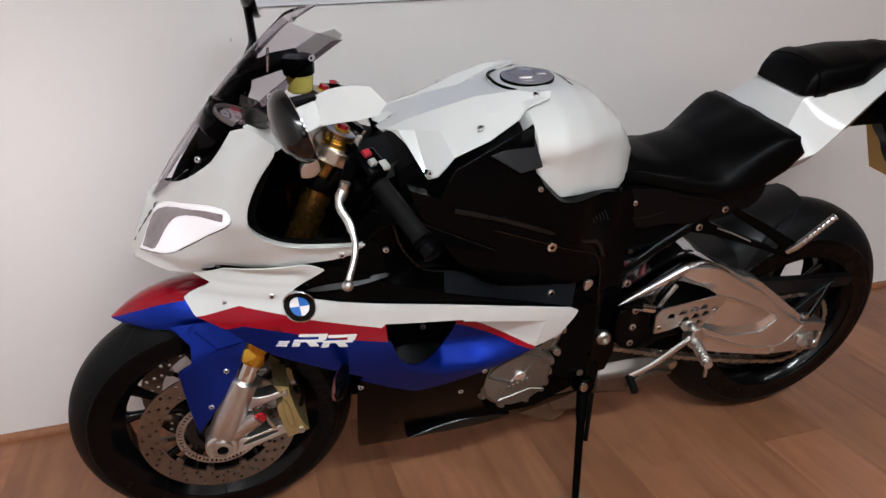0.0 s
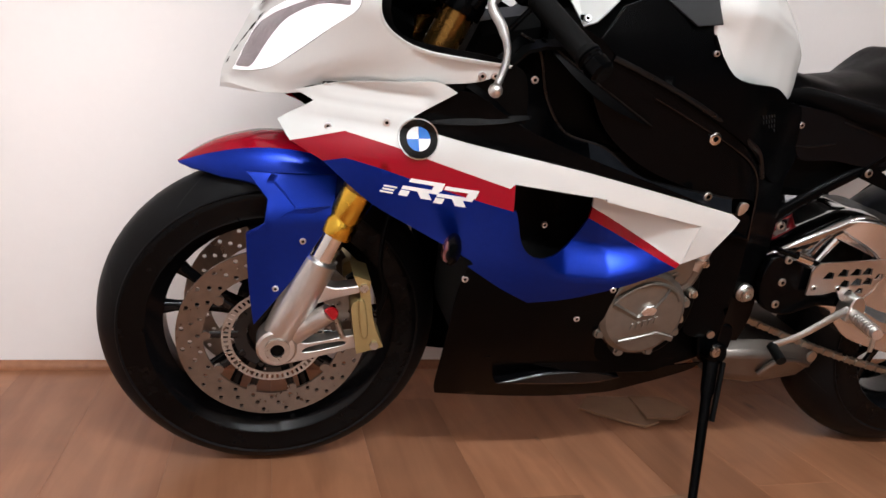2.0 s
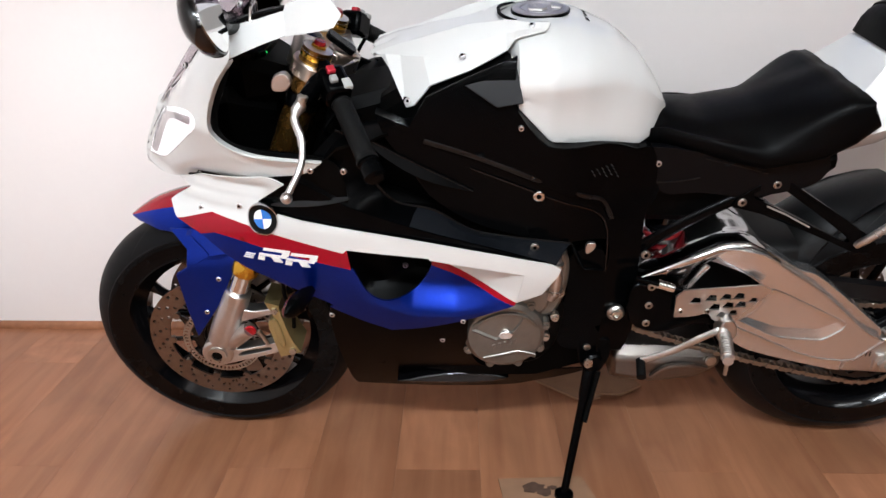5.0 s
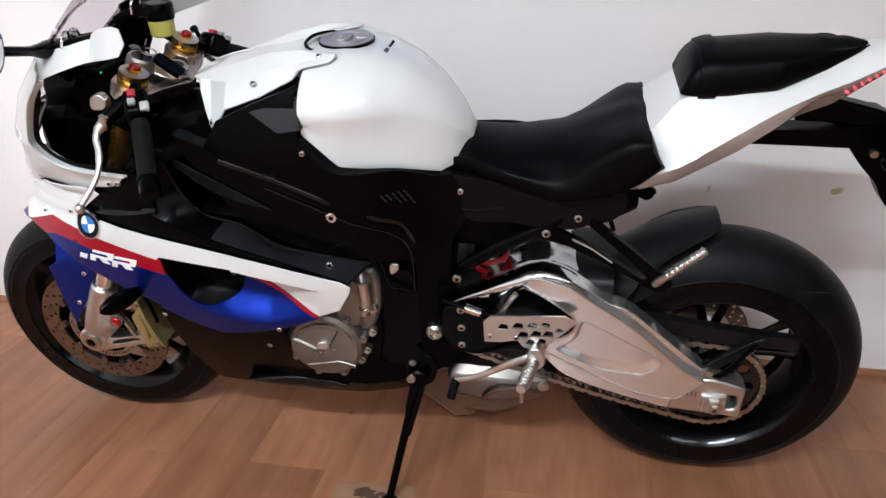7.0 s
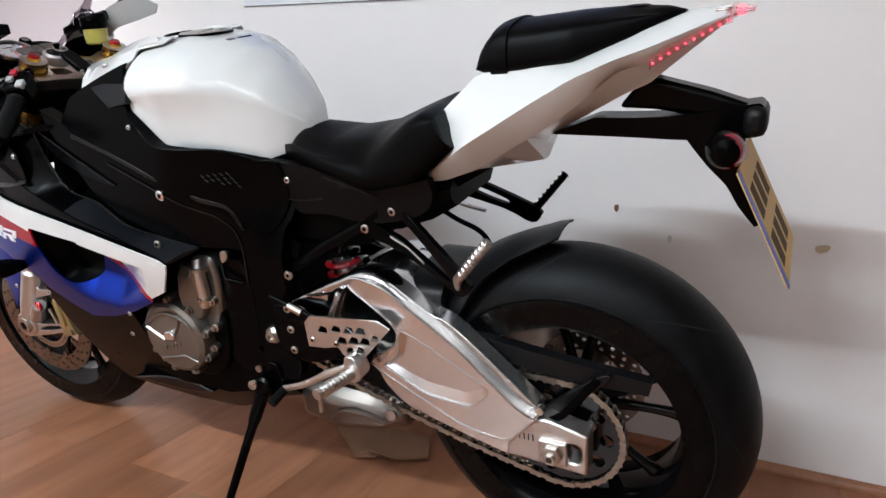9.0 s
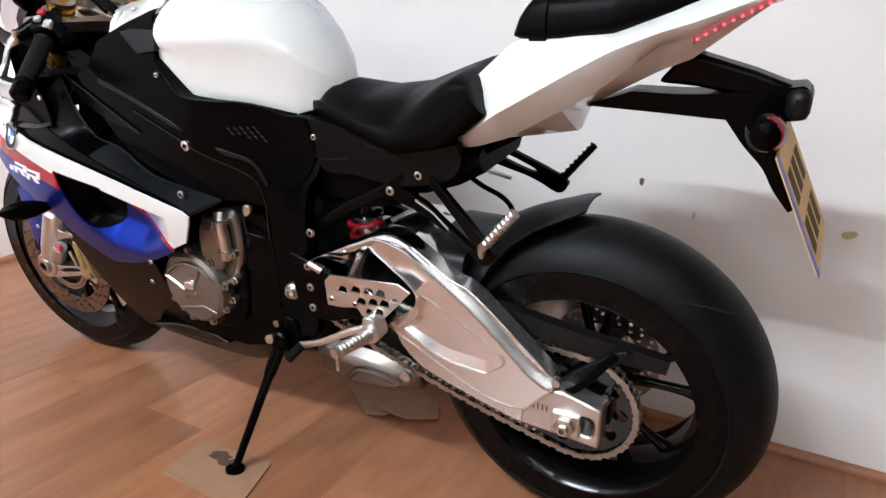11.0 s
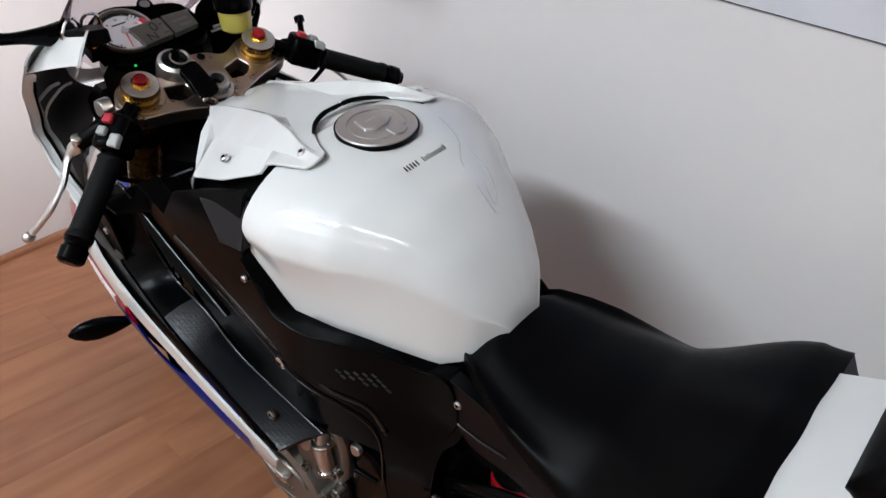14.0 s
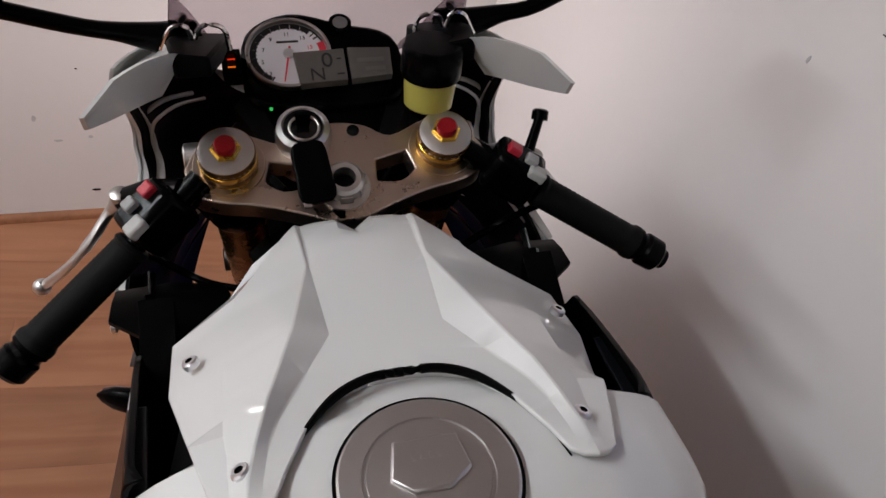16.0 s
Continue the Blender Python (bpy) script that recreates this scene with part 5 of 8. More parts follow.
# black inner cowls that close the space between fork, frame and fairing
for s in (-1, 1):
    rings = []
    for x in np.linspace(0.285, 0.480, 9):
        z = lerp(x, (0.285, 0.340, 0.400, 0.480), (0.488, 0.545, 0.548, 0.552))
        o = flank(x, z) - 0.014
        o = min(o, lerp(x, (0.36, 0.40, 0.48), (0.30, 0.205, 0.165)))
        h = lerp(x, (0.285, 0.36, 0.48), (0.142, 0.120, 0.110))
        rings.append([(x, s * h, z - 0.006), (x, s * (h + o) / 2, z + 0.004), (x, s * o, z), (x, s * o, z - 0.005), (x, s * (h + o) / 2, z - 0.001), (x, s * h, z - 0.011)])
    part("inner_cowl", loft(rings), M_DARK, bike, "matt black inner cowl beside the fork", smooth=40)
    rings = [[(0.285, s * y, 0.488), (0.285, s * y, 0.484), (0.300, s * y, 0.40), (0.304, s * y, 0.40)] for y in (0.142, 0.175, 0.205)]
    part("inner_cowl", loft(rings), M_DARK, bike, "matt black inner cowl beside the fork", smooth=40)

# dark masses between the panels: engine, radiator and air box
def ring_box(x, w, z0, z1):
    return [(x, -w, z0 + 0.02), (x, -w, z1 - 0.02), (x, -w * 0.8, z1), (x, w * 0.8, z1), (x, w, z1 - 0.02), (x, w, z0 + 0.02), (x, w * 0.8, z0), (x, -w * 0.8, z0)]


part("radiator", loft([ring_box(0.335, 0.150, -0.02, 0.40), ring_box(0.375, 0.155, -0.02, 0.42)]), M_DARK, bike, "black radiator behind the front wheel", smooth=20)
part("air_box", loft([ring_box(0.400, 0.120, 0.40, 0.575), ring_box(0.48, 0.140, 0.38, 0.625), ring_box(0.62, 0.150, 0.36, 0.66), ring_box(0.84, 0.085, 0.34, 0.58)]), M_DARK, bike, "black air box", smooth=20)
part("engine_block", loft([ring_box(0.385, 0.140, -0.03, 0.41), ring_box(0.56, 0.150, -0.06, 0.40), ring_box(0.70, 0.150, -0.06, 0.37), ring_box(0.83, 0.125, -0.04, 0.36), ring_box(0.90, 0.10, 0.0, 0.30)]), M_DARK, bike, "black engine block", smooth=20)
part("sump", loft([ring_box(0.40, 0.085, -0.125, -0.02), ring_box(0.64, 0.095, -0.125, -0.02), ring_box(0.82, 0.080, -0.075, -0.01)]), M_BLACK, bike, "black sump cover", smooth=20)
part("battery_box", loft([ring_box(0.895, 0.080, 0.298, 0.42), ring_box(0.98, 0.085, 0.298, 0.42), ring_box(1.05, 0.085, 0.310, 0.42), ring_box(1.09, 0.080, 0.330, 0.42)]), M_DARK, bike, "black box under the seat", smooth=20)
for s in (-1, 1):
    part("subframe_rail", tube([(0.885, s * 0.106, 0.250), (0.905, s * 0.106, 0.262), (0.985, s * 0.106, 0.318), (1.077, s * 0.104, 0.368), (1.150, s * 0.106, 0.412)], [0.013, 0.014, 0.013, 0.012, 0.010], 10, 0.6), M_FRAME, bike, "black subframe rail")
part("under_tray", loft([ring_box(1.070, 0.095, 0.345, 0.44), ring_box(1.130, 0.098, 0.352, 0.44), ring_box(1.200, 0.100, 0.378, 0.45), ring_box(1.245, 0.096, 0.404, 0.46)]), M_DARK, bike, "black inner mudguard under the tail", smooth=20)
part("rear_tray", loft([ring_box(0.90, 0.075, 0.38, 0.47), ring_box(1.05, 0.085, 0.38, 0.46), ring_box(1.22, 0.085, 0.42, 0.50), ring_box(1.36, 0.070, 0.50, 0.55)]), M_DARK, bike, "black tray under the seat", smooth=20)

# ---- engine covers on the left flank ----
EC = Vector((0.626, -0.205, 0.111))
ed = Vector((0.0, -1, 0.0))
cover = part("engine_cover", lathe([(0.083, -0.050), (0.083, -0.014), (0.080, -0.006), (0.072, 0.000), (0.050, 0.003), (0.004, 0.004)], EC, ed, 40), M_CAST, bike, "cast aluminium generator cover", smooth=28)
for k in range(9):
    a = 2 * math.pi * k / 9 + 0.2
    p = EC + Vector((0.084 * math.cos(a), 0.018, 0.084 * math.sin(a)))
    part("cover_lug", lathe([(0.010, -0.02), (0.010, 0.006), (0.0065, 0.007), (0.0065, 0.012), (0.002, 0.0122)], p, ed, 10), M_CAST, cover)
part("cover_arc", tube(curve3([(0.563, -0.2075, 0.134), (0.578, -0.2085, 0.150), (0.597, -0.209, 0.162), (0.622, -0.209, 0.171), (0.650, -0.2085, 0.169), (0.675, -0.2070, 0.156), (0.688, -0.205, 0.138)], 4), 0.0036, 8), M_CAST, cover, "raised rim over the upper sector")
part("cover_rib", loft([[(x, -0.2085, z + 0.004), (x, -0.2130, z), (x, -0.2085, z - 0.007)] for x, z in ((0.562, 0.133), (0.585, 0.121), (0.610, 0.108), (0.622, 0.115))]), M_CAST, cover, "raised angular rib")
part("cover_rib", loft([[(x, -0.2085, z + 0.004), (x, -0.2125, z), (x, -0.2085, z - 0.006)] for x, z in ((0.640, 0.124), (0.655, 0.146), (0.662, 0.163))]), M_CAST, cover, "raised angular rib")
part("cover_plug", slab([Vector(q) for q in ((0.613, 0.119), (0.619, 0.131), (0.634, 0.134), (0.644, 0.124), (0.638, 0.113), (0.620, 0.112))], -0.2165, -0.205, (), 0.02), M_POLISH, cover, "polished plug", bevel=0.0025)
part("cover_fold", loft([[(x, -0.2085, z + 0.002), (x, -0.2105, z), (x, -0.2080, z - 0.010)] for x, z in ((0.585, 0.060), (0.620, 0.068), (0.655, 0.077), (0.690, 0.068))]), M_CAST, cover)
for k in range(5):
    mx, mz = 0.602 + 0.0105 * k, 0.082 + 0.0035 * k
    part("cover_mark", slab([Vector(q) for q in ((mx, mz), (mx + 0.0060, mz + 0.002), (mx + 0.0068, mz + 0.014), (mx + 0.0008, mz + 0.012))], -0.2105, -0.205, (), 0.0), M_CAST, cover, bevel=0.0008)
eb = [(0.664, 0.170), (0.655, 0.235), (0.690, 0.285), (0.738, 0.292), (0.752, 0.250), (0.744, 0.180), (0.722, 0.138), (0.690, 0.140)]
case = part("crankcase", slab(spline(eb, 4), -0.172, -0.10, (), 0.02), M_CAST, bike, "cast aluminium crankcase", bevel=0.008)
part("case_boss", slab(spline([(0.655, 0.195), (0.668, 0.262), (0.700, 0.272), (0.716, 0.215), (0.708, 0.165), (0.680, 0.160)], 4), -0.190, -0.165, (), 0.02), M_CAST, case, bevel=0.006)
part("case_boss", rod((0.700, -0.165, 0.258), (0.700, -0.200, 0.268), 0.016, 0.013, 18), M_STEEL, case)
part("case_pipe", tube(curve3([(0.716, -0.176, 0.286), (0.722, -0.186, 0.262), (0.724, -0.186, 0.225), (0.716, -0.180, 0.190)], 5), 0.0125, 12), M_ALU, case, "bright cast water neck")
for zz in (0.272, 0.208):
    part("hose_clip", lathe([(0.0135, -0.004), (0.0150, -0.003), (0.0150, 0.003), (0.0135, 0.004)], (0.722, -0.185, zz), (0.05, 0, 1), 16), M_STEEL, case)
part("lower_case", slab(spline([(0.600, 0.030), (0.690, 0.150), (0.742, 0.170), (0.744, 0.110), (0.728, 0.050), (0.680, 0.010)], 4), -0.168, -0.10, (), 0.02), M_DARK, bike, "black lower engine case", bevel=0.006)
for x, z in ((0.680, 0.270), (0.728, 0.270), (0.735, 0.200), (0.728, 0.140), (0.712, 0.090), (0.715, 0.235)):
    part("case_bolt", lathe([(0.009, -0.01), (0.009, 0.012), (0.006, 0.013), (0.006, 0.018)], (x, -0.170, z), ed, 10), M_STEEL, case)
sp = [(0.752, 0.270), (0.800, 0.290), (0.824, 0.250), (0.824, 0.070), (0.800, 0.040), (0.745, 0.050), (0.736, 0.120), (0.752, 0.190)]
part("sprocket_cover", slab(spline(sp, 4), -0.160, -0.10, (), 0.02), M_BLACK, bike, "black sprocket cover", bevel=0.008)
part("hose", tube(curve3([(0.752, -0.150, 0.300), (0.775, -0.172, 0.255), (0.790, -0.172, 0.250), (0.815, -0.165, 0.242)], 5), 0.0045, 10), M_BLACK, bike, "black clutch line")
part("clamp", slab(spline([(0.778, 0.290), (0.779, 0.310), (0.794, 0.311), (0.795, 0.300), (0.786, 0.290)], 3), -0.176, -0.168, (), 0.02), M_ALU, bike, bevel=0.001)
part("rail", slab(spline([(0.395, -0.062, 1), (0.490, -0.040), (0.590, -0.038), (0.645, -0.054, 1), (0.570, -0.066)], 3), -0.150, -0.10, (), 0.03), M_GLOSSBLACK, bike, "gloss black belly edge", bevel=0.004)

# ---- rider's seat ----
SX = (0.862, 0.885, 0.920, 0.960, 1.000, 1.100, 1.200, 1.250, 1.286)
SZT = (0.470, 0.502, 0.526, 0.520, 0.515, 0.532, 0.566, 0.582, 0.578)
SW = (0.045, 0.066, 0.090, 0.110, 0.123, 0.142, 0.152, 0.156, 0.154)
SZE = (0.456, 0.470, 0.480, 0.474, 0.468, 0.446, 0.468, 0.498, 0.530)


def seat_ring(x):
    zt, w, ze = (lerp(x, SX, q) for q in (SZT, SW, SZE))
    r = soft_step((x - 1.08) / 0.16)
    half = [(-w * 0.86, ze - 0.012), (-w, ze + 0.006), (-w * 0.985, ze + 0.026 + 0.25 * r * (zt - ze)), (-w * (0.86 + 0.06 * r), ze + (0.52 + 0.36 * r) * (zt - ze)), (-w * 0.60, zt - (0.17 - 0.13 * r) * (zt - ze)), (-w * 0.3, zt - 0.04 * (zt - ze)), (0, zt)]
    # the back edge sweeps forward on the flanks
    pts = spline(half + [(-y, z) for y, z in reversed(half[:-1])], 3, False)
    k = max(0.0, (x - 1.10) / 0.185)
    return [(x - k * 0.034 * unit(1 - 0.5 * (ze + 0.6 * (zt - ze) - p.y) / (zt - ze + 1e-6) * unit((abs(p.x) / w - 0.80) / 0.1) * 2), p.x, p.y) for p in pts]


part("rider_seat", loft([seat_ring(x) for x in np.linspace(0.862, 1.286, 36)]), M_SEAT, bike, "black vinyl rider seat", smooth=50)

# ---- tail ----
QX = (1.205, 1.240, 1.300, 1.400, 1.457, 1.515, 1.560, 1.600, 1.660)
QZB = (0.448, 0.456, 0.480, 0.538, 0.577, 0.626, 0.638, 0.662, 0.692)
QWB = (0.085, 0.098, 0.110, 0.100, 0.088, 0.076, 0.066, 0.056, 0.034)
QZR = (0.466, 0.488, 0.530, 0.590, 0.622, 0.646, 0.660, 0.675, 0.697)
QWR = (0.095, 0.122, 0.154, 0.130, 0.114, 0.098, 0.084, 0.070, 0.042)
QZT = (0.500, 0.566, 0.626, 0.638, 0.644, 0.666, 0.684, 0.696, 0.703)
QWT = (0.080, 0.112, 0.078, 0.080, 0.074, 0.058, 0.044, 0.034, 0.022)


def tail_ring(x):
    zb, wb, zr, wr, zt, wt = (lerp(x, QX, q) for q in (QZB, QWB, QZR, QWR, QZT, QWT))
    h = [(-wb, zb), (-(wb + wr) / 2 - 0.004, (zb + zr) / 2), (-wr, zr), (-(wr * 0.6 + wt * 0.4), zr + 0.42 * (zt - zr)), (-wt, zt), (-wt * 0.5, zt + 0.003)]
    return [(x, y, z) for y, z in h] + [(x, -y, z) for y, z in reversed(h)]


tail = part("tail_fairing", loft([tail_ring(x) for x in np.linspace(1.205, 1.660, 36)]), M_WHITE, bike, "glossy white tail fairing", smooth=34)
# belly of the tail: a shallow keel that ends in a pointed lip
KX = (1.212, 1.300, 1.384, 1.388, 1.408, 1.457, 1.513, 1.555, 1.610, 1.655)
KZ = (0.446, 0.462, 0.474, 0.508, 0.526, 0.552, 0.584, 0.603, 0.648, 0.684)


def belly_ring(x):
    zb, wb, zk = lerp(x, QX, QZB), lerp(x, QX, QWB) * 0.985, lerp(x, KX, KZ)
    c = lerp(x, (1.30, 1.384, 1.42), (0.034, 0.012, 0.034))
    if zk > zb - 0.004:
        zk = zb - 0.004
    return [(x, -wb, zb + 0.001), (x, -c, zk), (x, c, zk), (x, wb, zb + 0.001), (x, wb * 0.8, zb + 0.012), (x, -wb * 0.8, zb + 0.012)]


part("tail_belly", loft([belly_ring(x) for x in (1.212, 1.25, 1.30, 1.34, 1.384, 1.388, 1.408, 1.435, 1.457, 1.485, 1.513, 1.535, 1.555, 1.58, 1.61, 1.655)]), M_WHITE, tail, "white belly panel of the tail", smooth=24)
for s in (-1, 1):
    screw(tail, (1.381, s * 0.105, 0.556), (0, s, -0.5), 0.006)
M_TAIL = glow("lit_red_lens", (1.0, 0.10, 0.16), 1.6)
M_TAIL.node_tree.nodes["Principled BSDF"].inputs["Roughness"].default_value = 0.15
M_CLEAR = glass("clear_red_lens", (1.0, 0.72, 0.76), 0.08, 1.2)
for s in (-1, 1):
    rings = []
    for t in np.linspace(0, 1, 9):
        x = 1.560 + 0.104 * t
        z = lerp(x, QX, QZB) - 0.001 if x < 1.66 else 0.690
        w = lerp(x, QX, QWB) + 0.002
        h = 0.009 - 0.004 * t
        rings.append([(x, s * (w + 0.002), z + 0.002), (x, s * (w + 0.002), z - h), (x, s * (w - 0.010), z - h), (x, s * (w - 0.010), z + 0.002)])
    strip = part("tail_light", loft(rings), M_CLEAR, tail, "clear lens strip with lit red diodes")
    for k in range(10):
        x = 1.564 + 0.0105 * k
        part("diode", block((x, s * (lerp(x, QX, QWB) + 0.001), lerp(x, QX, QZB) - 0.0045), (0.0034, 0.0044, 0.0028)), M_TAIL, strip)
rings = []
for t in np.linspace(0, 1, 7):
    x, w = 1.655 + 0.036 * t, 0.042 - 0.016 * t
    rings.append([(x, -w, 0.705 - 0.004 * t), (x, w, 0.705 - 0.004 * t), (x, w, 0.690 + 0.006 * t), (x, -w, 0.690 + 0.006 * t)])
part("tail_lens", loft(rings), M_CLEAR, tail, "clear pinkish tail lens", bevel=0.002)
for y in (-0.026, -0.016, -0.006, 0.004, 0.014, 0.024):
    part("tail_light", block((1.668 + 0.1 * abs(y), y, 0.697), (0.006, 0.005, 0.0035)), M_TAIL, tail, "lit red tail lamp")
part("lamp_mirror", block((1.650, 0, 0.699), (0.020, 0.060, 0.006)), M_CHROME, tail, bevel=0.001)

# ---- pillion seat ----
VX = (1.296, 1.303, 1.316, 1.342, 1.372, 1.450, 1.530, 1.575, 1.598)
VZT = (0.640, 0.668, 0.690, 0.699, 0.701, 0.708, 0.711, 0.708, 0.702)
VZB = (0.630, 0.628, 0.627, 0.628, 0.630, 0.640, 0.668, 0.690, 0.697)
VW = (0.074, 0.080, 0.084, 0.087, 0.088, 0.085, 0.056, 0.036, 0.014)


def pillion_ring(x, off=0.0):
    zt, zb, w = (lerp(x, VX, q) for q in (VZT, VZB, VW))
    zt, w = zt + off, w + off
    h = [(-w * 0.9, zb - off), (-w, zb + 0.15 * (zt - zb)), (-w * 0.93, zb + 0.65 * (zt - zb)), (-w * 0.72, zt - 0.010), (-w * 0.3, zt - 0.002), (0, zt)]
    return [(x, p.x, p.y) for p in spline(h + [(-y, z) for y, z in reversed(h[:-1])], 3, False)]


pil = part("pillion_seat", loft([pillion_ring(x) for x in np.linspace(1.296, 1.598, 36)]), M_SEAT, bike, "black vinyl pillion seat", smooth=50)
part("grab_strap", loft([pillion_ring(x, 0.0035) for x in np.linspace(1.324, 1.352, 5)]), M_SEAT, pil, "black grab strap")
part("seat_lock", lathe([(0.010, -0.012), (0.011, 0.001), (0.010, 0.003), (0.008, 0.003)], (1.530, 0, 0.7065), (0, 0, 1), 20), M_STEEL, pil, "round steel seat lock")
part("lock_recess", lathe([(0.011, -0.004), (0.018, 0.0012), (0.017, 0.0022), (0.012, 0.0006)], (1.530, 0, 0.7085), (0, 0, 1), 24, None, True), M_DARK, pil)

# ---- number plate carrier ----
M_SATIN = mat("satin_black_plastic", (0.004, 0.004, 0.0045), 0.42, 0, 0, 0.15, 90, 0.15, 700, spec=0.22, rvar=0.05)
hang = spline([(1.395, 0.520, 1), (1.470, 0.548, 1), (1.560, 0.550), (1.645, 0.560), (1.682, 0.568), (1.706, 0.572, 1), (1.714, 0.562), (1.714, 0.526, 1), (1.691, 0.521), (1.608, 0.516), (1.521, 0.518)], 4)
carrier = part("plate_carrier", slab(hang, -0.024, 0.024, (), 0.02), M_BLACK, bike, "black number plate carrier", bevel=0.010)
part("carrier_brace", slab([Vector(q) for q in ((1.505, 0.562), (1.545, 0.612), (1.578, 0.603), (1.640, 0.587), (1.696, 0.568), (1.690, 0.552), (1.600, 0.554), (1.560, 0.560))], -0.021, 0.021, (), 0), M_BLACK, carrier, bevel=0.008)
part("plate_lamp", block((1.702, 0, 0.546), (0.032, 0.078, 0.044)), M_SATIN, carrier, bevel=0.012)
part("carrier_leg", slab(spline([(1.608, 0.516, 1), (1.690, 0.524, 1), (1.694, 0.475), (1.724, 0.392, 1), (1.712, 0.384, 1), (1.687, 0.415), (1.668, 0.447), (1.638, 0.478)], 3), -0.020, 0.020, (), 0.02), M_BLACK, carrier, bevel=0.003)
M_PLATE = mat("yellow_plate", (0.66, 0.42, 0.14), 0.5, 0, 0, 0.04, 30, spec=0.2)
M_PLATEINK = mat("plate_ink", (0.10, 0.065, 0.03), 0.7, spec=0.1)
pa, pb = Vector((1.688, 0, 0.492)), Vector((1.766, 0, 0.326))
pd = (pb - pa).normalized()
pn = Vector((-pd.z, 0, pd.x))
lay = lambda u, v, w: tuple(pa + pd * v + Vector((0, u, 0)) + pn * w)
L = (pb - pa).length
pl = part("number_plate", slab([Vector(q) for q in ((-0.105, 0), (0.105, 0), (0.105, L), (-0.105, L))], 0.0015, -0.0015, (), 0, lay), M_PLATE, carrier, "yellow number plate with dark bars", bevel=0.0008)
for k in range(3):
    for r, z in ((0, 0.035), (1, 0.112)):
        part("plate_bar", slab([Vector(q) for q in ((-0.072 + 0.055 * k, z), (-0.034 + 0.055 * k, z), (-0.034 + 0.055 * k, z + 0.05), (-0.072 + 0.055 * k, z + 0.05))], 0.0020, 0.0005, (), 0, lay), M_PLATEINK, pl)
part("plate_band", slab([Vector(q) for q in ((-0.105, 0.0), (-0.088, 0.0), (-0.088, L), (-0.105, L))], 0.0021, 0.0005, (), 0, lay), mat("plate_blue", (0.03, 0.06, 0.35), 0.4), pl)


# ---- indicators ----
M_AMBER = mat("indicator_lens", (0.16, 0.008, 0.02), 0.12, 0, 0.5, 0.1)
M_SMOKE = mat("smoked_lens", (0.11, 0.035, 0.035), 0.10, 0, 0.5, 0.1)


def indicator(root, tip, r, name):
    root, tip = Vector(root), Vector(tip)
    d = (tip - root).normalized()
    st = part(name, tube([root, root + d * 0.02, tip - d * 0.055], [0.007, 0.006, 0.010], 10), M_BLACK, bike, "black stalk indicator with a tinted lens")
    if name.startswith("rear"):
        part("housing", lathe([(0.010, -0.060), (r, -0.045), (r * 1.05, -0.02), (r * 0.8, -0.006), (0.004, 0.0)], tip, d, 18), M_BLACK, st)
        part("lens", lathe([(r * 0.9, -0.046), (r * 1.0, -0.040), (r * 1.0, -0.016), (r * 0.7, -0.006)], tip + Vector((0.003, 0, 0)), d, 18), M_AMBER, st)
    else:
        leaf = [(-0.095, 0.007), (-0.080, 0.013), (-0.060, 0.019), (-0.035, 0.022), (-0.015, 0.019), (0.000, 0.011), (0.008, 0.003)]
        part("housing", tube([tip + d * h for h, q in leaf], [q for h, q in leaf], 16, 0.62, up=(1, 0, 0)), M_BLACK, st)
        part("lens", tube([tip + d * h + Vector((-0.005, 0, 0)) for h, q in leaf[2:-1]], [q * 0.86 for h, q in leaf[2:-1]], 16, 0.55, up=(1, 0, 0)), M_SMOKE, st)


for s in (-1, 1):
    indicator((0.268, s * 0.215, 0.250), (0.232, s * 0.318, 0.262), 0.018, "front_indicator")
    indicator((1.655, s * 0.015, 0.520), (1.674, s * 0.118, 0.522 + 0.012 * (s > 0)), 0.0245, "rear_indicator")
    part("indicator_bolt", rod((1.650, s * 0.02, 0.507), (1.650, s * 0.03, 0.507), 0.007, n=10), M_STEEL, carrier)

# ---- rear hugger ----
def hug_ring(a, off):
    r = lerp(a, (88, 110, 150, 172), (0.352, 0.345, 0.340, 0.340)) + off
    hw = lerp(a, (88, 100, 150, 172), (0.096, 0.100, 0.106, 0.106)) + off
    dr = lerp(a, (88, 100, 130, 172), (0.062, 0.072, 0.085, 0.085))
    L = []
    u0 = (a - 93) / 79
    for i in range(13):
        q = -1 + 2 * i / 12
        t = radians(84) * q
        # the rear edge sweeps forward down the flanks
        a = 93 + 31 * max(0.0, (abs(q) - 0.40) / 0.60) * (1 - u0) + 79 * u0
        rr = r - dr * (1 - math.cos(t)) + 0.007 * (1 - u0) ** 10
        L.append((RX + rr * math.cos(radians(a)), hw * math.sin(t), rr * math.sin(radians(a))))
    return L


hugger = part("rear_hugger", loft([hug_ring(a, 0) + list(reversed(hug_ring(a, -0.004))) for a in np.linspace(93, 172, 24)]), M_SATIN, bike, "matt black rear mudguard over the tyre", smooth=45)

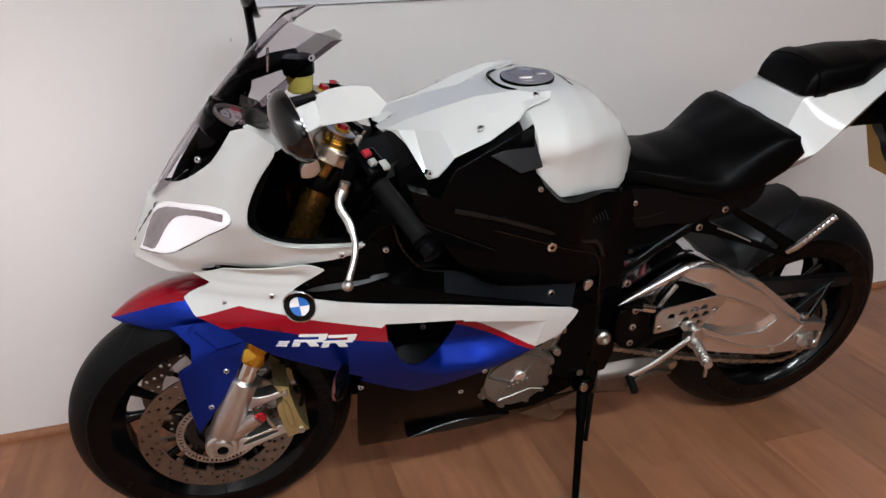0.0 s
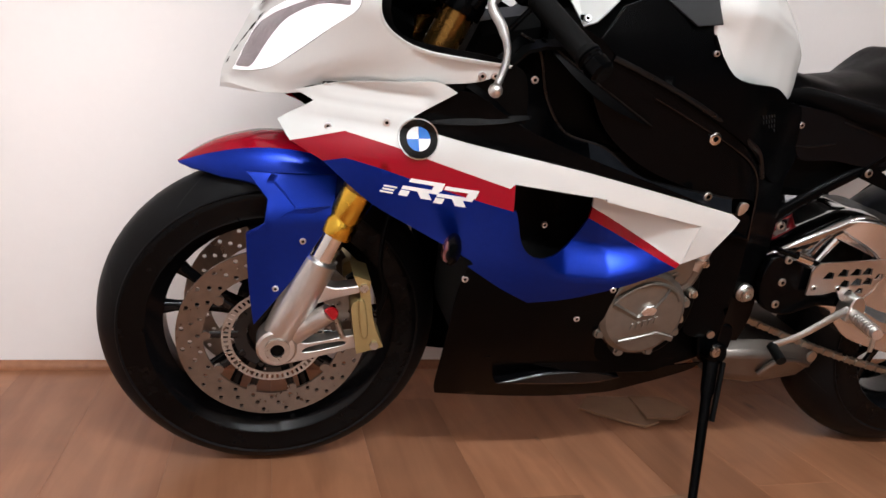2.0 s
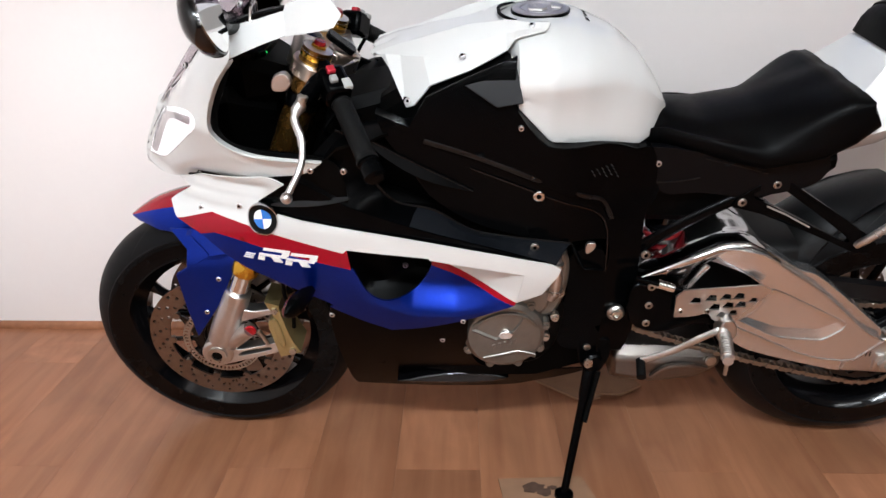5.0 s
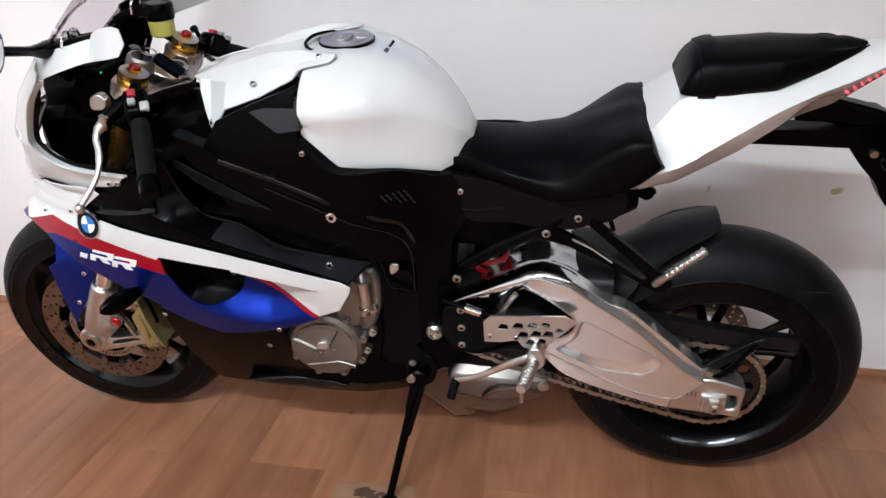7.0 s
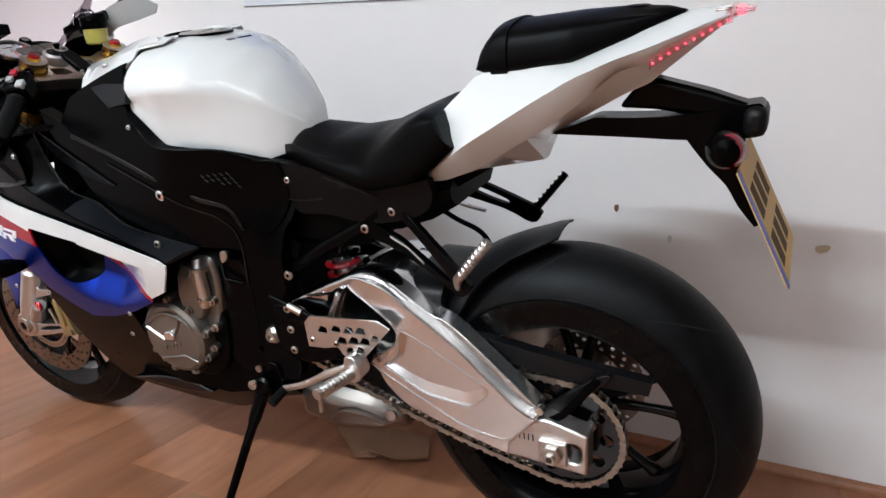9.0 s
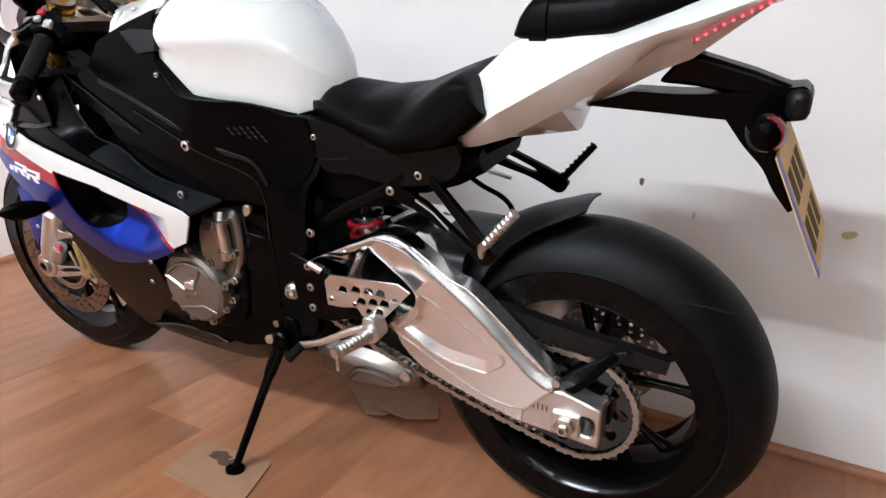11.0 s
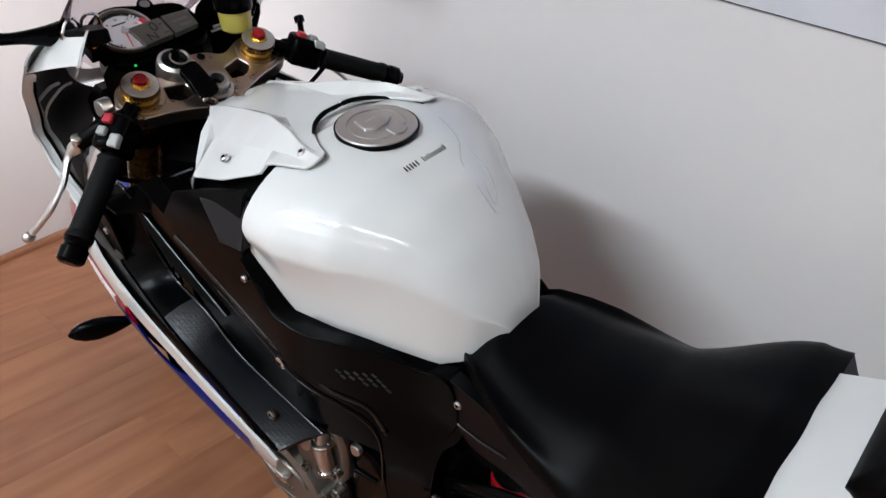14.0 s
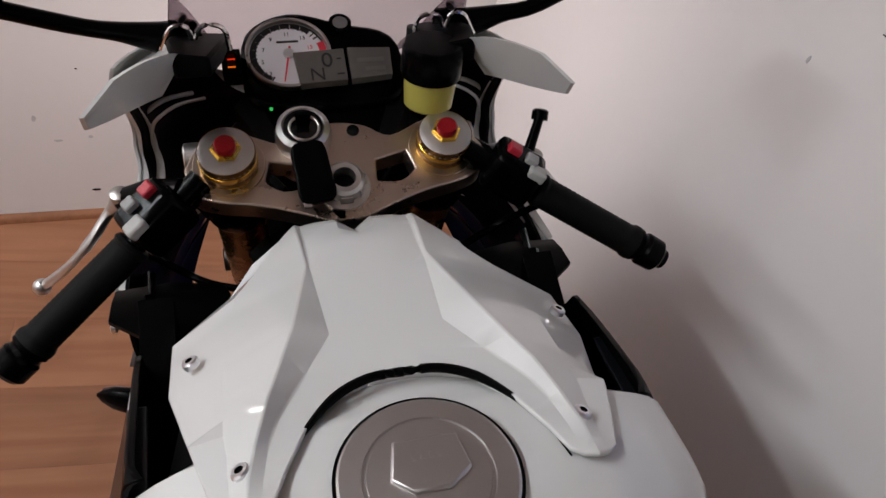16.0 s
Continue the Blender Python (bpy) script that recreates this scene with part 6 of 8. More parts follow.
# ---- swing arm ----
arm_out = spline([(0.850, 0.165, 1), (0.920, 0.212), (1.000, 0.250), (1.060, 0.278), (1.120, 0.276), (1.160, 0.256), (1.209, 0.226), (1.260, 0.204), (1.404, 0.083, 1), (1.402, 0.050), (1.350, -0.026, 1), (1.330, -0.029), (1.155, 0.015), (1.095, 0.057), (1.067, 0.088), (0.960, 0.085), (0.860, 0.095, 1)], 4)
arm_hole = spline([(1.022, 0.234, 1), (1.055, 0.230), (1.143, 0.196), (1.150, 0.175), (1.128, 0.128), (1.062, 0.130), (1.008, 0.150), (0.993, 0.180, 1)], 3)
arm_y = lambda x, z: lerp(x, (0.85, 0.95, 1.10, 1.40), (0.100, 0.105, 0.140, 0.158))
for s in (-1, 1):
    outline = arm_out if s < 0 else [Vector((p.x, min(p.y, 0.205))) for p in arm_out]
    arm = part("swing_arm", slab(outline, lambda x, z, s=s: s * arm_y(x, z), lambda x, z, s=s: s * (arm_y(x, z) - 0.038), [arm_hole] if s < 0 else (), 0.022), M_POLISH if s < 0 else M_ALU, bike, "polished aluminium swing arm", bevel=0.007)
    if s < 0:
        inner = spline([(1.108, 0.108, 1), (1.141, 0.140), (1.150, 0.180), (1.166, 0.186), (1.219, 0.161), (1.318, 0.110, 1), (1.318, 0.092), (1.284, 0.062, 1), (1.200, 0.066), (1.150, 0.086)], 4)
        rim_ = spline([(1.026, 0.266, 1), (1.069, 0.277), (1.118, 0.271), (1.152, 0.252), (1.182, 0.231), (1.258, 0.180), (1.357, 0.092), (1.404, 0.066, 1), (1.360, 0.014, 1), (1.330, 0.010), (1.256, 0.022), (1.137, 0.076), (1.068, 0.108, 1), (1.074, 0.120, 1), (1.110, 0.134), (1.139, 0.160), (1.142, 0.190), (1.105, 0.222), (1.056, 0.246, 1)], 4)
        mid_c = Vector((1.215, 0.118))
        floor_ = [mid_c + Vector(((p.x - mid_c.x) * 0.88, (p.y - mid_c.y) * (0.62 if p.y < mid_c.y else 0.86))) for p in inner]
        part("arm_rim", slab(rim_, lambda x, z, s=s: s * (arm_y(x, z) + 0.015), lambda x, z, s=s: s * (arm_y(x, z) - 0.004), [inner], 0.03), M_POLISH, arm, bevel=0.0035)
        walls = [[(p.x, s * (arm_y(p.x, p.y) + 0.0120), p.y) for p in inner], [(p.x, s * (arm_y(p.x, p.y) + 0.004), p.y) for p in floor_]]
        part("arm_chamfer", loft([list(r) for r in walls], True, False), M_POLISH, arm, "bright chamfer round the recess", smooth=25)
        part("arm_recess", slab(floor_, lambda x, z, s=s: s * (arm_y(x, z) + 0.0042), lambda x, z, s=s: s * (arm_y(x, z) - 0.001), (), 0.03), M_POLISH, arm, "brushed floor of the recess")
        for loop, r_ in ((inner, 0.0016), (rim_, 0.0024)):
            L = [(p.x, s * (arm_y(p.x, p.y) + 0.0146), p.y) for p in loop]
            part("arm_bead", tube(L + L[:2], r_, 8), M_POLISH, arm, "bright rounded edge")
        part("arm_web", slab(arm_hole, lambda x, z, s=s: s * (arm_y(x, z) - 0.030), lambda x, z, s=s: s * (arm_y(x, z) - 0.036), (), 0.03), M_DARK, arm)
    end = spline([(1.352, 0.020, 1), (1.402, 0.056, 1), (1.425, 0.060), (1.492, 0.042, 1), (1.490, -0.038, 1), (1.345, -0.026, 1)], 3)
    slot = spline([(1.455, 0.018), (1.478, 0.018), (1.478, -0.014), (1.455, -0.014)], 3)
    e = part("axle_carrier", slab(end, s * 0.160, s * 0.118, [slot], 0.03), M_ALU, arm, "satin aluminium axle end", bevel=0.004)
    part("axle_block", block((1.432, s * 0.162, 0.0), (0.050, 0.010, 0.046)), M_ALU, e, bevel=0.003)
    part("axle_nut", lathe([(0.019, 0), (0.019, 0.010), (0.016, 0.012), (0.010, 0.012), (0.010, 0.020), (0.006, 0.020), (0.006, 0.008)], (1.432, s * 0.166, 0.0), (0, s, 0), 6), M_STEEL, e, "steel axle nut")
    part("adjuster_bolt", rod((1.365, s * 0.150, 0.004), (1.420, s * 0.150, 0.004), 0.006, n=10), M_STEEL, e)
    for k in range(4):
        part("index_line", block((1.372 + 0.008 * k, s * 0.1605, 0.020), (0.0015, 0.002, 0.012)), M_DARK, e)
    part("arm_strut", tube(curve3([(1.405, s * 0.148, 0.045), (1.445, s * 0.145, 0.068), (1.500, s * 0.125, 0.135)], 4), 0.007, 8, 0.6), M_BLACK, arm)
    part("arm_bolt", rod((1.412, s * 0.155, 0.082), (1.412, s * 0.168, 0.082), 0.008, n=8), M_STEEL, arm)
# polished bridge: a flat-topped beam that rises from the pivot to a rounded crest
rings = []
for x in np.linspace(0.890, 1.165, 24):
    zt = lerp(x, (0.890, 0.917, 0.981, 1.047, 1.075, 1.100, 1.130, 1.165), (0.201, 0.216, 0.249, 0.282, 0.289, 0.288, 0.275, 0.251))
    d = lerp(x, (0.89, 0.985, 1.020, 1.060, 1.165), (0.072, 0.066, 0.036, 0.030, 0.030))
    yo = lerp(x, (0.89, 1.00, 1.165), (0.138, 0.143, 0.150))
    rings.append([(x, p.x, p.y) for p in spline([(-yo + 0.008, zt - d, 1), (-yo, zt - 0.012), (-yo + 0.010, zt - 0.001), (-yo + 0.040, zt), (-0.070, zt - 0.006), (0.050, zt - 0.012), (0.095, zt - 0.045), (0.095, zt - d, 1)], 4, False)])
bridge = part("arm_bridge", loft(rings), M_BRIDGE, bike, "polished aluminium bridge of the swing arm", smooth=50)
part("bridge_strut", tube([(0.988, -0.146, 0.174), (1.004, -0.148, 0.205), (1.024, -0.150, 0.240)], [0.006, 0.0055, 0.007], 10, 0.8), M_POLISH, bridge, "slim polished strut ahead of the opening")
# black apron between the arms, ahead of the tyre
rings = []
for x in np.linspace(1.135, 1.215, 8):
    zt = lerp(x, (1.135, 1.16, 1.215), (0.262, 0.262, 0.262))
    rings.append([(x, p.x, p.y) for p in spline([(-0.112, 0.16, 1), (-0.112, zt - 0.03), (-0.085, zt - 0.004), (0, zt), (0.085, zt - 0.004), (0.112, zt - 0.03), (0.112, 0.16, 1)], 4, False)])
part("hugger_apron", loft(rings), M_SATIN, hugger, "black apron of the mudguard", smooth=50)

# ---- drive ----
spr = []
for k in range(45):
    for r, da in ((0.104, -0.35), (0.1115, -0.12), (0.1115, 0.12), (0.104, 0.35)):
        a = 2 * math.pi * (k + da) / 45
        spr.append(Vector((RX + r * math.cos(a), r * math.sin(a))))
sprh = [circle((RX, 0), 0.045, 24)] + [circle((RX + 0.078 * math.cos(a), 0.078 * math.sin(a)), 0.013, 12) for a in [2 * math.pi * k / 10 for k in range(10)]]
sp_ = part("rear_sprocket", slab(spr, -0.104, -0.098, sprh, 0), M_GLOSSBLACK, bike, "black rear sprocket")
for k in range(5):
    a = 2 * math.pi * k / 5 + 0.5
    part("sprocket_bolt", lathe([(0.010, 0), (0.010, 0.007), (0.006, 0.008), (0.006, 0.014)], (RX + 0.058 * math.cos(a), -0.104, 0.058 * math.sin(a)), (0, -1, 0), 6), M_STEEL, sp_)
fs, fr_ = Vector((0.905, 0.095)), 0.040
rs, rr_ = Vector((RX, 0.0)), 0.108
ax = (rs - fs).normalized()
up2 = Vector((-ax.y, ax.x))
path = [fs + up2 * fr_ + (rs + up2 * rr_ - fs - up2 * fr_) * t for t in np.linspace(0, 1, 36)]
a0 = math.atan2(up2.y, up2.x)
path += [rs + Vector((math.cos(a0 - t), math.sin(a0 - t))) * rr_ for t in np.linspace(0.1, math.pi - 0.1, 26)]
path += [rs - up2 * rr_ + (fs - up2 * fr_ - rs + up2 * rr_) * t + Vector((0, -0.012 * math.sin(math.pi * t))) for t in np.linspace(0, 1, 36)]
acc, dist = [path[0]], 0.0
for p, q in zip(path, path[1:]):
    seg, d0 = (q - p).length, 0.0
    while seg - d0 >= 0.01588 - dist and seg > 1e-6:
        d0 += 0.01588 - dist
        dist = 0.0
        acc.append(p + (q - p) * (d0 / seg))
    dist += seg - d0
chain = bmesh.new()
for i, (p, q) in enumerate(zip(acc, acc[1:])):
    m = (p + q) / 2
    a = math.atan2(q.y - p.y, q.x - p.x)
    yy = 0.0085 if i % 2 else 0.0060
    sh = [Vector((m.x + u * math.cos(a) - v * math.sin(a), m.y + u * math.sin(a) + v * math.cos(a))) for u, v in ((-0.0125, 0), (-0.009, 0.0068), (-0.003, 0.0048), (0.003, 0.0048), (0.009, 0.0068), (0.0125, 0), (0.009, -0.0068), (0.003, -0.0048), (-0.003, -0.0048), (-0.009, -0.0068))]
    for side in (-1, 1):
        slab(sh, -0.101 + side * yy, -0.101 + side * (yy + 0.0022), (), 0, None, chain)
    lathe([(0.0045, -0.0105), (0.0045, 0.0105)], (p.x, -0.101, p.y), (0, 1, 0), 8, chain)
part("chain", chain, M_CHAIN, bike, "steel drive chain")["kind"] = "stuff"
cg = spline([(1.150, 0.175, 1), (1.270, 0.176), (1.420, 0.156), (1.585, 0.137, 1), (1.580, 0.112, 1), (1.420, 0.118), (1.300, 0.138), (1.160, 0.140, 1)], 4)
guardp = part("chain_guard", slab(cg, -0.112, -0.090, (), 0.03), M_SATIN, bike, "black plastic chain guard", bevel=0.004)
part("guard_arm", slab(spline([(1.400, 0.050), (1.412, 0.066), (1.500, 0.140), (1.520, 0.136), (1.470, 0.090), (1.430, 0.050)], 3), -0.124, -0.112, (), 0.03), M_SATIN, guardp, bevel=0.002)

# ---- shock, exhaust ----
hel = []
for i in range(120):
    t = i / 119
    a = 2 * math.pi * 6.0 * t
    c = Vector((0.972, -0.030, 0.120)).lerp(Vector((0.962, -0.030, 0.258)), t)
    hel.append(c + Vector((0.034 * math.cos(a), 0.034 * math.sin(a), 0)))
shock = part("shock_spring", tube(hel, 0.0062, 8), M_REDSPRING, bike, "red coil spring of the rear shock")
part("shock_body", rod((0.974, -0.030, 0.110), (0.960, -0.030, 0.29), 0.020, 0.018, 20), M_ALU, shock)
part("shock_top", lathe([(0.036, 0), (0.036, 0.006), (0.022, 0.010), (0.018, 0.030)], (0.961, -0.030, 0.266), (-0.07, 0, 1), 20), M_GLOSSBLACK, shock)
box = [ring_box(0.870, 0.125, -0.090, 0.000), ring_box(0.960, 0.135, -0.098, 0.004), ring_box(1.060, 0.130, -0.088, -0.006), ring_box(1.112, 0.110, -0.072, -0.016)]
muf = part("exhaust_box", loft(box), M_TITAN, bike, "dull steel exhaust box under the engine", smooth=30, bevel=0.012)
part("exhaust_rib", tube(curve3([(0.955, -0.138, -0.060), (0.985, -0.141, -0.030), (1.030, -0.139, -0.028), (1.075, -0.130, -0.045)], 4), 0.006, 8), M_TITAN, muf)
part("exhaust_bolt", lathe([(0.012, 0), (0.012, 0.005), (0.006, 0.006)], (1.085, -0.120, -0.030), (0.1, -1, 0), 14), M_STEEL, muf)
for k in range(4):
    y = -0.075 + 0.05 * k
    part("exhaust_pipe", tube(curve3([(0.41, y, 0.10), (0.40, y, 0.00), (0.43, y, -0.07), (0.55, y * 0.8, -0.095), (0.80, y * 0.6, -0.075), (0.88, y * 0.6, -0.045)], 5), 0.019, 12), M_TITAN, bike, "steel exhaust header")

# ---- side stand ----
kp, kf = Vector((0.815, -0.165, 0.010)), Vector((0.757, -0.301, -0.246))
stand = part("side_stand", tube([kp, kp.lerp(kf, 0.25), kp.lerp(kf, 0.3), kp.lerp(kf, 0.93), kf], [0.015, 0.013, 0.010, 0.0085, 0.009], 12), M_BLACK, bike, "black steel side stand, folded out")
part("stand_pivot", lathe([(0.020, -0.020), (0.022, -0.014), (0.022, 0.014), (0.017, 0.018)], kp, (0.15, -1, 0.2), 20), M_BLACK, stand)
part("stand_bolt", lathe([(0.010, 0), (0.010, 0.006), (0.005, 0.007)], kp + Vector((-0.012, -0.019, 0.012)), (0.15, -1, 0.2), 10), M_STEEL, stand)
part("stand_bracket", slab(spline([(0.780, 0.055), (0.800, 0.062), (0.850, 0.060), (0.850, 0.000), (0.825, -0.022), (0.795, -0.010)], 3), -0.158, -0.120, (), 0.03), M_BLACK, stand, bevel=0.003)
part("stand_bolt", lathe([(0.008, 0), (0.008, 0.005)], (0.803, -0.158, 0.045), (0, -1, 0), 10), M_STEEL, stand)
sx = Matrix.Rotation(radians(-11), 4, "X")
part("stand_foot", lathe([(0.019, -0.010), (0.021, -0.007), (0.020, 0.002), (0.012, 0.006)], kf + Vector((0, -0.001, 0.001)), (0, 0.191, 0.981), 16), M_BLACK, stand)
part("stand_spring", tube([kp + Vector((0.012, -0.022, -0.01)), kp.lerp(kf, 0.42) + Vector((0.008, -0.014, 0))], 0.0055, 8), M_DARK, stand)

# ---- rear sets ----
hg = [(0.962, 0.190, 1), (0.975, 0.205, 1), (1.122, 0.216, 1), (1.146, 0.203, 1), (1.085, 0.134, 1), (1.046, 0.130), (1.030, 0.148), (1.000, 0.142), (0.964, 0.140, 1)]
holes = []
for k, (x, z) in enumerate(((1.000, 0.180), (1.030, 0.186), (1.058, 0.188), (1.083, 0.190), (1.040, 0.164), (1.066, 0.168), (1.090, 0.170), (1.112, 0.180), (1.056, 0.146), (1.078, 0.150))):
    w = 0.0118 if k < 7 else 0.0095
    holes.append([Vector((x - w, z - w * 0.55)), Vector((x + w, z - w * 0.55)), Vector((x + w * 0.9, z + w * 0.55)), Vector((x - w * 0.2, z + w * 0.75))])
for s in (-1, 1):
    hgp = part("heel_guard", slab(spline(hg, 3), s * 0.184, s * 0.180, holes, 0.03), M_ALU, bike, "pierced aluminium heel guard", bevel=0.001)
    for x, z in ((0.975, 0.155), (1.028, 0.155)):
        screw(hgp, (x, s * 0.1845, z), (0, s, 0), 0.006, M_STEEL)
    br = part("footrest_bracket", slab(spline([(0.880, 0.208), (0.940, 0.200), (1.020, 0.168), (1.090, 0.150), (1.080, 0.110), (1.010, 0.110), (0.940, 0.090), (0.880, 0.120)], 3), s * 0.170, s * 0.150, (), 0.03), M_FRAME, bike, "black footrest bracket", bevel=0.004)
    part("footrest_clevis", slab(spline([(1.055, 0.142), (1.078, 0.142), (1.088, 0.110), (1.072, 0.092), (1.052, 0.098)], 3), s * 0.205, s * 0.172, (), 0.03), M_ALU, br, bevel=0.003)
    peg = part("footrest", tube([(1.068, s * 0.195, 0.110), (1.060, s * 0.225, 0.110), (1.045, s * 0.285, 0.112)], [0.011, 0.012, 0.010], 12), M_ALU, br, "knurled aluminium footrest")
    for k in range(7):
        t = 0.25 + 0.10 * k
        c = Vector((1.066, s * 0.200, 0.110)).lerp(Vector((1.045, s * 0.285, 0.112)), t)
        part("footrest_rib", lathe([(0.0125, -0.0022), (0.0135, 0), (0.0125, 0.0022)], c, (-0.25, s, 0), 12), M_ALU, peg)
    part("feeler", rod((1.047, s * 0.278, 0.105), (1.047, s * 0.280, 0.075), 0.004, n=8), M_STEEL, peg)
    for k in range(3):
        screw(br, (0.915, s * 0.171, 0.205 - 0.045 * k), (0, s, 0), 0.008, M_STEEL)
    splay = lambda x, z, s=s: s * lerp(x, (1.06, 1.15, 1.30), (0.116, 0.112, 0.185))
    inward = lambda x, z, s=s: s * (lerp(x, (1.06, 1.15, 1.30), (0.116, 0.112, 0.185)) - 0.014)
    pb_ = part("pillion_bracket", slab(spline([(1.062, 0.352, 1), (1.072, 0.374), (1.130, 0.412), (1.152, 0.408), (1.298, 0.322), (1.306, 0.298), (1.286, 0.284), (1.262, 0.290)] if s < 0 else [(1.110, 0.385, 1), (1.140, 0.412), (1.160, 0.410), (1.298, 0.322), (1.308, 0.300), (1.290, 0.288), (1.240, 0.324)], 3), splay, inward,
                                       [spline([(1.100, 0.370), (1.132, 0.391), (1.150, 0.388), (1.258, 0.318), (1.252, 0.306)] if s < 0 else [(1.190, 0.366), (1.200, 0.372), (1.250, 0.340), (1.244, 0.334)], 3)], 0.02), M_BLACK, bike, "black pillion footrest bracket", bevel=0.003)
    # highlight on the bracket's gloss black lower bar, built as a steel strip
    part("bracket_edge", loft([[(x, splay(x, z) + s * 0.0015, z + 0.003), (x, splay(x, z) + s * 0.0025, z), (x, splay(x, z) - s * 0.006, z - 0.003), (x, splay(x, z) - s * 0.006, z + 0.002)] for x, z in ((1.128, 0.350), (1.165, 0.335), (1.205, 0.318))]), M_STEEL, pb_, "steel strip in place of the glint on the black bracket", smooth=20)
    screw(pb_, (1.137, s * 0.114, 0.398), (0, s, 0), 0.0085, M_STEEL)
    screw(pb_, (1.078, s * 0.116, 0.362), (0, s, 0), 0.0085, M_STEEL)
    dz = 0.0 if s < 0 else -0.028
    tipy = 0.203 if s < 0 else 0.245
    pp_ = part("pillion_footrest", tube([(1.284, s * 0.172, 0.300), (1.290, s * 0.188, 0.320 + dz / 2), (1.350 + 0.5 * dz, s * tipy, 0.392 + dz), (1.355 + 0.5 * dz, s * (tipy + 0.001), 0.398 + dz)], [0.008, 0.0080, 0.0072, 0.004], 12), M_ALU if s < 0 else M_BLACK, bike, "ribbed pillion footrest, folded up")
    for k in range(8):
        c = Vector((1.302 + 0.2 * dz, s * 0.192, 0.334 + 0.6 * dz)).lerp(Vector((1.352 + 0.5 * dz, s * (tipy + 0.002), 0.396 + dz)), k / 7)
        part("footrest_rib", lathe([(0.0075, -0.0020), (0.0092, 0), (0.0075, 0.0020)], c, (0.62, s * 0.15, 0.77), 12), M_ALU if s < 0 else M_BLACK, pp_)
part("rear_brake_hose", tube(curve3([(1.100, 0.118, 0.330), (1.147, 0.120, 0.301), (1.190, 0.120, 0.283), (1.212, 0.120, 0.262), (1.222, 0.118, 0.235)], 4), 0.0055, 8), M_BLACK, bike, "black rear brake hose")
lev = part("gear_lever", tube(curve3([(1.060, -0.195, 0.118), (1.020, -0.205, 0.105), (0.960, -0.208, 0.070), (0.905, -0.208, 0.048)], 4), [0.010, 0.009, 0.008, 0.008, 0.008, 0.008, 0.0075, 0.0075, 0.007, 0.007, 0.007, 0.007, 0.0075], 10, 0.7), M_ALU, bike, "aluminium gear lever")
part("toe_peg", rod((0.905, -0.205, 0.046), (0.900, -0.245, 0.036), 0.0095, 0.0095, 14), M_GRIP, lev, "rubber toe peg")
part("gear_rod", rod((0.880, -0.172, 0.228), (0.985, -0.178, 0.198), 0.005, n=10), M_BLACK, bike, "black gear rod")
part("rod_end", rod((0.925, -0.174, 0.215), (0.956, -0.177, 0.206), 0.009, n=12), M_CHROME, bike, "chromed rod joint")

# ---- top clamp and controls ----
UD = Vector((FD.z, 0, -FD.x))
CL = along(0.734) - FD * 0.037
on_clamp = lambda u, v, w: tuple(CL + UD * u + Vector((0, v, 0)) + FD * w)
half = [(-0.040, 0.0), (-0.034, 0.030), (-0.020, 0.055), (-0.036, 0.095), (-0.030, 0.128), (0.000, 0.148, 1), (0.028, 0.142), (0.040, 0.118), (0.048, 0.080), (0.062, 0.040), (0.072, 0.016), (0.072, 0.0)]
co = spline(half + [(u, -v, *r) for u, v, *r in reversed(half[1:-1])], 4)
ch = []
for s in (-1, 1):
    ch.append([Vector(q) for q in spline([(0.000, s * 0.068, 1), (0.008, s * 0.036, 1), (0.032, s * 0.034, 1), (0.034, s * 0.058), (0.022, s * 0.074, 1)], 3)])
clamp = part("top_clamp", slab(co, 0.012, -0.014, ch, 0.03, on_clamp), M_CLAMP, bike, "machined aluminium top clamp", bevel=0.004)
for s in (-1, 1):
    part("clamp_ear", lathe([(0.035, -0.012), (0.036, 0.010), (0.034, 0.013)], CL + Vector((0, s * 0.106, 0)), FD, 32), M_CLAMP, clamp)
nut = CL + UD * 0.037
part("stem_nut", lathe([(0.026, 0.010), (0.026, 0.016), (0.019, 0.018), (0.019, 0.030), (0.016, 0.033), (0.011, 0.033), (0.011, 0.016)], nut, FD, 24), M_ALU, clamp, "hollow aluminium steering stem nut")
for k in range(6):
    a = k * math.pi / 3
    part("nut_flat", slab([Vector((0.037 + 0.0215 * math.cos(a + d), 0.0215 * math.sin(a + d))) for d in (-0.3, 0.3)] + [Vector((0.037 + 0.017 * math.cos(a + d), 0.017 * math.sin(a + d))) for d in (0.3, -0.3)], 0.028, 0.014, (), 0, on_clamp), M_ALU, clamp)
part("nut_bore", lathe([(0.0105, 0.012), (0.0105, 0.020), (0.001, 0.0205)], nut, FD, 20), M_DARK, clamp)
ig = CL + UD * -0.024 + Vector((0, -0.032, 0))
ign = part("ignition_lock", lathe([(0.028, -0.03), (0.028, 0.020), (0.026, 0.030), (0.021, 0.034), (0.019, 0.032), (0.0185, 0.024), (0.004, 0.024)], ig, FD, 28), M_ALU, bike, "round ignition lock")
part("lock_face", lathe([(0.019, 0.024), (0.019, 0.034), (0.005, 0.036)], ig, FD, 24), M_GLOSSBLACK, ign)
part("clamp_mark", lathe([(0.0065, 0.011), (0.0065, 0.0135), (0.005, 0.0140)], CL + UD * -0.028 + Vector((0, 0.018, 0)), FD, 16), M_INK, clamp)


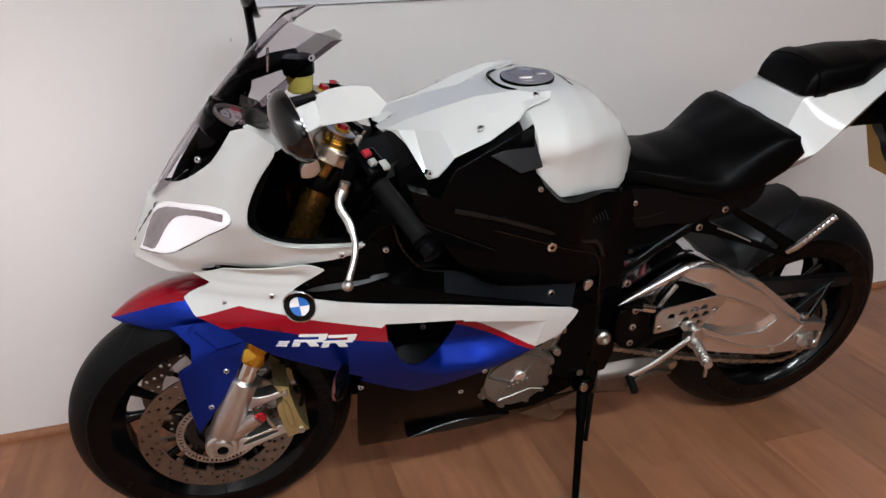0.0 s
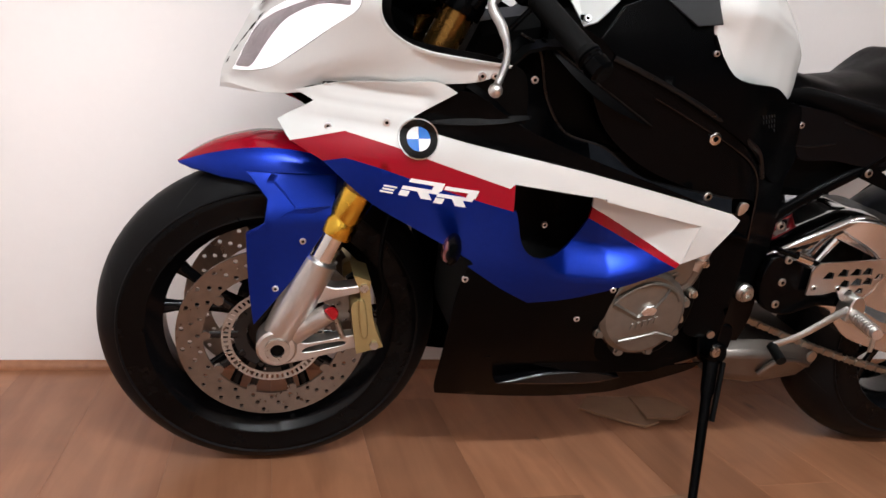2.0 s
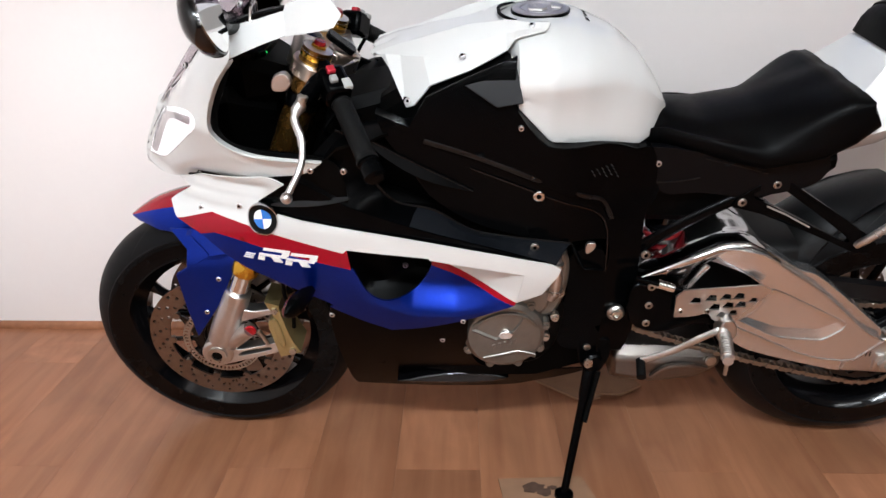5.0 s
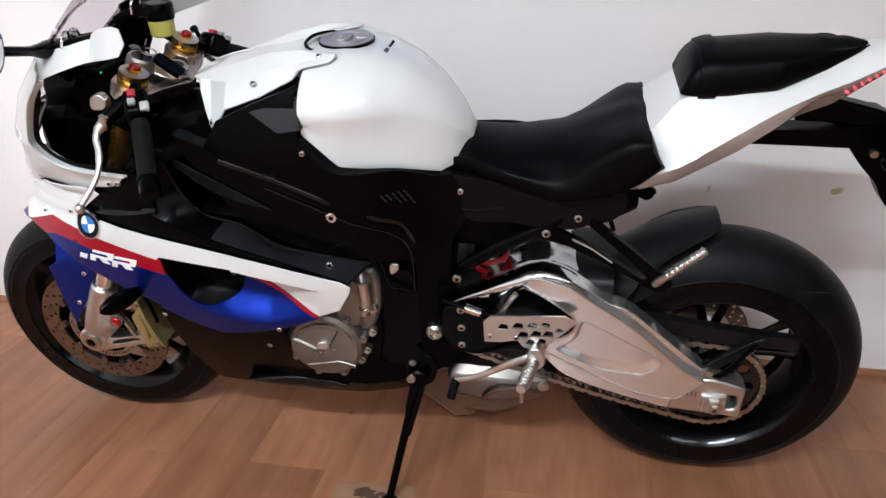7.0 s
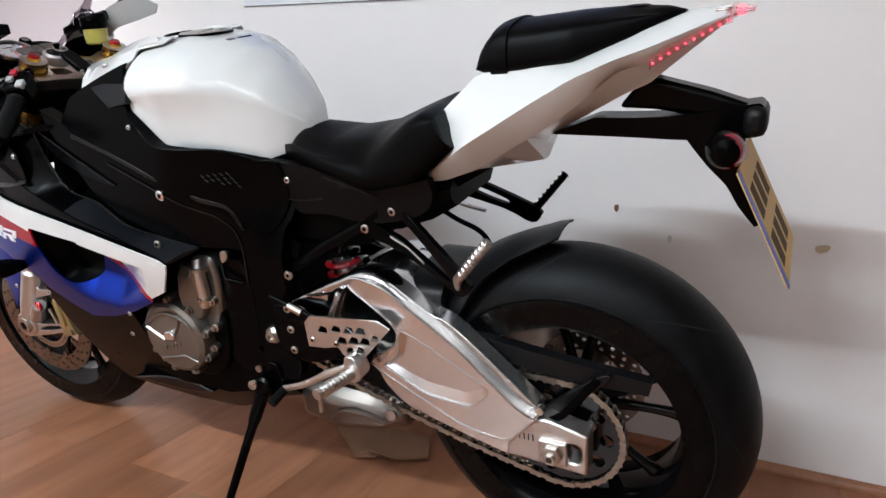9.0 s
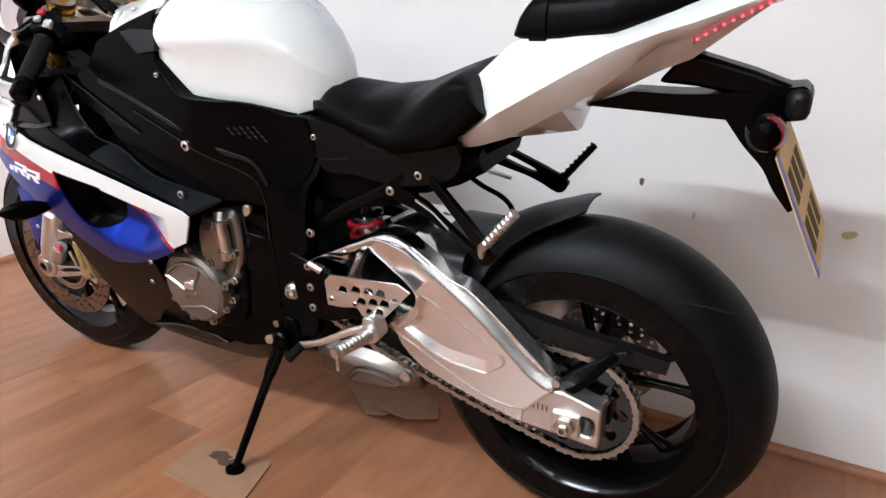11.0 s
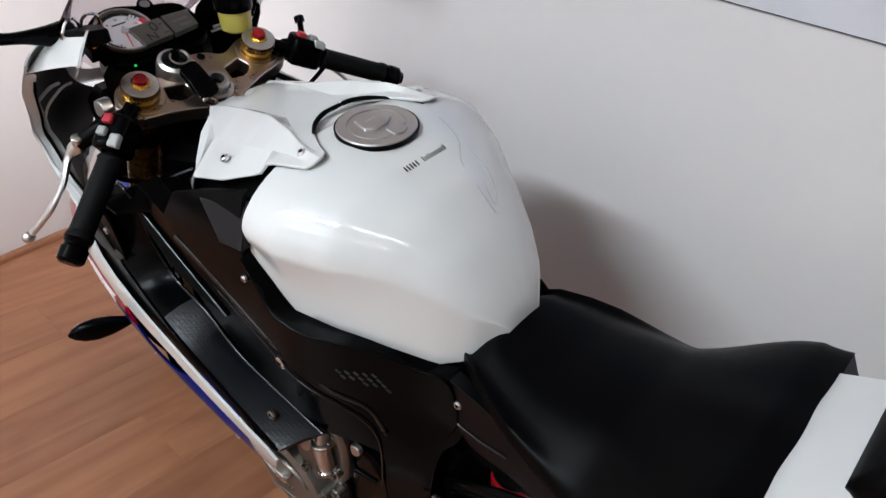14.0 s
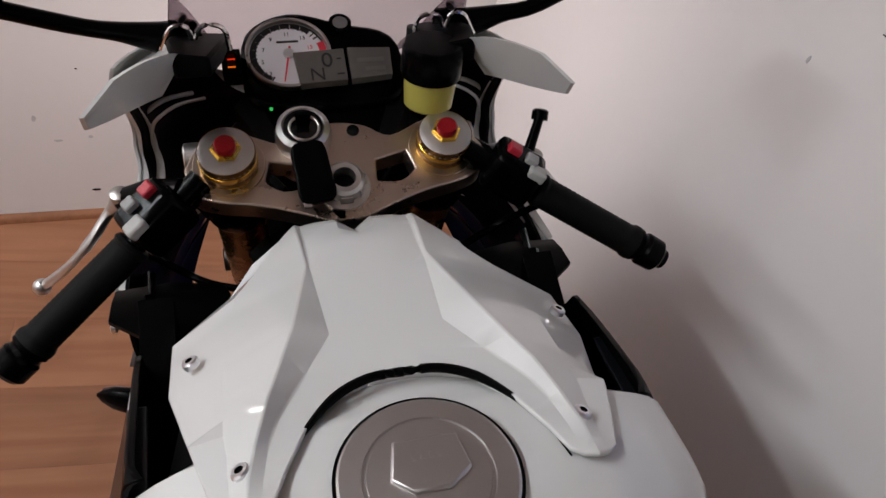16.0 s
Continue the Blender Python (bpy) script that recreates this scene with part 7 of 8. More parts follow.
def handlebar(s):
    o = along(0.734, s * 0.106) - FD * 0.095
    g0, g1 = Vector((0.346 - 0.008 * (s > 0), s * 0.197, 0.606 + 0.010 * (s > 0))), Vector((0.410 - 0.020 * (s > 0), s * (0.320 + 0.016 * (s > 0)), 0.525 + 0.016 * (s > 0)))
    d = (g1 - g0).normalized()
    root = g0 - d * 0.085
    bar = part("handlebar", tube([root, g0, g1], 0.0110, 14), M_BLACK, bike, "black clip-on handlebar")
    part("bar_clamp", lathe([(0.033, -0.013), (0.034, -0.010), (0.034, 0.010), (0.033, 0.013)], o, FD, 26), M_BLACK, bar, "black handlebar clamp")
    part("clamp_bridge", tube([o + Vector((0.01, s * 0.025, 0)), root + d * 0.01], [0.014, 0.013], 10, 0.8), M_BLACK, bar)
    n = 40
    prof = [(0.0165, 0.0), (0.0185, 0.004)]
    for k in range(n):
        prof.append((0.0165 + 0.0006 * (k % 2), 0.008 + 0.108 * k / (n - 1)))
    prof += [(0.0190, 0.120), (0.0190, 0.125)]
    part("grip", lathe(prof, g0, d, 20), M_GRIP, bar, "black ribbed rubber grip")
    part("bar_end", lathe([(0.0175, 0.126), (0.0185, 0.129), (0.0160, 0.132), (0.0160, 0.136), (0.0185, 0.139), (0.0180, 0.156), (0.0140, 0.160)], g0, d, 20), M_BLACK, bar, "black bar end weight")
    # switch housing
    sw = g0 - d * 0.030 + Vector((0.0, 0, 0.004))
    dd, aa, bb = d, d.cross(Vector((0, 0, 1))).normalized(), None
    bb = aa.cross(dd)
    M3 = Matrix((( *dd, 0), ( *aa, 0), ( *bb, 0), (0, 0, 0, 1))).transposed()
    T = Matrix.Translation(sw) @ M3
    box_ = part("switch_housing", block(None, (0.056, 0.044, 0.048), T), M_BLACK, bar, "black switch housing", bevel=0.008)
    sg = 1 if bb.z > 0 else -1
    top = lambda u, v, w: T @ Matrix.Translation((u, v, sg * (0.024 + w)))
    part("button", block(None, (0.014, 0.014, 0.010), top(-0.014, 0.004, 0.002)), mat("red_button", (0.40, 0.015, 0.03), 0.4), box_, "red switch button", bevel=0.002)
    part("button", block(None, (0.013, 0.013, 0.010), top(0.006, 0.006, 0.002)), mat("grey_button", (0.32, 0.32, 0.31), 0.45), box_, "grey switch button", bevel=0.002)
    back = T @ Matrix.Translation((0.016, -s * 0.0, sg * 0.018))
    part("rocker", block(None, (0.020, 0.016, 0.012), T @ Matrix.Translation((0.016, 0.014 * (1 if aa.x > 0 else -1), sg * 0.020))), mat("pale_rocker", (0.40, 0.40, 0.38), 0.45), box_, bevel=0.003)
    # lever and its perch
    perch = g0 - d * 0.062
    lp = Vector((0.284, s * 0.212, 0.612))
    part("lever_perch", tube([perch, (perch + lp) / 2 + Vector((0, 0, 0.006)), lp], [0.017, 0.014, 0.012], 12, 0.8), M_BLACK, bar)
    lever = part("lever", tube(curve3([lp, (0.272, s * 0.228, 0.592), (0.284, s * 0.252, 0.565), (0.286, s * 0.282, 0.535), (0.266, s * 0.316, 0.498)], 5), [0.010] * 4 + [0.0072] * 8 + [0.0056] * 9, 10, 0.75), M_ALU, bar, "aluminium lever with a ball end")
    bmesh_ball = lathe([(0.0001, -0.0095)] + [(0.0095 * math.cos(a), 0.0095 * math.sin(a)) for a in np.linspace(-1.4, 1.4, 9)] + [(0.0001, 0.0095)], (0.264, s * 0.320, 0.494), (0, 0, 1), 14)
    part("lever_ball", bmesh_ball, M_ALU, lever)
    part("lever_pivot", lathe([(0.009, -0.012), (0.009, 0.012), (0.006, 0.014)], lp, (0.3, 0, 1), 14), M_STEEL, bar)
    return bar


hl, hr_ = handlebar(-1), handlebar(1)
for s in (-1, 1):
    for pts in (((0.200, 0.128, 0.724), (0.203, 0.117, 0.748), (0.203, 0.097, 0.746), (0.200, 0.093, 0.722)), ((0.205, 0.156, 0.728), (0.207, 0.144, 0.749), (0.207, 0.130, 0.750), (0.205, 0.125, 0.728))):
        part("screen_bracket", tube(curve3([(x, s * y, z) for x, y, z in pts], 4), 0.0026, 8), M_CHROME, bike, "bright bent bracket behind the screen")
# thin adjuster and cable pieces by the right lever
part("adjuster", tube([(0.285, 0.205, 0.625), (0.262, 0.222, 0.655)], [0.006, 0.005], 10), M_BLACK, hr_)
part("adjuster_knob", lathe([(0.009, 0), (0.009, 0.010), (0.006, 0.012)], (0.262, 0.222, 0.650), (-0.5, 0.2, 0.8), 12), M_BLACK, hr_)
part("master_cylinder", rod((0.275, 0.165, 0.618), (0.300, 0.205, 0.612), 0.014, 0.014, 16), M_BLACK, hr_)
part("cable", tube(curve3([(0.345, 0.200, 0.600), (0.320, 0.170, 0.560), (0.330, 0.120, 0.540), (0.35, 0.07, 0.55)], 5), 0.004, 8), M_BLACK, hr_, "black cable")
part("cable", tube(curve3([(0.345, -0.200, 0.600), (0.310, -0.185, 0.550), (0.330, -0.140, 0.530), (0.36, -0.09, 0.54)], 5), 0.004, 8), M_BLACK, hl, "black cable")

for s in (-1, 1):
    # two thin pale tubes that curve along the inside of the fairing
    for k, off in enumerate((0.0, 0.014)):
        L = curve3([(0.114 + off, s * (0.212 - off), 0.585), (0.126 + off, s * (0.202 - off), 0.612), (0.126 + off, s * (0.176 - off), 0.630), (0.096 + off, s * (0.148 - off), 0.620)], 5)
        part("cowl_trim", tube(L, 0.0030 - 0.0008 * k, 8), M_WHITE, bike, "pale curved tube inside the fairing")
    part("perch_clamp", slab(spline([(0.222, 0.612), (0.226, 0.634), (0.246, 0.640), (0.256, 0.624), (0.244, 0.610)], 3), s * 0.152, s * 0.134, (), 0.02), M_ALU, bike, "bright clamp of the lever perch", bevel=0.002)
    part("hose_guide", slab(spline([(0.160, 0.412), (0.164, 0.436), (0.182, 0.438), (0.188, 0.416)], 3), s * 0.140, s * 0.124, (), 0.02), M_ALU, bike, "bright hose guide on the fork", bevel=0.002)

# brake fluid cup
RC = Vector((0.258, 0.097, 0.678))
M_FLUID = mat("yellow_brake_fluid_cup", (0.62, 0.56, 0.12), 0.25, 0, 0.3, 0.05, 60)
M_FLUID.node_tree.nodes["Principled BSDF"].inputs["Transmission Weight"].default_value = 0.25
cup = part("fluid_reservoir", lathe([(0.020, -0.002), (0.025, 0.002), (0.027, 0.034)], RC, (0, 0.05, 1), 24), M_FLUID, bike, "yellowish brake fluid reservoir")
part("cup_lid", lathe([(0.029, 0.033), (0.0305, 0.036), (0.0305, 0.062), (0.028, 0.067), (0.012, 0.068)], RC, (0, 0.05, 1), 24), M_BLACK, cup, "black screw lid")
part("cup_bracket", tube([RC + Vector((0.0, 0.0, -0.002)), (0.295, 0.115, 0.650), (0.295, 0.150, 0.625)], 0.005, 8), M_BLACK, cup)
part("cup_hose", tube(curve3([RC + Vector((0, 0, 0)), (0.280, 0.110, 0.655), (0.275, 0.140, 0.640), (0.280, 0.170, 0.622)], 5), 0.006, 10), M_BLACK, cup)

# ---- instruments ----
DO = Vector((0.150, 0.0, 0.672))
DV = Vector((-0.90, 0, 0.436)).normalized()
DN = Vector((0.436, 0, 0.90)).normalized()
on_dash = lambda u, v, w: tuple(DO + Vector((0, u, 0)) + DV * v + DN * w)
dash = part("instrument_panel", slab(spline([(-0.085, -0.020), (-0.080, 0.050), (-0.030, 0.078), (0.030, 0.060), (0.085, 0.040), (0.092, -0.020), (0.060, -0.052), (-0.055, -0.050)], 4), 0.0, -0.035, (), 0.03, on_dash), M_BLACK, bike, "black instrument panel, switched on", bevel=0.006)
tc_ = (-0.034, 0.016)
M_DIAL = glow("white_dial", (0.78, 0.78, 0.80), 0.15)
part("dial_bezel", slab(circle(tc_, 0.0468, 48), 0.009, 0.0, [circle(tc_, 0.0432, 48)], 0, on_dash), M_STEEL, dash, "round steel bezel", bevel=0.001)
dial = part("dial", slab(circle(tc_, 0.0430, 48), 0.003, 0.0, (), 0, on_dash), M_DIAL, dash, "white rev counter face")
M_PRINT = mat("dial_print", (0.02, 0.02, 0.02), 0.6)
M_REDPRINT = glow("dial_red", (0.75, 0.05, 0.08), 0.15)
for k in range(31):
    a = radians(238 - 256 * k / 30)
    big = k % 2 == 0
    r0, r1 = (0.0345, 0.0405)
    w = 0.0009 if big else 0.0005
    if k < 25:
        part("tick", slab([Vector((tc_[0] + r * math.cos(a) + q * math.sin(a), tc_[1] + r * math.sin(a) - q * math.cos(a))) for r, q in ((r0, -w), (r1, -w), (r1, w), (r0, w))], 0.0036, 0.002, (), 0, on_dash), M_PRINT, dial)
rim2 = [Vector((tc_[0] + 0.0425 * math.cos(a), tc_[1] + 0.0425 * math.sin(a))) for a in np.linspace(radians(238), radians(22), 40)]
rim2 += [Vector((tc_[0] + 0.0405 * math.cos(a), tc_[1] + 0.0405 * math.sin(a))) for a in np.linspace(radians(22), radians(238), 40)]
part("dial_band", slab(rim2, 0.0036, 0.002, (), 0, on_dash), M_PRINT, dial)
for k in range(11):
    a0, a1 = radians(237 - 17.07 * k - 1.2), radians(237 - 17.07 * (k + 1) + 1.2)
    sec = [Vector((tc_[0] + r * math.cos(a), tc_[1] + r * math.sin(a))) for r, aa in ((0.0424, np.linspace(a0, a1, 5)), (0.0355, np.linspace(a1, a0, 5))) for a in aa]
    part("dial_block", slab(sec, 0.0034, 0.002, (), 0, on_dash), M_PRINT, dial)
redz = [Vector((tc_[0] + 0.0425 * math.cos(a), tc_[1] + 0.0425 * math.sin(a))) for a in np.linspace(radians(22), radians(-18), 10)]
redz += [Vector((tc_[0] + 0.0345 * math.cos(a), tc_[1] + 0.0345 * math.sin(a))) for a in np.linspace(radians(-18), radians(22), 10)]
part("red_zone", slab(redz, 0.0036, 0.002, (), 0, on_dash), M_REDPRINT, dial, "red zone of the rev counter")
na = radians(-102)
part("needle", slab([Vector((tc_[0] + r * math.cos(na) - q * math.sin(na), tc_[1] + r * math.sin(na) + q * math.cos(na))) for r, q in ((-0.010, -0.0012), (-0.010, 0.0012), (0.037, 0.0007), (0.037, -0.0007))], 0.0052, 0.0042, (), 0, on_dash), M_REDPRINT, dial, "red needle")
part("needle_hub", slab(circle(tc_, 0.006, 20), 0.0065, 0.003, (), 0, on_dash), mat("hub_white", (0.7, 0.7, 0.7), 0.4), dial)
M_LCD = mat("lcd_grey", (0.17, 0.165, 0.15), 0.25, 0, 0.3, 0.04, 60)
lcd = part("display", slab([Vector(q) for q in ((-0.026, -0.030), (0.026, -0.028), (0.026, 0.014), (-0.030, 0.012))], 0.0115, 0.0, (), 0, on_dash), M_LCD, dash, "grey speed display", bevel=0.001)
lcd2 = part("display", slab([Vector(q) for q in ((0.030, -0.028), (0.076, -0.024), (0.078, 0.012), (0.030, 0.015))], 0.0115, 0.0, (), 0, on_dash), M_LCD, dash, "grey side display", bevel=0.001)


def text(body, size, m, material, parent, name="lettering", bold=0.0):
    cu = bpy.data.curves.new(name, "FONT")
    cu.body, cu.size, cu.align_x, cu.align_y, cu.extrude = body, size, "CENTER", "CENTER", 0.0002
    cu.offset = bold
    tmp = bpy.data.objects.new(name, cu)
    scene.collection.objects.link(tmp)
    me = bpy.data.meshes.new_from_object(tmp.evaluated_get(bpy.context.evaluated_depsgraph_get()))
    bpy.data.objects.remove(tmp)
    me.materials.clear()
    me.materials.append(material)
    ob = new(name, me)
    ob.parent = parent
    ob.matrix_local = m
    return ob


def dash_m(u, v, w):
    return Matrix(((0, DV.x, DN.x, 0), (1, DV.y, DN.y, 0), (0, DV.z, DN.z, 0), (0, 0, 0, 1))) + Matrix(((0, 0, 0, on_dash(u, v, w)[0]), (0, 0, 0, on_dash(u, v, w)[1]), (0, 0, 0, on_dash(u, v, w)[2]), (0, 0, 0, 0)))


text("0", 0.027, dash_m(0.006, -0.002, 0.0119), M_PRINT, lcd)
text("N", 0.023, dash_m(-0.006, -0.020, 0.0119), M_PRINT, lcd)
for body, u, v in (("11", -0.034, 0.046), ("9", -0.052, 0.040), ("13", -0.017, 0.040), ("15", -0.010, 0.027), ("7", -0.061, 0.026), ("5", -0.063, 0.010), ("3", -0.056, -0.006)):
    text(body, 0.0070, dash_m(u, v - 0.003, 0.0037), M_REDPRINT if body == "15" else M_PRINT, dial)
for k, (u, v, w_, h_) in enumerate(((0.054, -0.004, 0.030, 0.006), (0.058, -0.016, 0.022, 0.006), (0.019, -0.020, 0.008, 0.002), (0.019, 0.000, 0.005, 0.002))):
    part("display_bar", slab([Vector((u - w_ / 2, v - h_ / 2)), Vector((u + w_ / 2, v - h_ / 2)), Vector((u + w_ / 2, v + h_ / 2)), Vector((u - w_ / 2, v + h_ / 2))], 0.0119, 0.0112, (), 0, on_dash), M_PRINT if k > 1 else mat("display_figures", (0.16, 0.155, 0.14), 0.4), lcd2 if k < 2 else lcd)
part("dial_lettering", slab([Vector((tc_[0] - 0.012, tc_[1] + 0.016)), Vector((tc_[0] + 0.012, tc_[1] + 0.016)), Vector((tc_[0] + 0.012, tc_[1] + 0.0185)), Vector((tc_[0] - 0.012, tc_[1] + 0.0185))], 0.0036, 0.002, (), 0, on_dash), M_PRINT, dial)
box_ = lambda u0, v0, u1, v1: [Vector((u0, v0)), Vector((u1, v0)), Vector((u1, v1)), Vector((u0, v1))]
part("lamp_hood", slab(box_(-0.106, -0.010, -0.086, 0.020), 0.013, -0.012, [box_(-0.1004, -0.0044, -0.0916, 0.0044), box_(-0.1004, 0.0056, -0.0916, 0.0144)], 0, on_dash), M_DARK, dash, "black hood round the warning lamps", bevel=0.001)
part("warning_lamp", slab([Vector(q) for q in ((-0.100, 0.006), (-0.092, 0.006), (-0.092, 0.014), (-0.100, 0.014))], 0.004, -0.01, (), 0, on_dash), glow("lit_red_lamp", (1.0, 0.04, 0.01), 1.2), dash, "lit red warning lamp")
part("warning_lamp", slab([Vector(q) for q in ((-0.100, -0.004), (-0.092, -0.004), (-0.092, 0.004), (-0.100, 0.004))], 0.004, -0.01, (), 0, on_dash), glow("lit_orange_lamp", (1.0, 0.18, 0.01), 1.0), dash, "lit orange warning lamp")
part("light_sensor", lathe([(0.013, -0.02), (0.013, 0.004), (0.010, 0.006), (0.008, 0.003)], on_dash(0.028, 0.056, 0.0), DN, 20), M_BLACK, dash)
part("light_sensor_face", lathe([(0.0085, 0.003), (0.0085, 0.0045)], on_dash(0.028, 0.056, 0.0), DN, 20), mat("sensor_grey", (0.3, 0.3, 0.3), 0.2), dash)
part("neutral_lamp", lathe([(0.0018, 0), (0.0018, 0.002)], on_dash(-0.060, -0.052, 0.001), (1, 0, 0.2), 10), glow("lit_green_lamp", (0.02, 0.8, 0.15), 0.8), dash, "lit green neutral lamp")
part("cluster_bracket", loft([ring_box(0.06, 0.06, 0.56, 0.64), ring_box(0.16, 0.10, 0.56, 0.655), ring_box(0.23, 0.06, 0.56, 0.62)]), M_DARK, bike, "black instrument bracket", smooth=20)

# inner lining of the nose
liner = [(0.000, 0.470), (-0.010, 0.530), (0.050, 0.605), (0.110, 0.680), (0.160, 0.690), (0.170, 0.660), (0.142, 0.600), (0.142, 0.560), (0.175, 0.535), (0.300, 0.522), (0.340, 0.490), (0.330, 0.400), (0.200, 0.410), (0.050, 0.440)]
both("fairing_liner", skin(liner, 0.016, 0.004), M_DARK, "black inner fairing lining")
both("fairing_liner", skin([(0.020, 0.385), (0.060, 0.405), (0.300, 0.385), (0.335, 0.345), (0.300, 0.215), (0.200, 0.275), (0.090, 0.335)], 0.012, 0.003), M_DARK, "black inner fairing lining")
part("nose_core", loft([ring_box(0.015, 0.055, 0.43, 0.53), ring_box(0.06, 0.10, 0.42, 0.58), ring_box(0.13, 0.12, 0.42, 0.60), ring_box(0.20, 0.06, 0.43, 0.56)]), M_DARK, bike, "black headlight housing", smooth=20)
part("steering_head", loft([ring_box(0.235, 0.10, 0.36, 0.40), ring_box(0.30, 0.10, 0.36, 0.56), ring_box(0.42, 0.08, 0.38, 0.585)]), M_DARK, bike, "black steering head", smooth=20)


# ---- mirrors ----
M_MIRROR = mat("mirror_silver", (0.9, 0.9, 0.9), 0.01, 1.0)
for s in (-1, 1):
    base, neck, c = Vector((0.170, s * 0.150, 0.722)), Vector((0.185, s * 0.235, 0.748)), Vector((0.205, s * 0.352, 0.784 if s < 0 else 0.802))
    mir = part("mirror_stem", tube(curve3([base + Vector((-0.01, -s * 0.02, -0.006)), base, (base + neck) / 2, neck, c + Vector((-0.02, -s * 0.03, -0.008))], 4), [0.020] * 3 + [0.019, 0.018, 0.016, 0.014, 0.012, 0.010, 0.009] + [0.0085] * 7, 12), M_BLACK, bike, "black mirror stem")
    face = Vector((0.945, 0.115, 0.298) if s < 0 else (0.97, -0.15, 0.05)).normalized()
    side = Vector((0.15, s * 0.97, -0.02))
    side = (side - face * side.dot(face)).normalized()
    up_ = face.cross(side) * (1 if face.cross(side).z > 0 else -1)
    ol = spline([(-0.074, 0.000), (-0.058, 0.028), (-0.014, 0.050), (0.032, 0.045), (0.060, 0.015), (0.054, -0.018), (0.019, -0.046), (-0.034, -0.038)], 4)
    ol = ol if s < 0 else [p * 0.90 for p in ol]
    on_m = lambda u, v, w, c=c, side=side, up_=up_, face=face: tuple(c + side * u + up_ * v + face * w)
    rings = []
    for k, (q, dep) in enumerate(((1.0, 0.006), (1.03, 0.0), (1.0, -0.008), (0.86, -0.018), (0.55, -0.027), (0.15, -0.031))):
        rings.append([on_m(p.x * q, p.y * q, dep) for p in ol])
    part("mirror_shell", loft(rings), M_GLOSSBLACK, mir, "glossy black mirror shell", smooth=50)
    part("mirror_glass", slab([p * 0.93 for p in ol], 0.0075, 0.004, (), 0, on_m), M_MIRROR, mir, "mirror glass")

# ---- key in the ignition ----
key = tagged(new("ignition_key"), "black key fob hanging from the ignition lock", "key")
key.matrix_world = bike.matrix_world.copy()
kt = ig + FD * 0.036
part("blade", slab([Vector(q) for q in ((-0.006, 0.0), (0.006, 0.0), (0.008, 0.018), (-0.008, 0.018))], 0.0015, -0.0015, (), 0, lambda u, v, w: tuple(kt + Vector((0, u, 0)) + FD * v + UD * w)), M_BLACK, key, "black key head")
ringp = [kt + FD * 0.012 + UD * (0.012 + 0.014 * math.cos(a)) + Vector((0, 0.014 * math.sin(a), 0)) for a in np.linspace(0, 2 * math.pi, 25)]
part("key_ring", tube(ringp, 0.0014, 8), M_STEEL, key)
f0 = kt + UD * 0.026 + FD * 0.008
fob_d = (UD * 0.93 - FD * 0.28 + Vector((0, 0.10, 0))).normalized()
fob_s = fob_d.cross(FD).normalized()
fob_n = fob_s.cross(fob_d)
fob_o = spline([(-0.015, 0.004), (0.0, 0.0), (0.015, 0.004), (0.017, 0.03), (0.0165, 0.056), (0.0, 0.060), (-0.0165, 0.056), (-0.017, 0.03)], 3)
part("fob", slab(fob_o, 0.006, -0.005, (), 0.02, lambda u, v, w: tuple(f0 + fob_s * u + fob_d * v + fob_n * w)), M_BLACK, key, "black remote key fob", bevel=0.003)
part("fob_end", slab([Vector(q) for q in ((0.008, 0.055), (0.015, 0.055), (0.015, 0.062), (0.008, 0.062))], 0.004, -0.003, (), 0, lambda u, v, w: tuple(f0 + fob_s * u + fob_d * v + fob_n * w)), M_ALU, key)

# ---- wall banner ----
M_BANNER = mat("banner_vinyl", (0.72, 0.72, 0.76), 0.35, 0, 0.1, 0.02, 20)
M_BANNERBLUE = mat("banner_blue", (0.02, 0.10, 0.42), 0.35, 0, 0.1, 0.03, 20)
BX0, BX1, BZ0, BZ1 = 0.22, 1.367, 1.122, 1.72
WF = WALL_Y
banner = tagged(finish(slab([(BX0, BZ0), (BX1, BZ0), (BX1, BZ1), (BX0, BZ1)], WF - 0.0045, WF - 0.0005, (), 0), "wall_banner", M_BANNER), "pale banner with black lettering and a blue top", "banner")
part("blue_field", slab([(BX0 + 0.004, 1.36), (BX1 - 0.004, 1.36), (BX1 - 0.004, BZ1 - 0.004), (BX0 + 0.004, BZ1 - 0.004)], WF - 0.0056, WF - 0.004, (), 0), M_BANNERBLUE, banner, "blue upper field")
edge = bmesh.new()
slab([(BX0, BZ0 - 0.0015), (BX1, BZ0 - 0.0015), (BX1, BZ0), (BX0, BZ0)], WF - 0.006, WF - 0.0005, (), 0, None, edge)
part("edge_strip", edge, mat("banner_edge", (0.05, 0.05, 0.055), 0.5), banner, "thin dark edge")
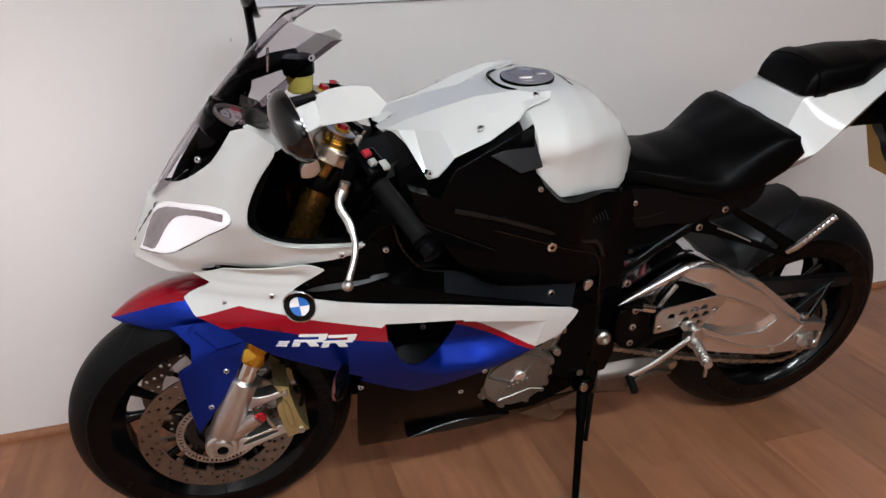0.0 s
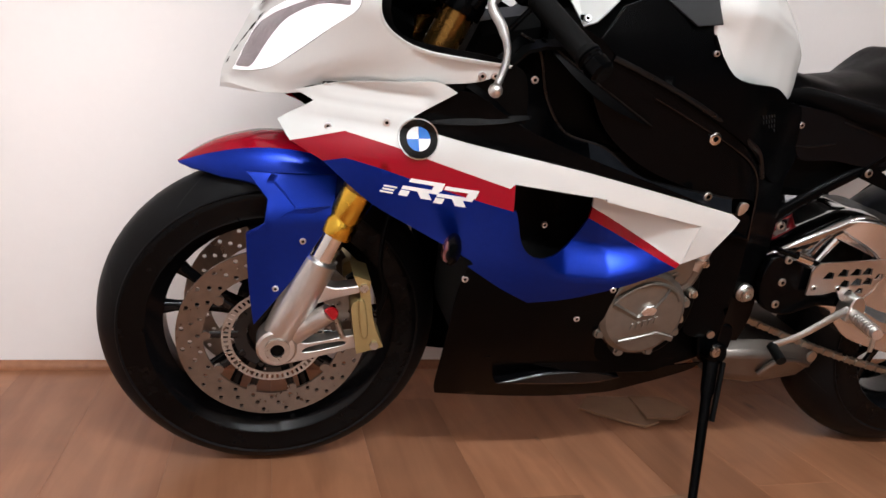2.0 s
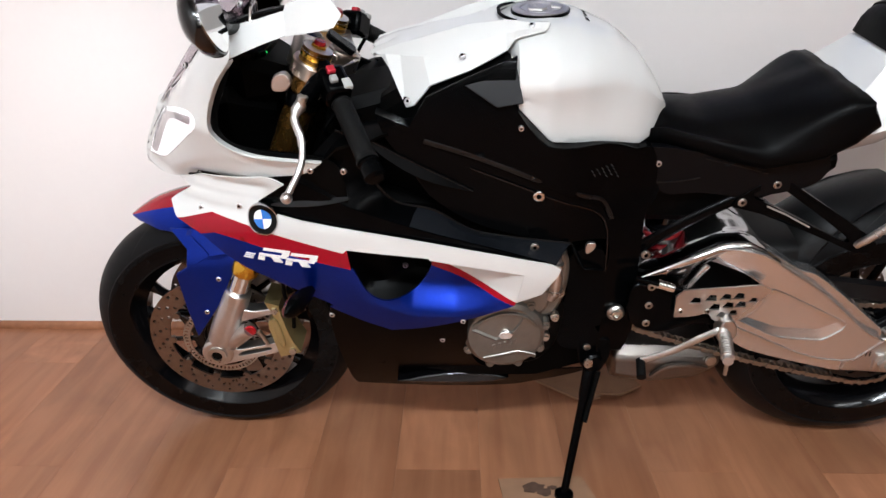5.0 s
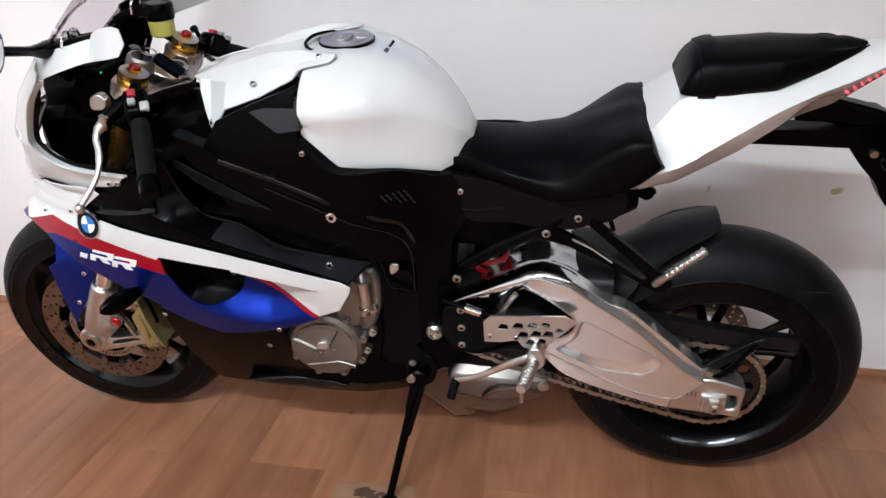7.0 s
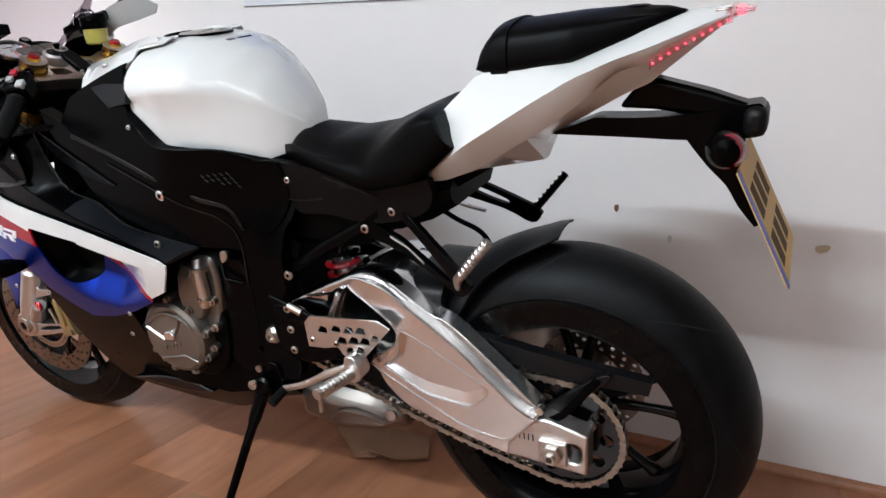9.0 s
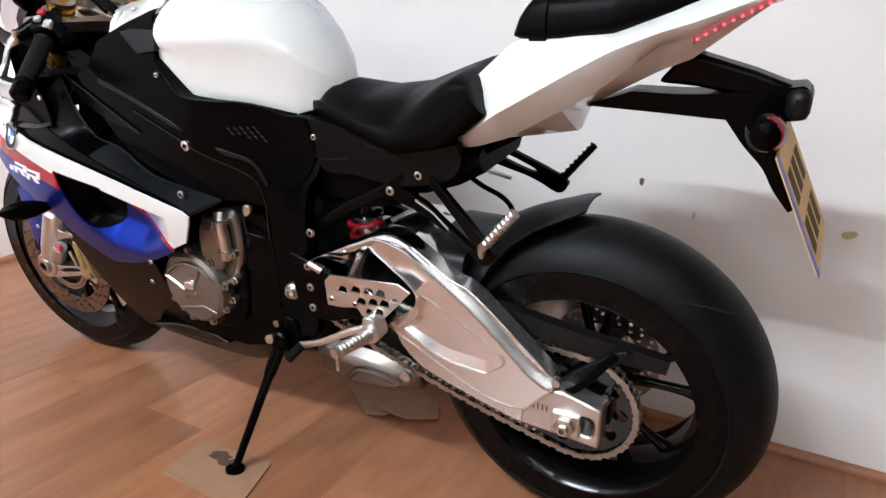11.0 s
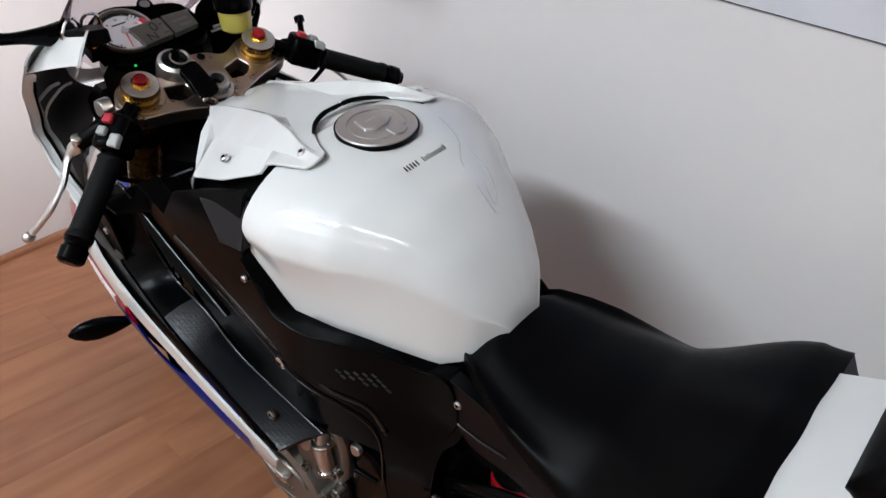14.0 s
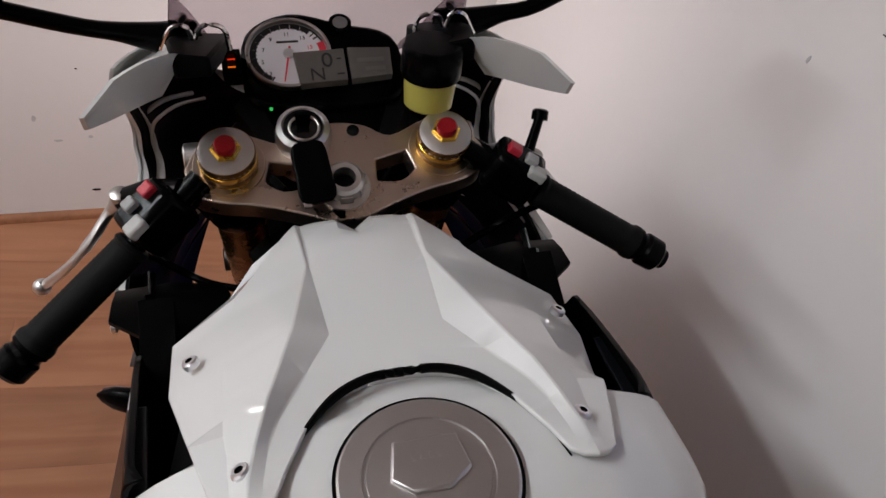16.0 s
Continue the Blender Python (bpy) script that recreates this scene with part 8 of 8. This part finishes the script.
# lettering of the web address as plain strokes
M_LETTER = mat("banner_black", (0.012, 0.012, 0.014), 0.45)
text("www.", 0.076, Matrix(((1, 0, 0, 0.370), (0, 0, -1, WF - 0.0056), (0, 1, 0, 1.178), (0, 0, 0, 1))), M_LETTER, banner, "lettering", 0.0016)
x = 0.472
for k, (w_, lo, hi) in enumerate(((0.028, 0, 0.045), (0.028, 0, 0.045), (0.008, 0, 0.062), (0.028, -0.018, 0.045), (0.028, 0, 0.045), (0.028, 0, 0.045), (0.042, 0, 0.045), (0.028, 0, 0.064), (0.028, 0, 0.045), (0.028, 0, 0.045), (0.008, 0, 0.064), (0.026, 0, 0.045))):
    if x + w_ > 0.70 and x < 0.842:
        x += w_ + 0.0085
        continue
    bm = bmesh.new()
    z0 = 1.165
    if w_ < 0.015:
        slab([(x, z0 + lo), (x + 0.009, z0 + lo), (x + 0.009, z0 + hi), (x, z0 + hi)], WF - 0.0056, WF - 0.004, (), 0, None, bm)
    else:
        slab([(x, z0 + min(lo, 0)), (x + 0.009, z0 + min(lo, 0)), (x + 0.009, z0 + hi), (x, z0 + hi)], WF - 0.0056, WF - 0.004, (), 0, None, bm)
        slab([(x + w_ - 0.009, z0), (x + w_, z0), (x + w_, z0 + 0.045), (x + w_ - 0.009, z0 + 0.045)], WF - 0.0056, WF - 0.004, (), 0, None, bm)
        zb = z0 if k % 2 else z0 + 0.036
        slab([(x + 0.009, zb), (x + w_ - 0.009, zb), (x + w_ - 0.009, zb + 0.009), (x + 0.009, zb + 0.009)], WF - 0.0056, WF - 0.004, (), 0, None, bm)
    part("stroke", bm, M_LETTER, banner)
    x += w_ + 0.0085

text("que", 0.076, Matrix(((1, 0, 0, 0.771), (0, 0, -1, WF - 0.0056), (0, 1, 0, 1.178), (0, 0, 0, 1))), M_LETTER, banner, "lettering", 0.0016)

# ---- cardboard on the floor ----
M_CARD = mat("brown_cardboard", (0.27, 0.145, 0.082), 0.85, 0, 0, 0.14, 25, 0.3, 160)
card = spline([(0.623, -0.199, 1), (0.715, -0.192), (0.808, -0.189, 1), (0.852, -0.330, 1), (0.815, -0.348), (0.720, -0.338), (0.638, -0.334, 1)], 2)
cb = tagged(finish(slab(card, lambda u, v: 0.0035 + 0.0008 * math.sin(30 * u + 17 * v), 0.0004, (), 0.03, lambda u, v, w: (u, v, w)), "cardboard_sheet", M_CARD), "flat brown cardboard sheet under the side stand", "cardboard")
M_STAIN = mat("oil_stain", (0.085, 0.050, 0.036), 0.9, 0, 0, 0.35, 60, spec=0.1)
for cx, cy, rx, ry, seed in ((0.702, -0.226, 0.030, 0.017, 31), (0.722, -0.241, 0.020, 0.012, 32), (0.690, -0.236, 0.014, 0.009, 33), (0.738, -0.226, 0.012, 0.007, 34)):
    r = random.Random(seed)
    pts = [(cx + rx * (0.6 + 0.6 * r.random()) * math.cos(2 * math.pi * k / 12), cy + ry * (0.6 + 0.6 * r.random()) * math.sin(2 * math.pi * k / 12)) for k in range(12)]
    zs = lambda u, v: 0.0040 + 0.0008 * math.sin(30 * u + 17 * v) + 0.00003 * seed
    part("stain", slab(spline(pts, 2), zs, lambda u, v: zs(u, v) - 0.001, (), 0.012, lambda u, v, w: (u, v, w)), M_STAIN, cb, "dark oil stain")
for pts, tilt, lab in (([(0.740, 0.205), (0.860, 0.100), (0.905, 0.118), (0.955, 0.245), (0.80, 0.290)], 0.05, "torn brown cardboard piece under the engine"), ([(0.880, 0.130), (0.960, 0.130), (1.025, 0.172), (0.990, 0.250), (0.900, 0.260)], -0.06, "bent brown cardboard piece under the engine")):
    c0 = Vector((sum(p[0] for p in pts) / 5, sum(p[1] for p in pts) / 5))
    f = lambda u, v, c0=c0, tilt=tilt: 0.006 + max(0.0, tilt * (u - c0.x)) + 0.004 * abs(math.sin(22 * v)) + (0.006 if tilt < 0 else 0)
    tagged(finish(slab([Vector(p) for p in pts], f, lambda u, v, f=f: f(u, v) - 0.0055, (), 0.02, lambda u, v, w: (u, v, w)), "cardboard_sheet", M_CARD), lab, "cardboard", "cardboard scraps")

# ---- chips and marks on the walls ----
M_CHIP = mat("bare_plaster", (0.52, 0.42, 0.28), 0.9, 0, 0, 0.15, 80, 0.3, 300)
M_SCUFF = mat("brown_scuff", (0.16, 0.085, 0.06), 0.8, 0, 0, 0.2, 60)
M_GREYSCUFF = mat("grey_scuff", (0.55, 0.53, 0.53), 0.7, 0, 0, 0.1, 60)
wside = bpy.data.objects["wall_side"]
wfront = bpy.data.objects["wall_front"]


def mark(parent, o, e1, n, size, material, seed, name="chip"):
    r = random.Random(seed)
    pts = []
    for k in range(10):
        a = 2 * math.pi * k / 10
        q = 0.7 + 0.5 * r.random()
        pts.append((size[0] * q * math.cos(a), size[1] * q * math.sin(a)))
    o, e1, n = Vector(o), Vector(e1), Vector(n)
    e2 = Vector((0, 0, 1))
    part(name, slab(spline(pts, 2), 0.0009, -0.0005, (), 0, lambda u, v, w: tuple(o + e1 * u + e2 * v + n * w)), material, parent)


mark(wside, (1.829, WALL_Y, 0.553), (1, 0, 0), (0, -1, 0), (0.017, 0.010), M_CHIP, 1)
mark(wside, (1.367, WALL_Y, 0.607), (1, 0, 0), (0, -1, 0), (0.005, 0.011), M_SCUFF, 2)
mark(wside, (1.500, WALL_Y, 0.542), (1, 0, 0), (0, -1, 0), (0.006, 0.010), M_GREYSCUFF, 3)
mark(wside, (0.135, WALL_Y, 1.046), (1, 0, 0), (0, -1, 0), (0.003, 0.006), M_GREYSCUFF, 4)
for k, (s_, z_, sz, mm) in enumerate(((1.026, 0.083, (0.010, 0.0035), M_INK), (1.147, 0.297, (0.005, 0.008), M_GREYSCUFF), (1.051, 0.428, (0.003, 0.0015), M_INK), (1.10, 0.235, (0.012, 0.003), M_GREYSCUFF), (1.03, 0.245, (0.006, 0.004), M_GREYSCUFF))):
    mark(wfront, CORNER + SLANT * s_ + Vector((0, 0, z_)), SLANT, nrm, sz, mm, 10 + k, "scuff")

# ---- floor: laminate planks, laid last ----
sub = block((2.0, -2.5, -0.06), (7.4, 6.3, 0.1))
floor = structure("floor", sub, mat("floor_underlay", (0.10, 0.05, 0.03), 0.8, grain=0.2), "beech laminate plank floor with visible joints")
PW, PL = 0.192, 1.285


def plank_mesh():
    bm = bmesh.new()
    w, l, h, c = PW / 2 - 0.00004, PL / 2 - 0.00004, 0.010, 0.0004
    rings = [[(-w, -l, -h), (w, -l, -h), (w, l, -h), (-w, l, -h)], [(-w, -l, -c), (w, -l, -c), (w, l, -c), (-w, l, -c)],
             [(-w + c, -l + c, 0), (w - c, -l + c, 0), (w - c, l - c, 0), (-w + c, l - c, 0)]]
    loft(rings, True, True, bm)
    me = bpy.data.meshes.new("plank")
    bmesh.ops.recalc_face_normals(bm, faces=bm.faces)
    bm.to_mesh(me)
    bm.free()
    me.materials.append(M_WOOD)
    return me


plank = plank_mesh()
STAGGER = (0.0, 0.46, 0.0, 0.83, 0.30)
for k in range(-9, 28):
    xx = 0.008 + PW / 2 + k * PW
    y_end = -0.165 + STAGGER[k % 5] + PL
    for j in range(6):
        yc = y_end - PL / 2 - j * PL
        lo, hi = max(yc - PL / 2, Y1 + 0.002), min(yc + PL / 2, WALL_Y - 0.002)
        if hi - lo > 0.02 and xx + PW / 2 > CORNER.x + (WALL_Y - hi) * -SLANT.x / SLANT.y:
            o = new("plank", plank)
            o.parent, o.location, o.scale = floor, (xx, (lo + hi) / 2, 0.0), (1, (hi - lo) / PL, 1)
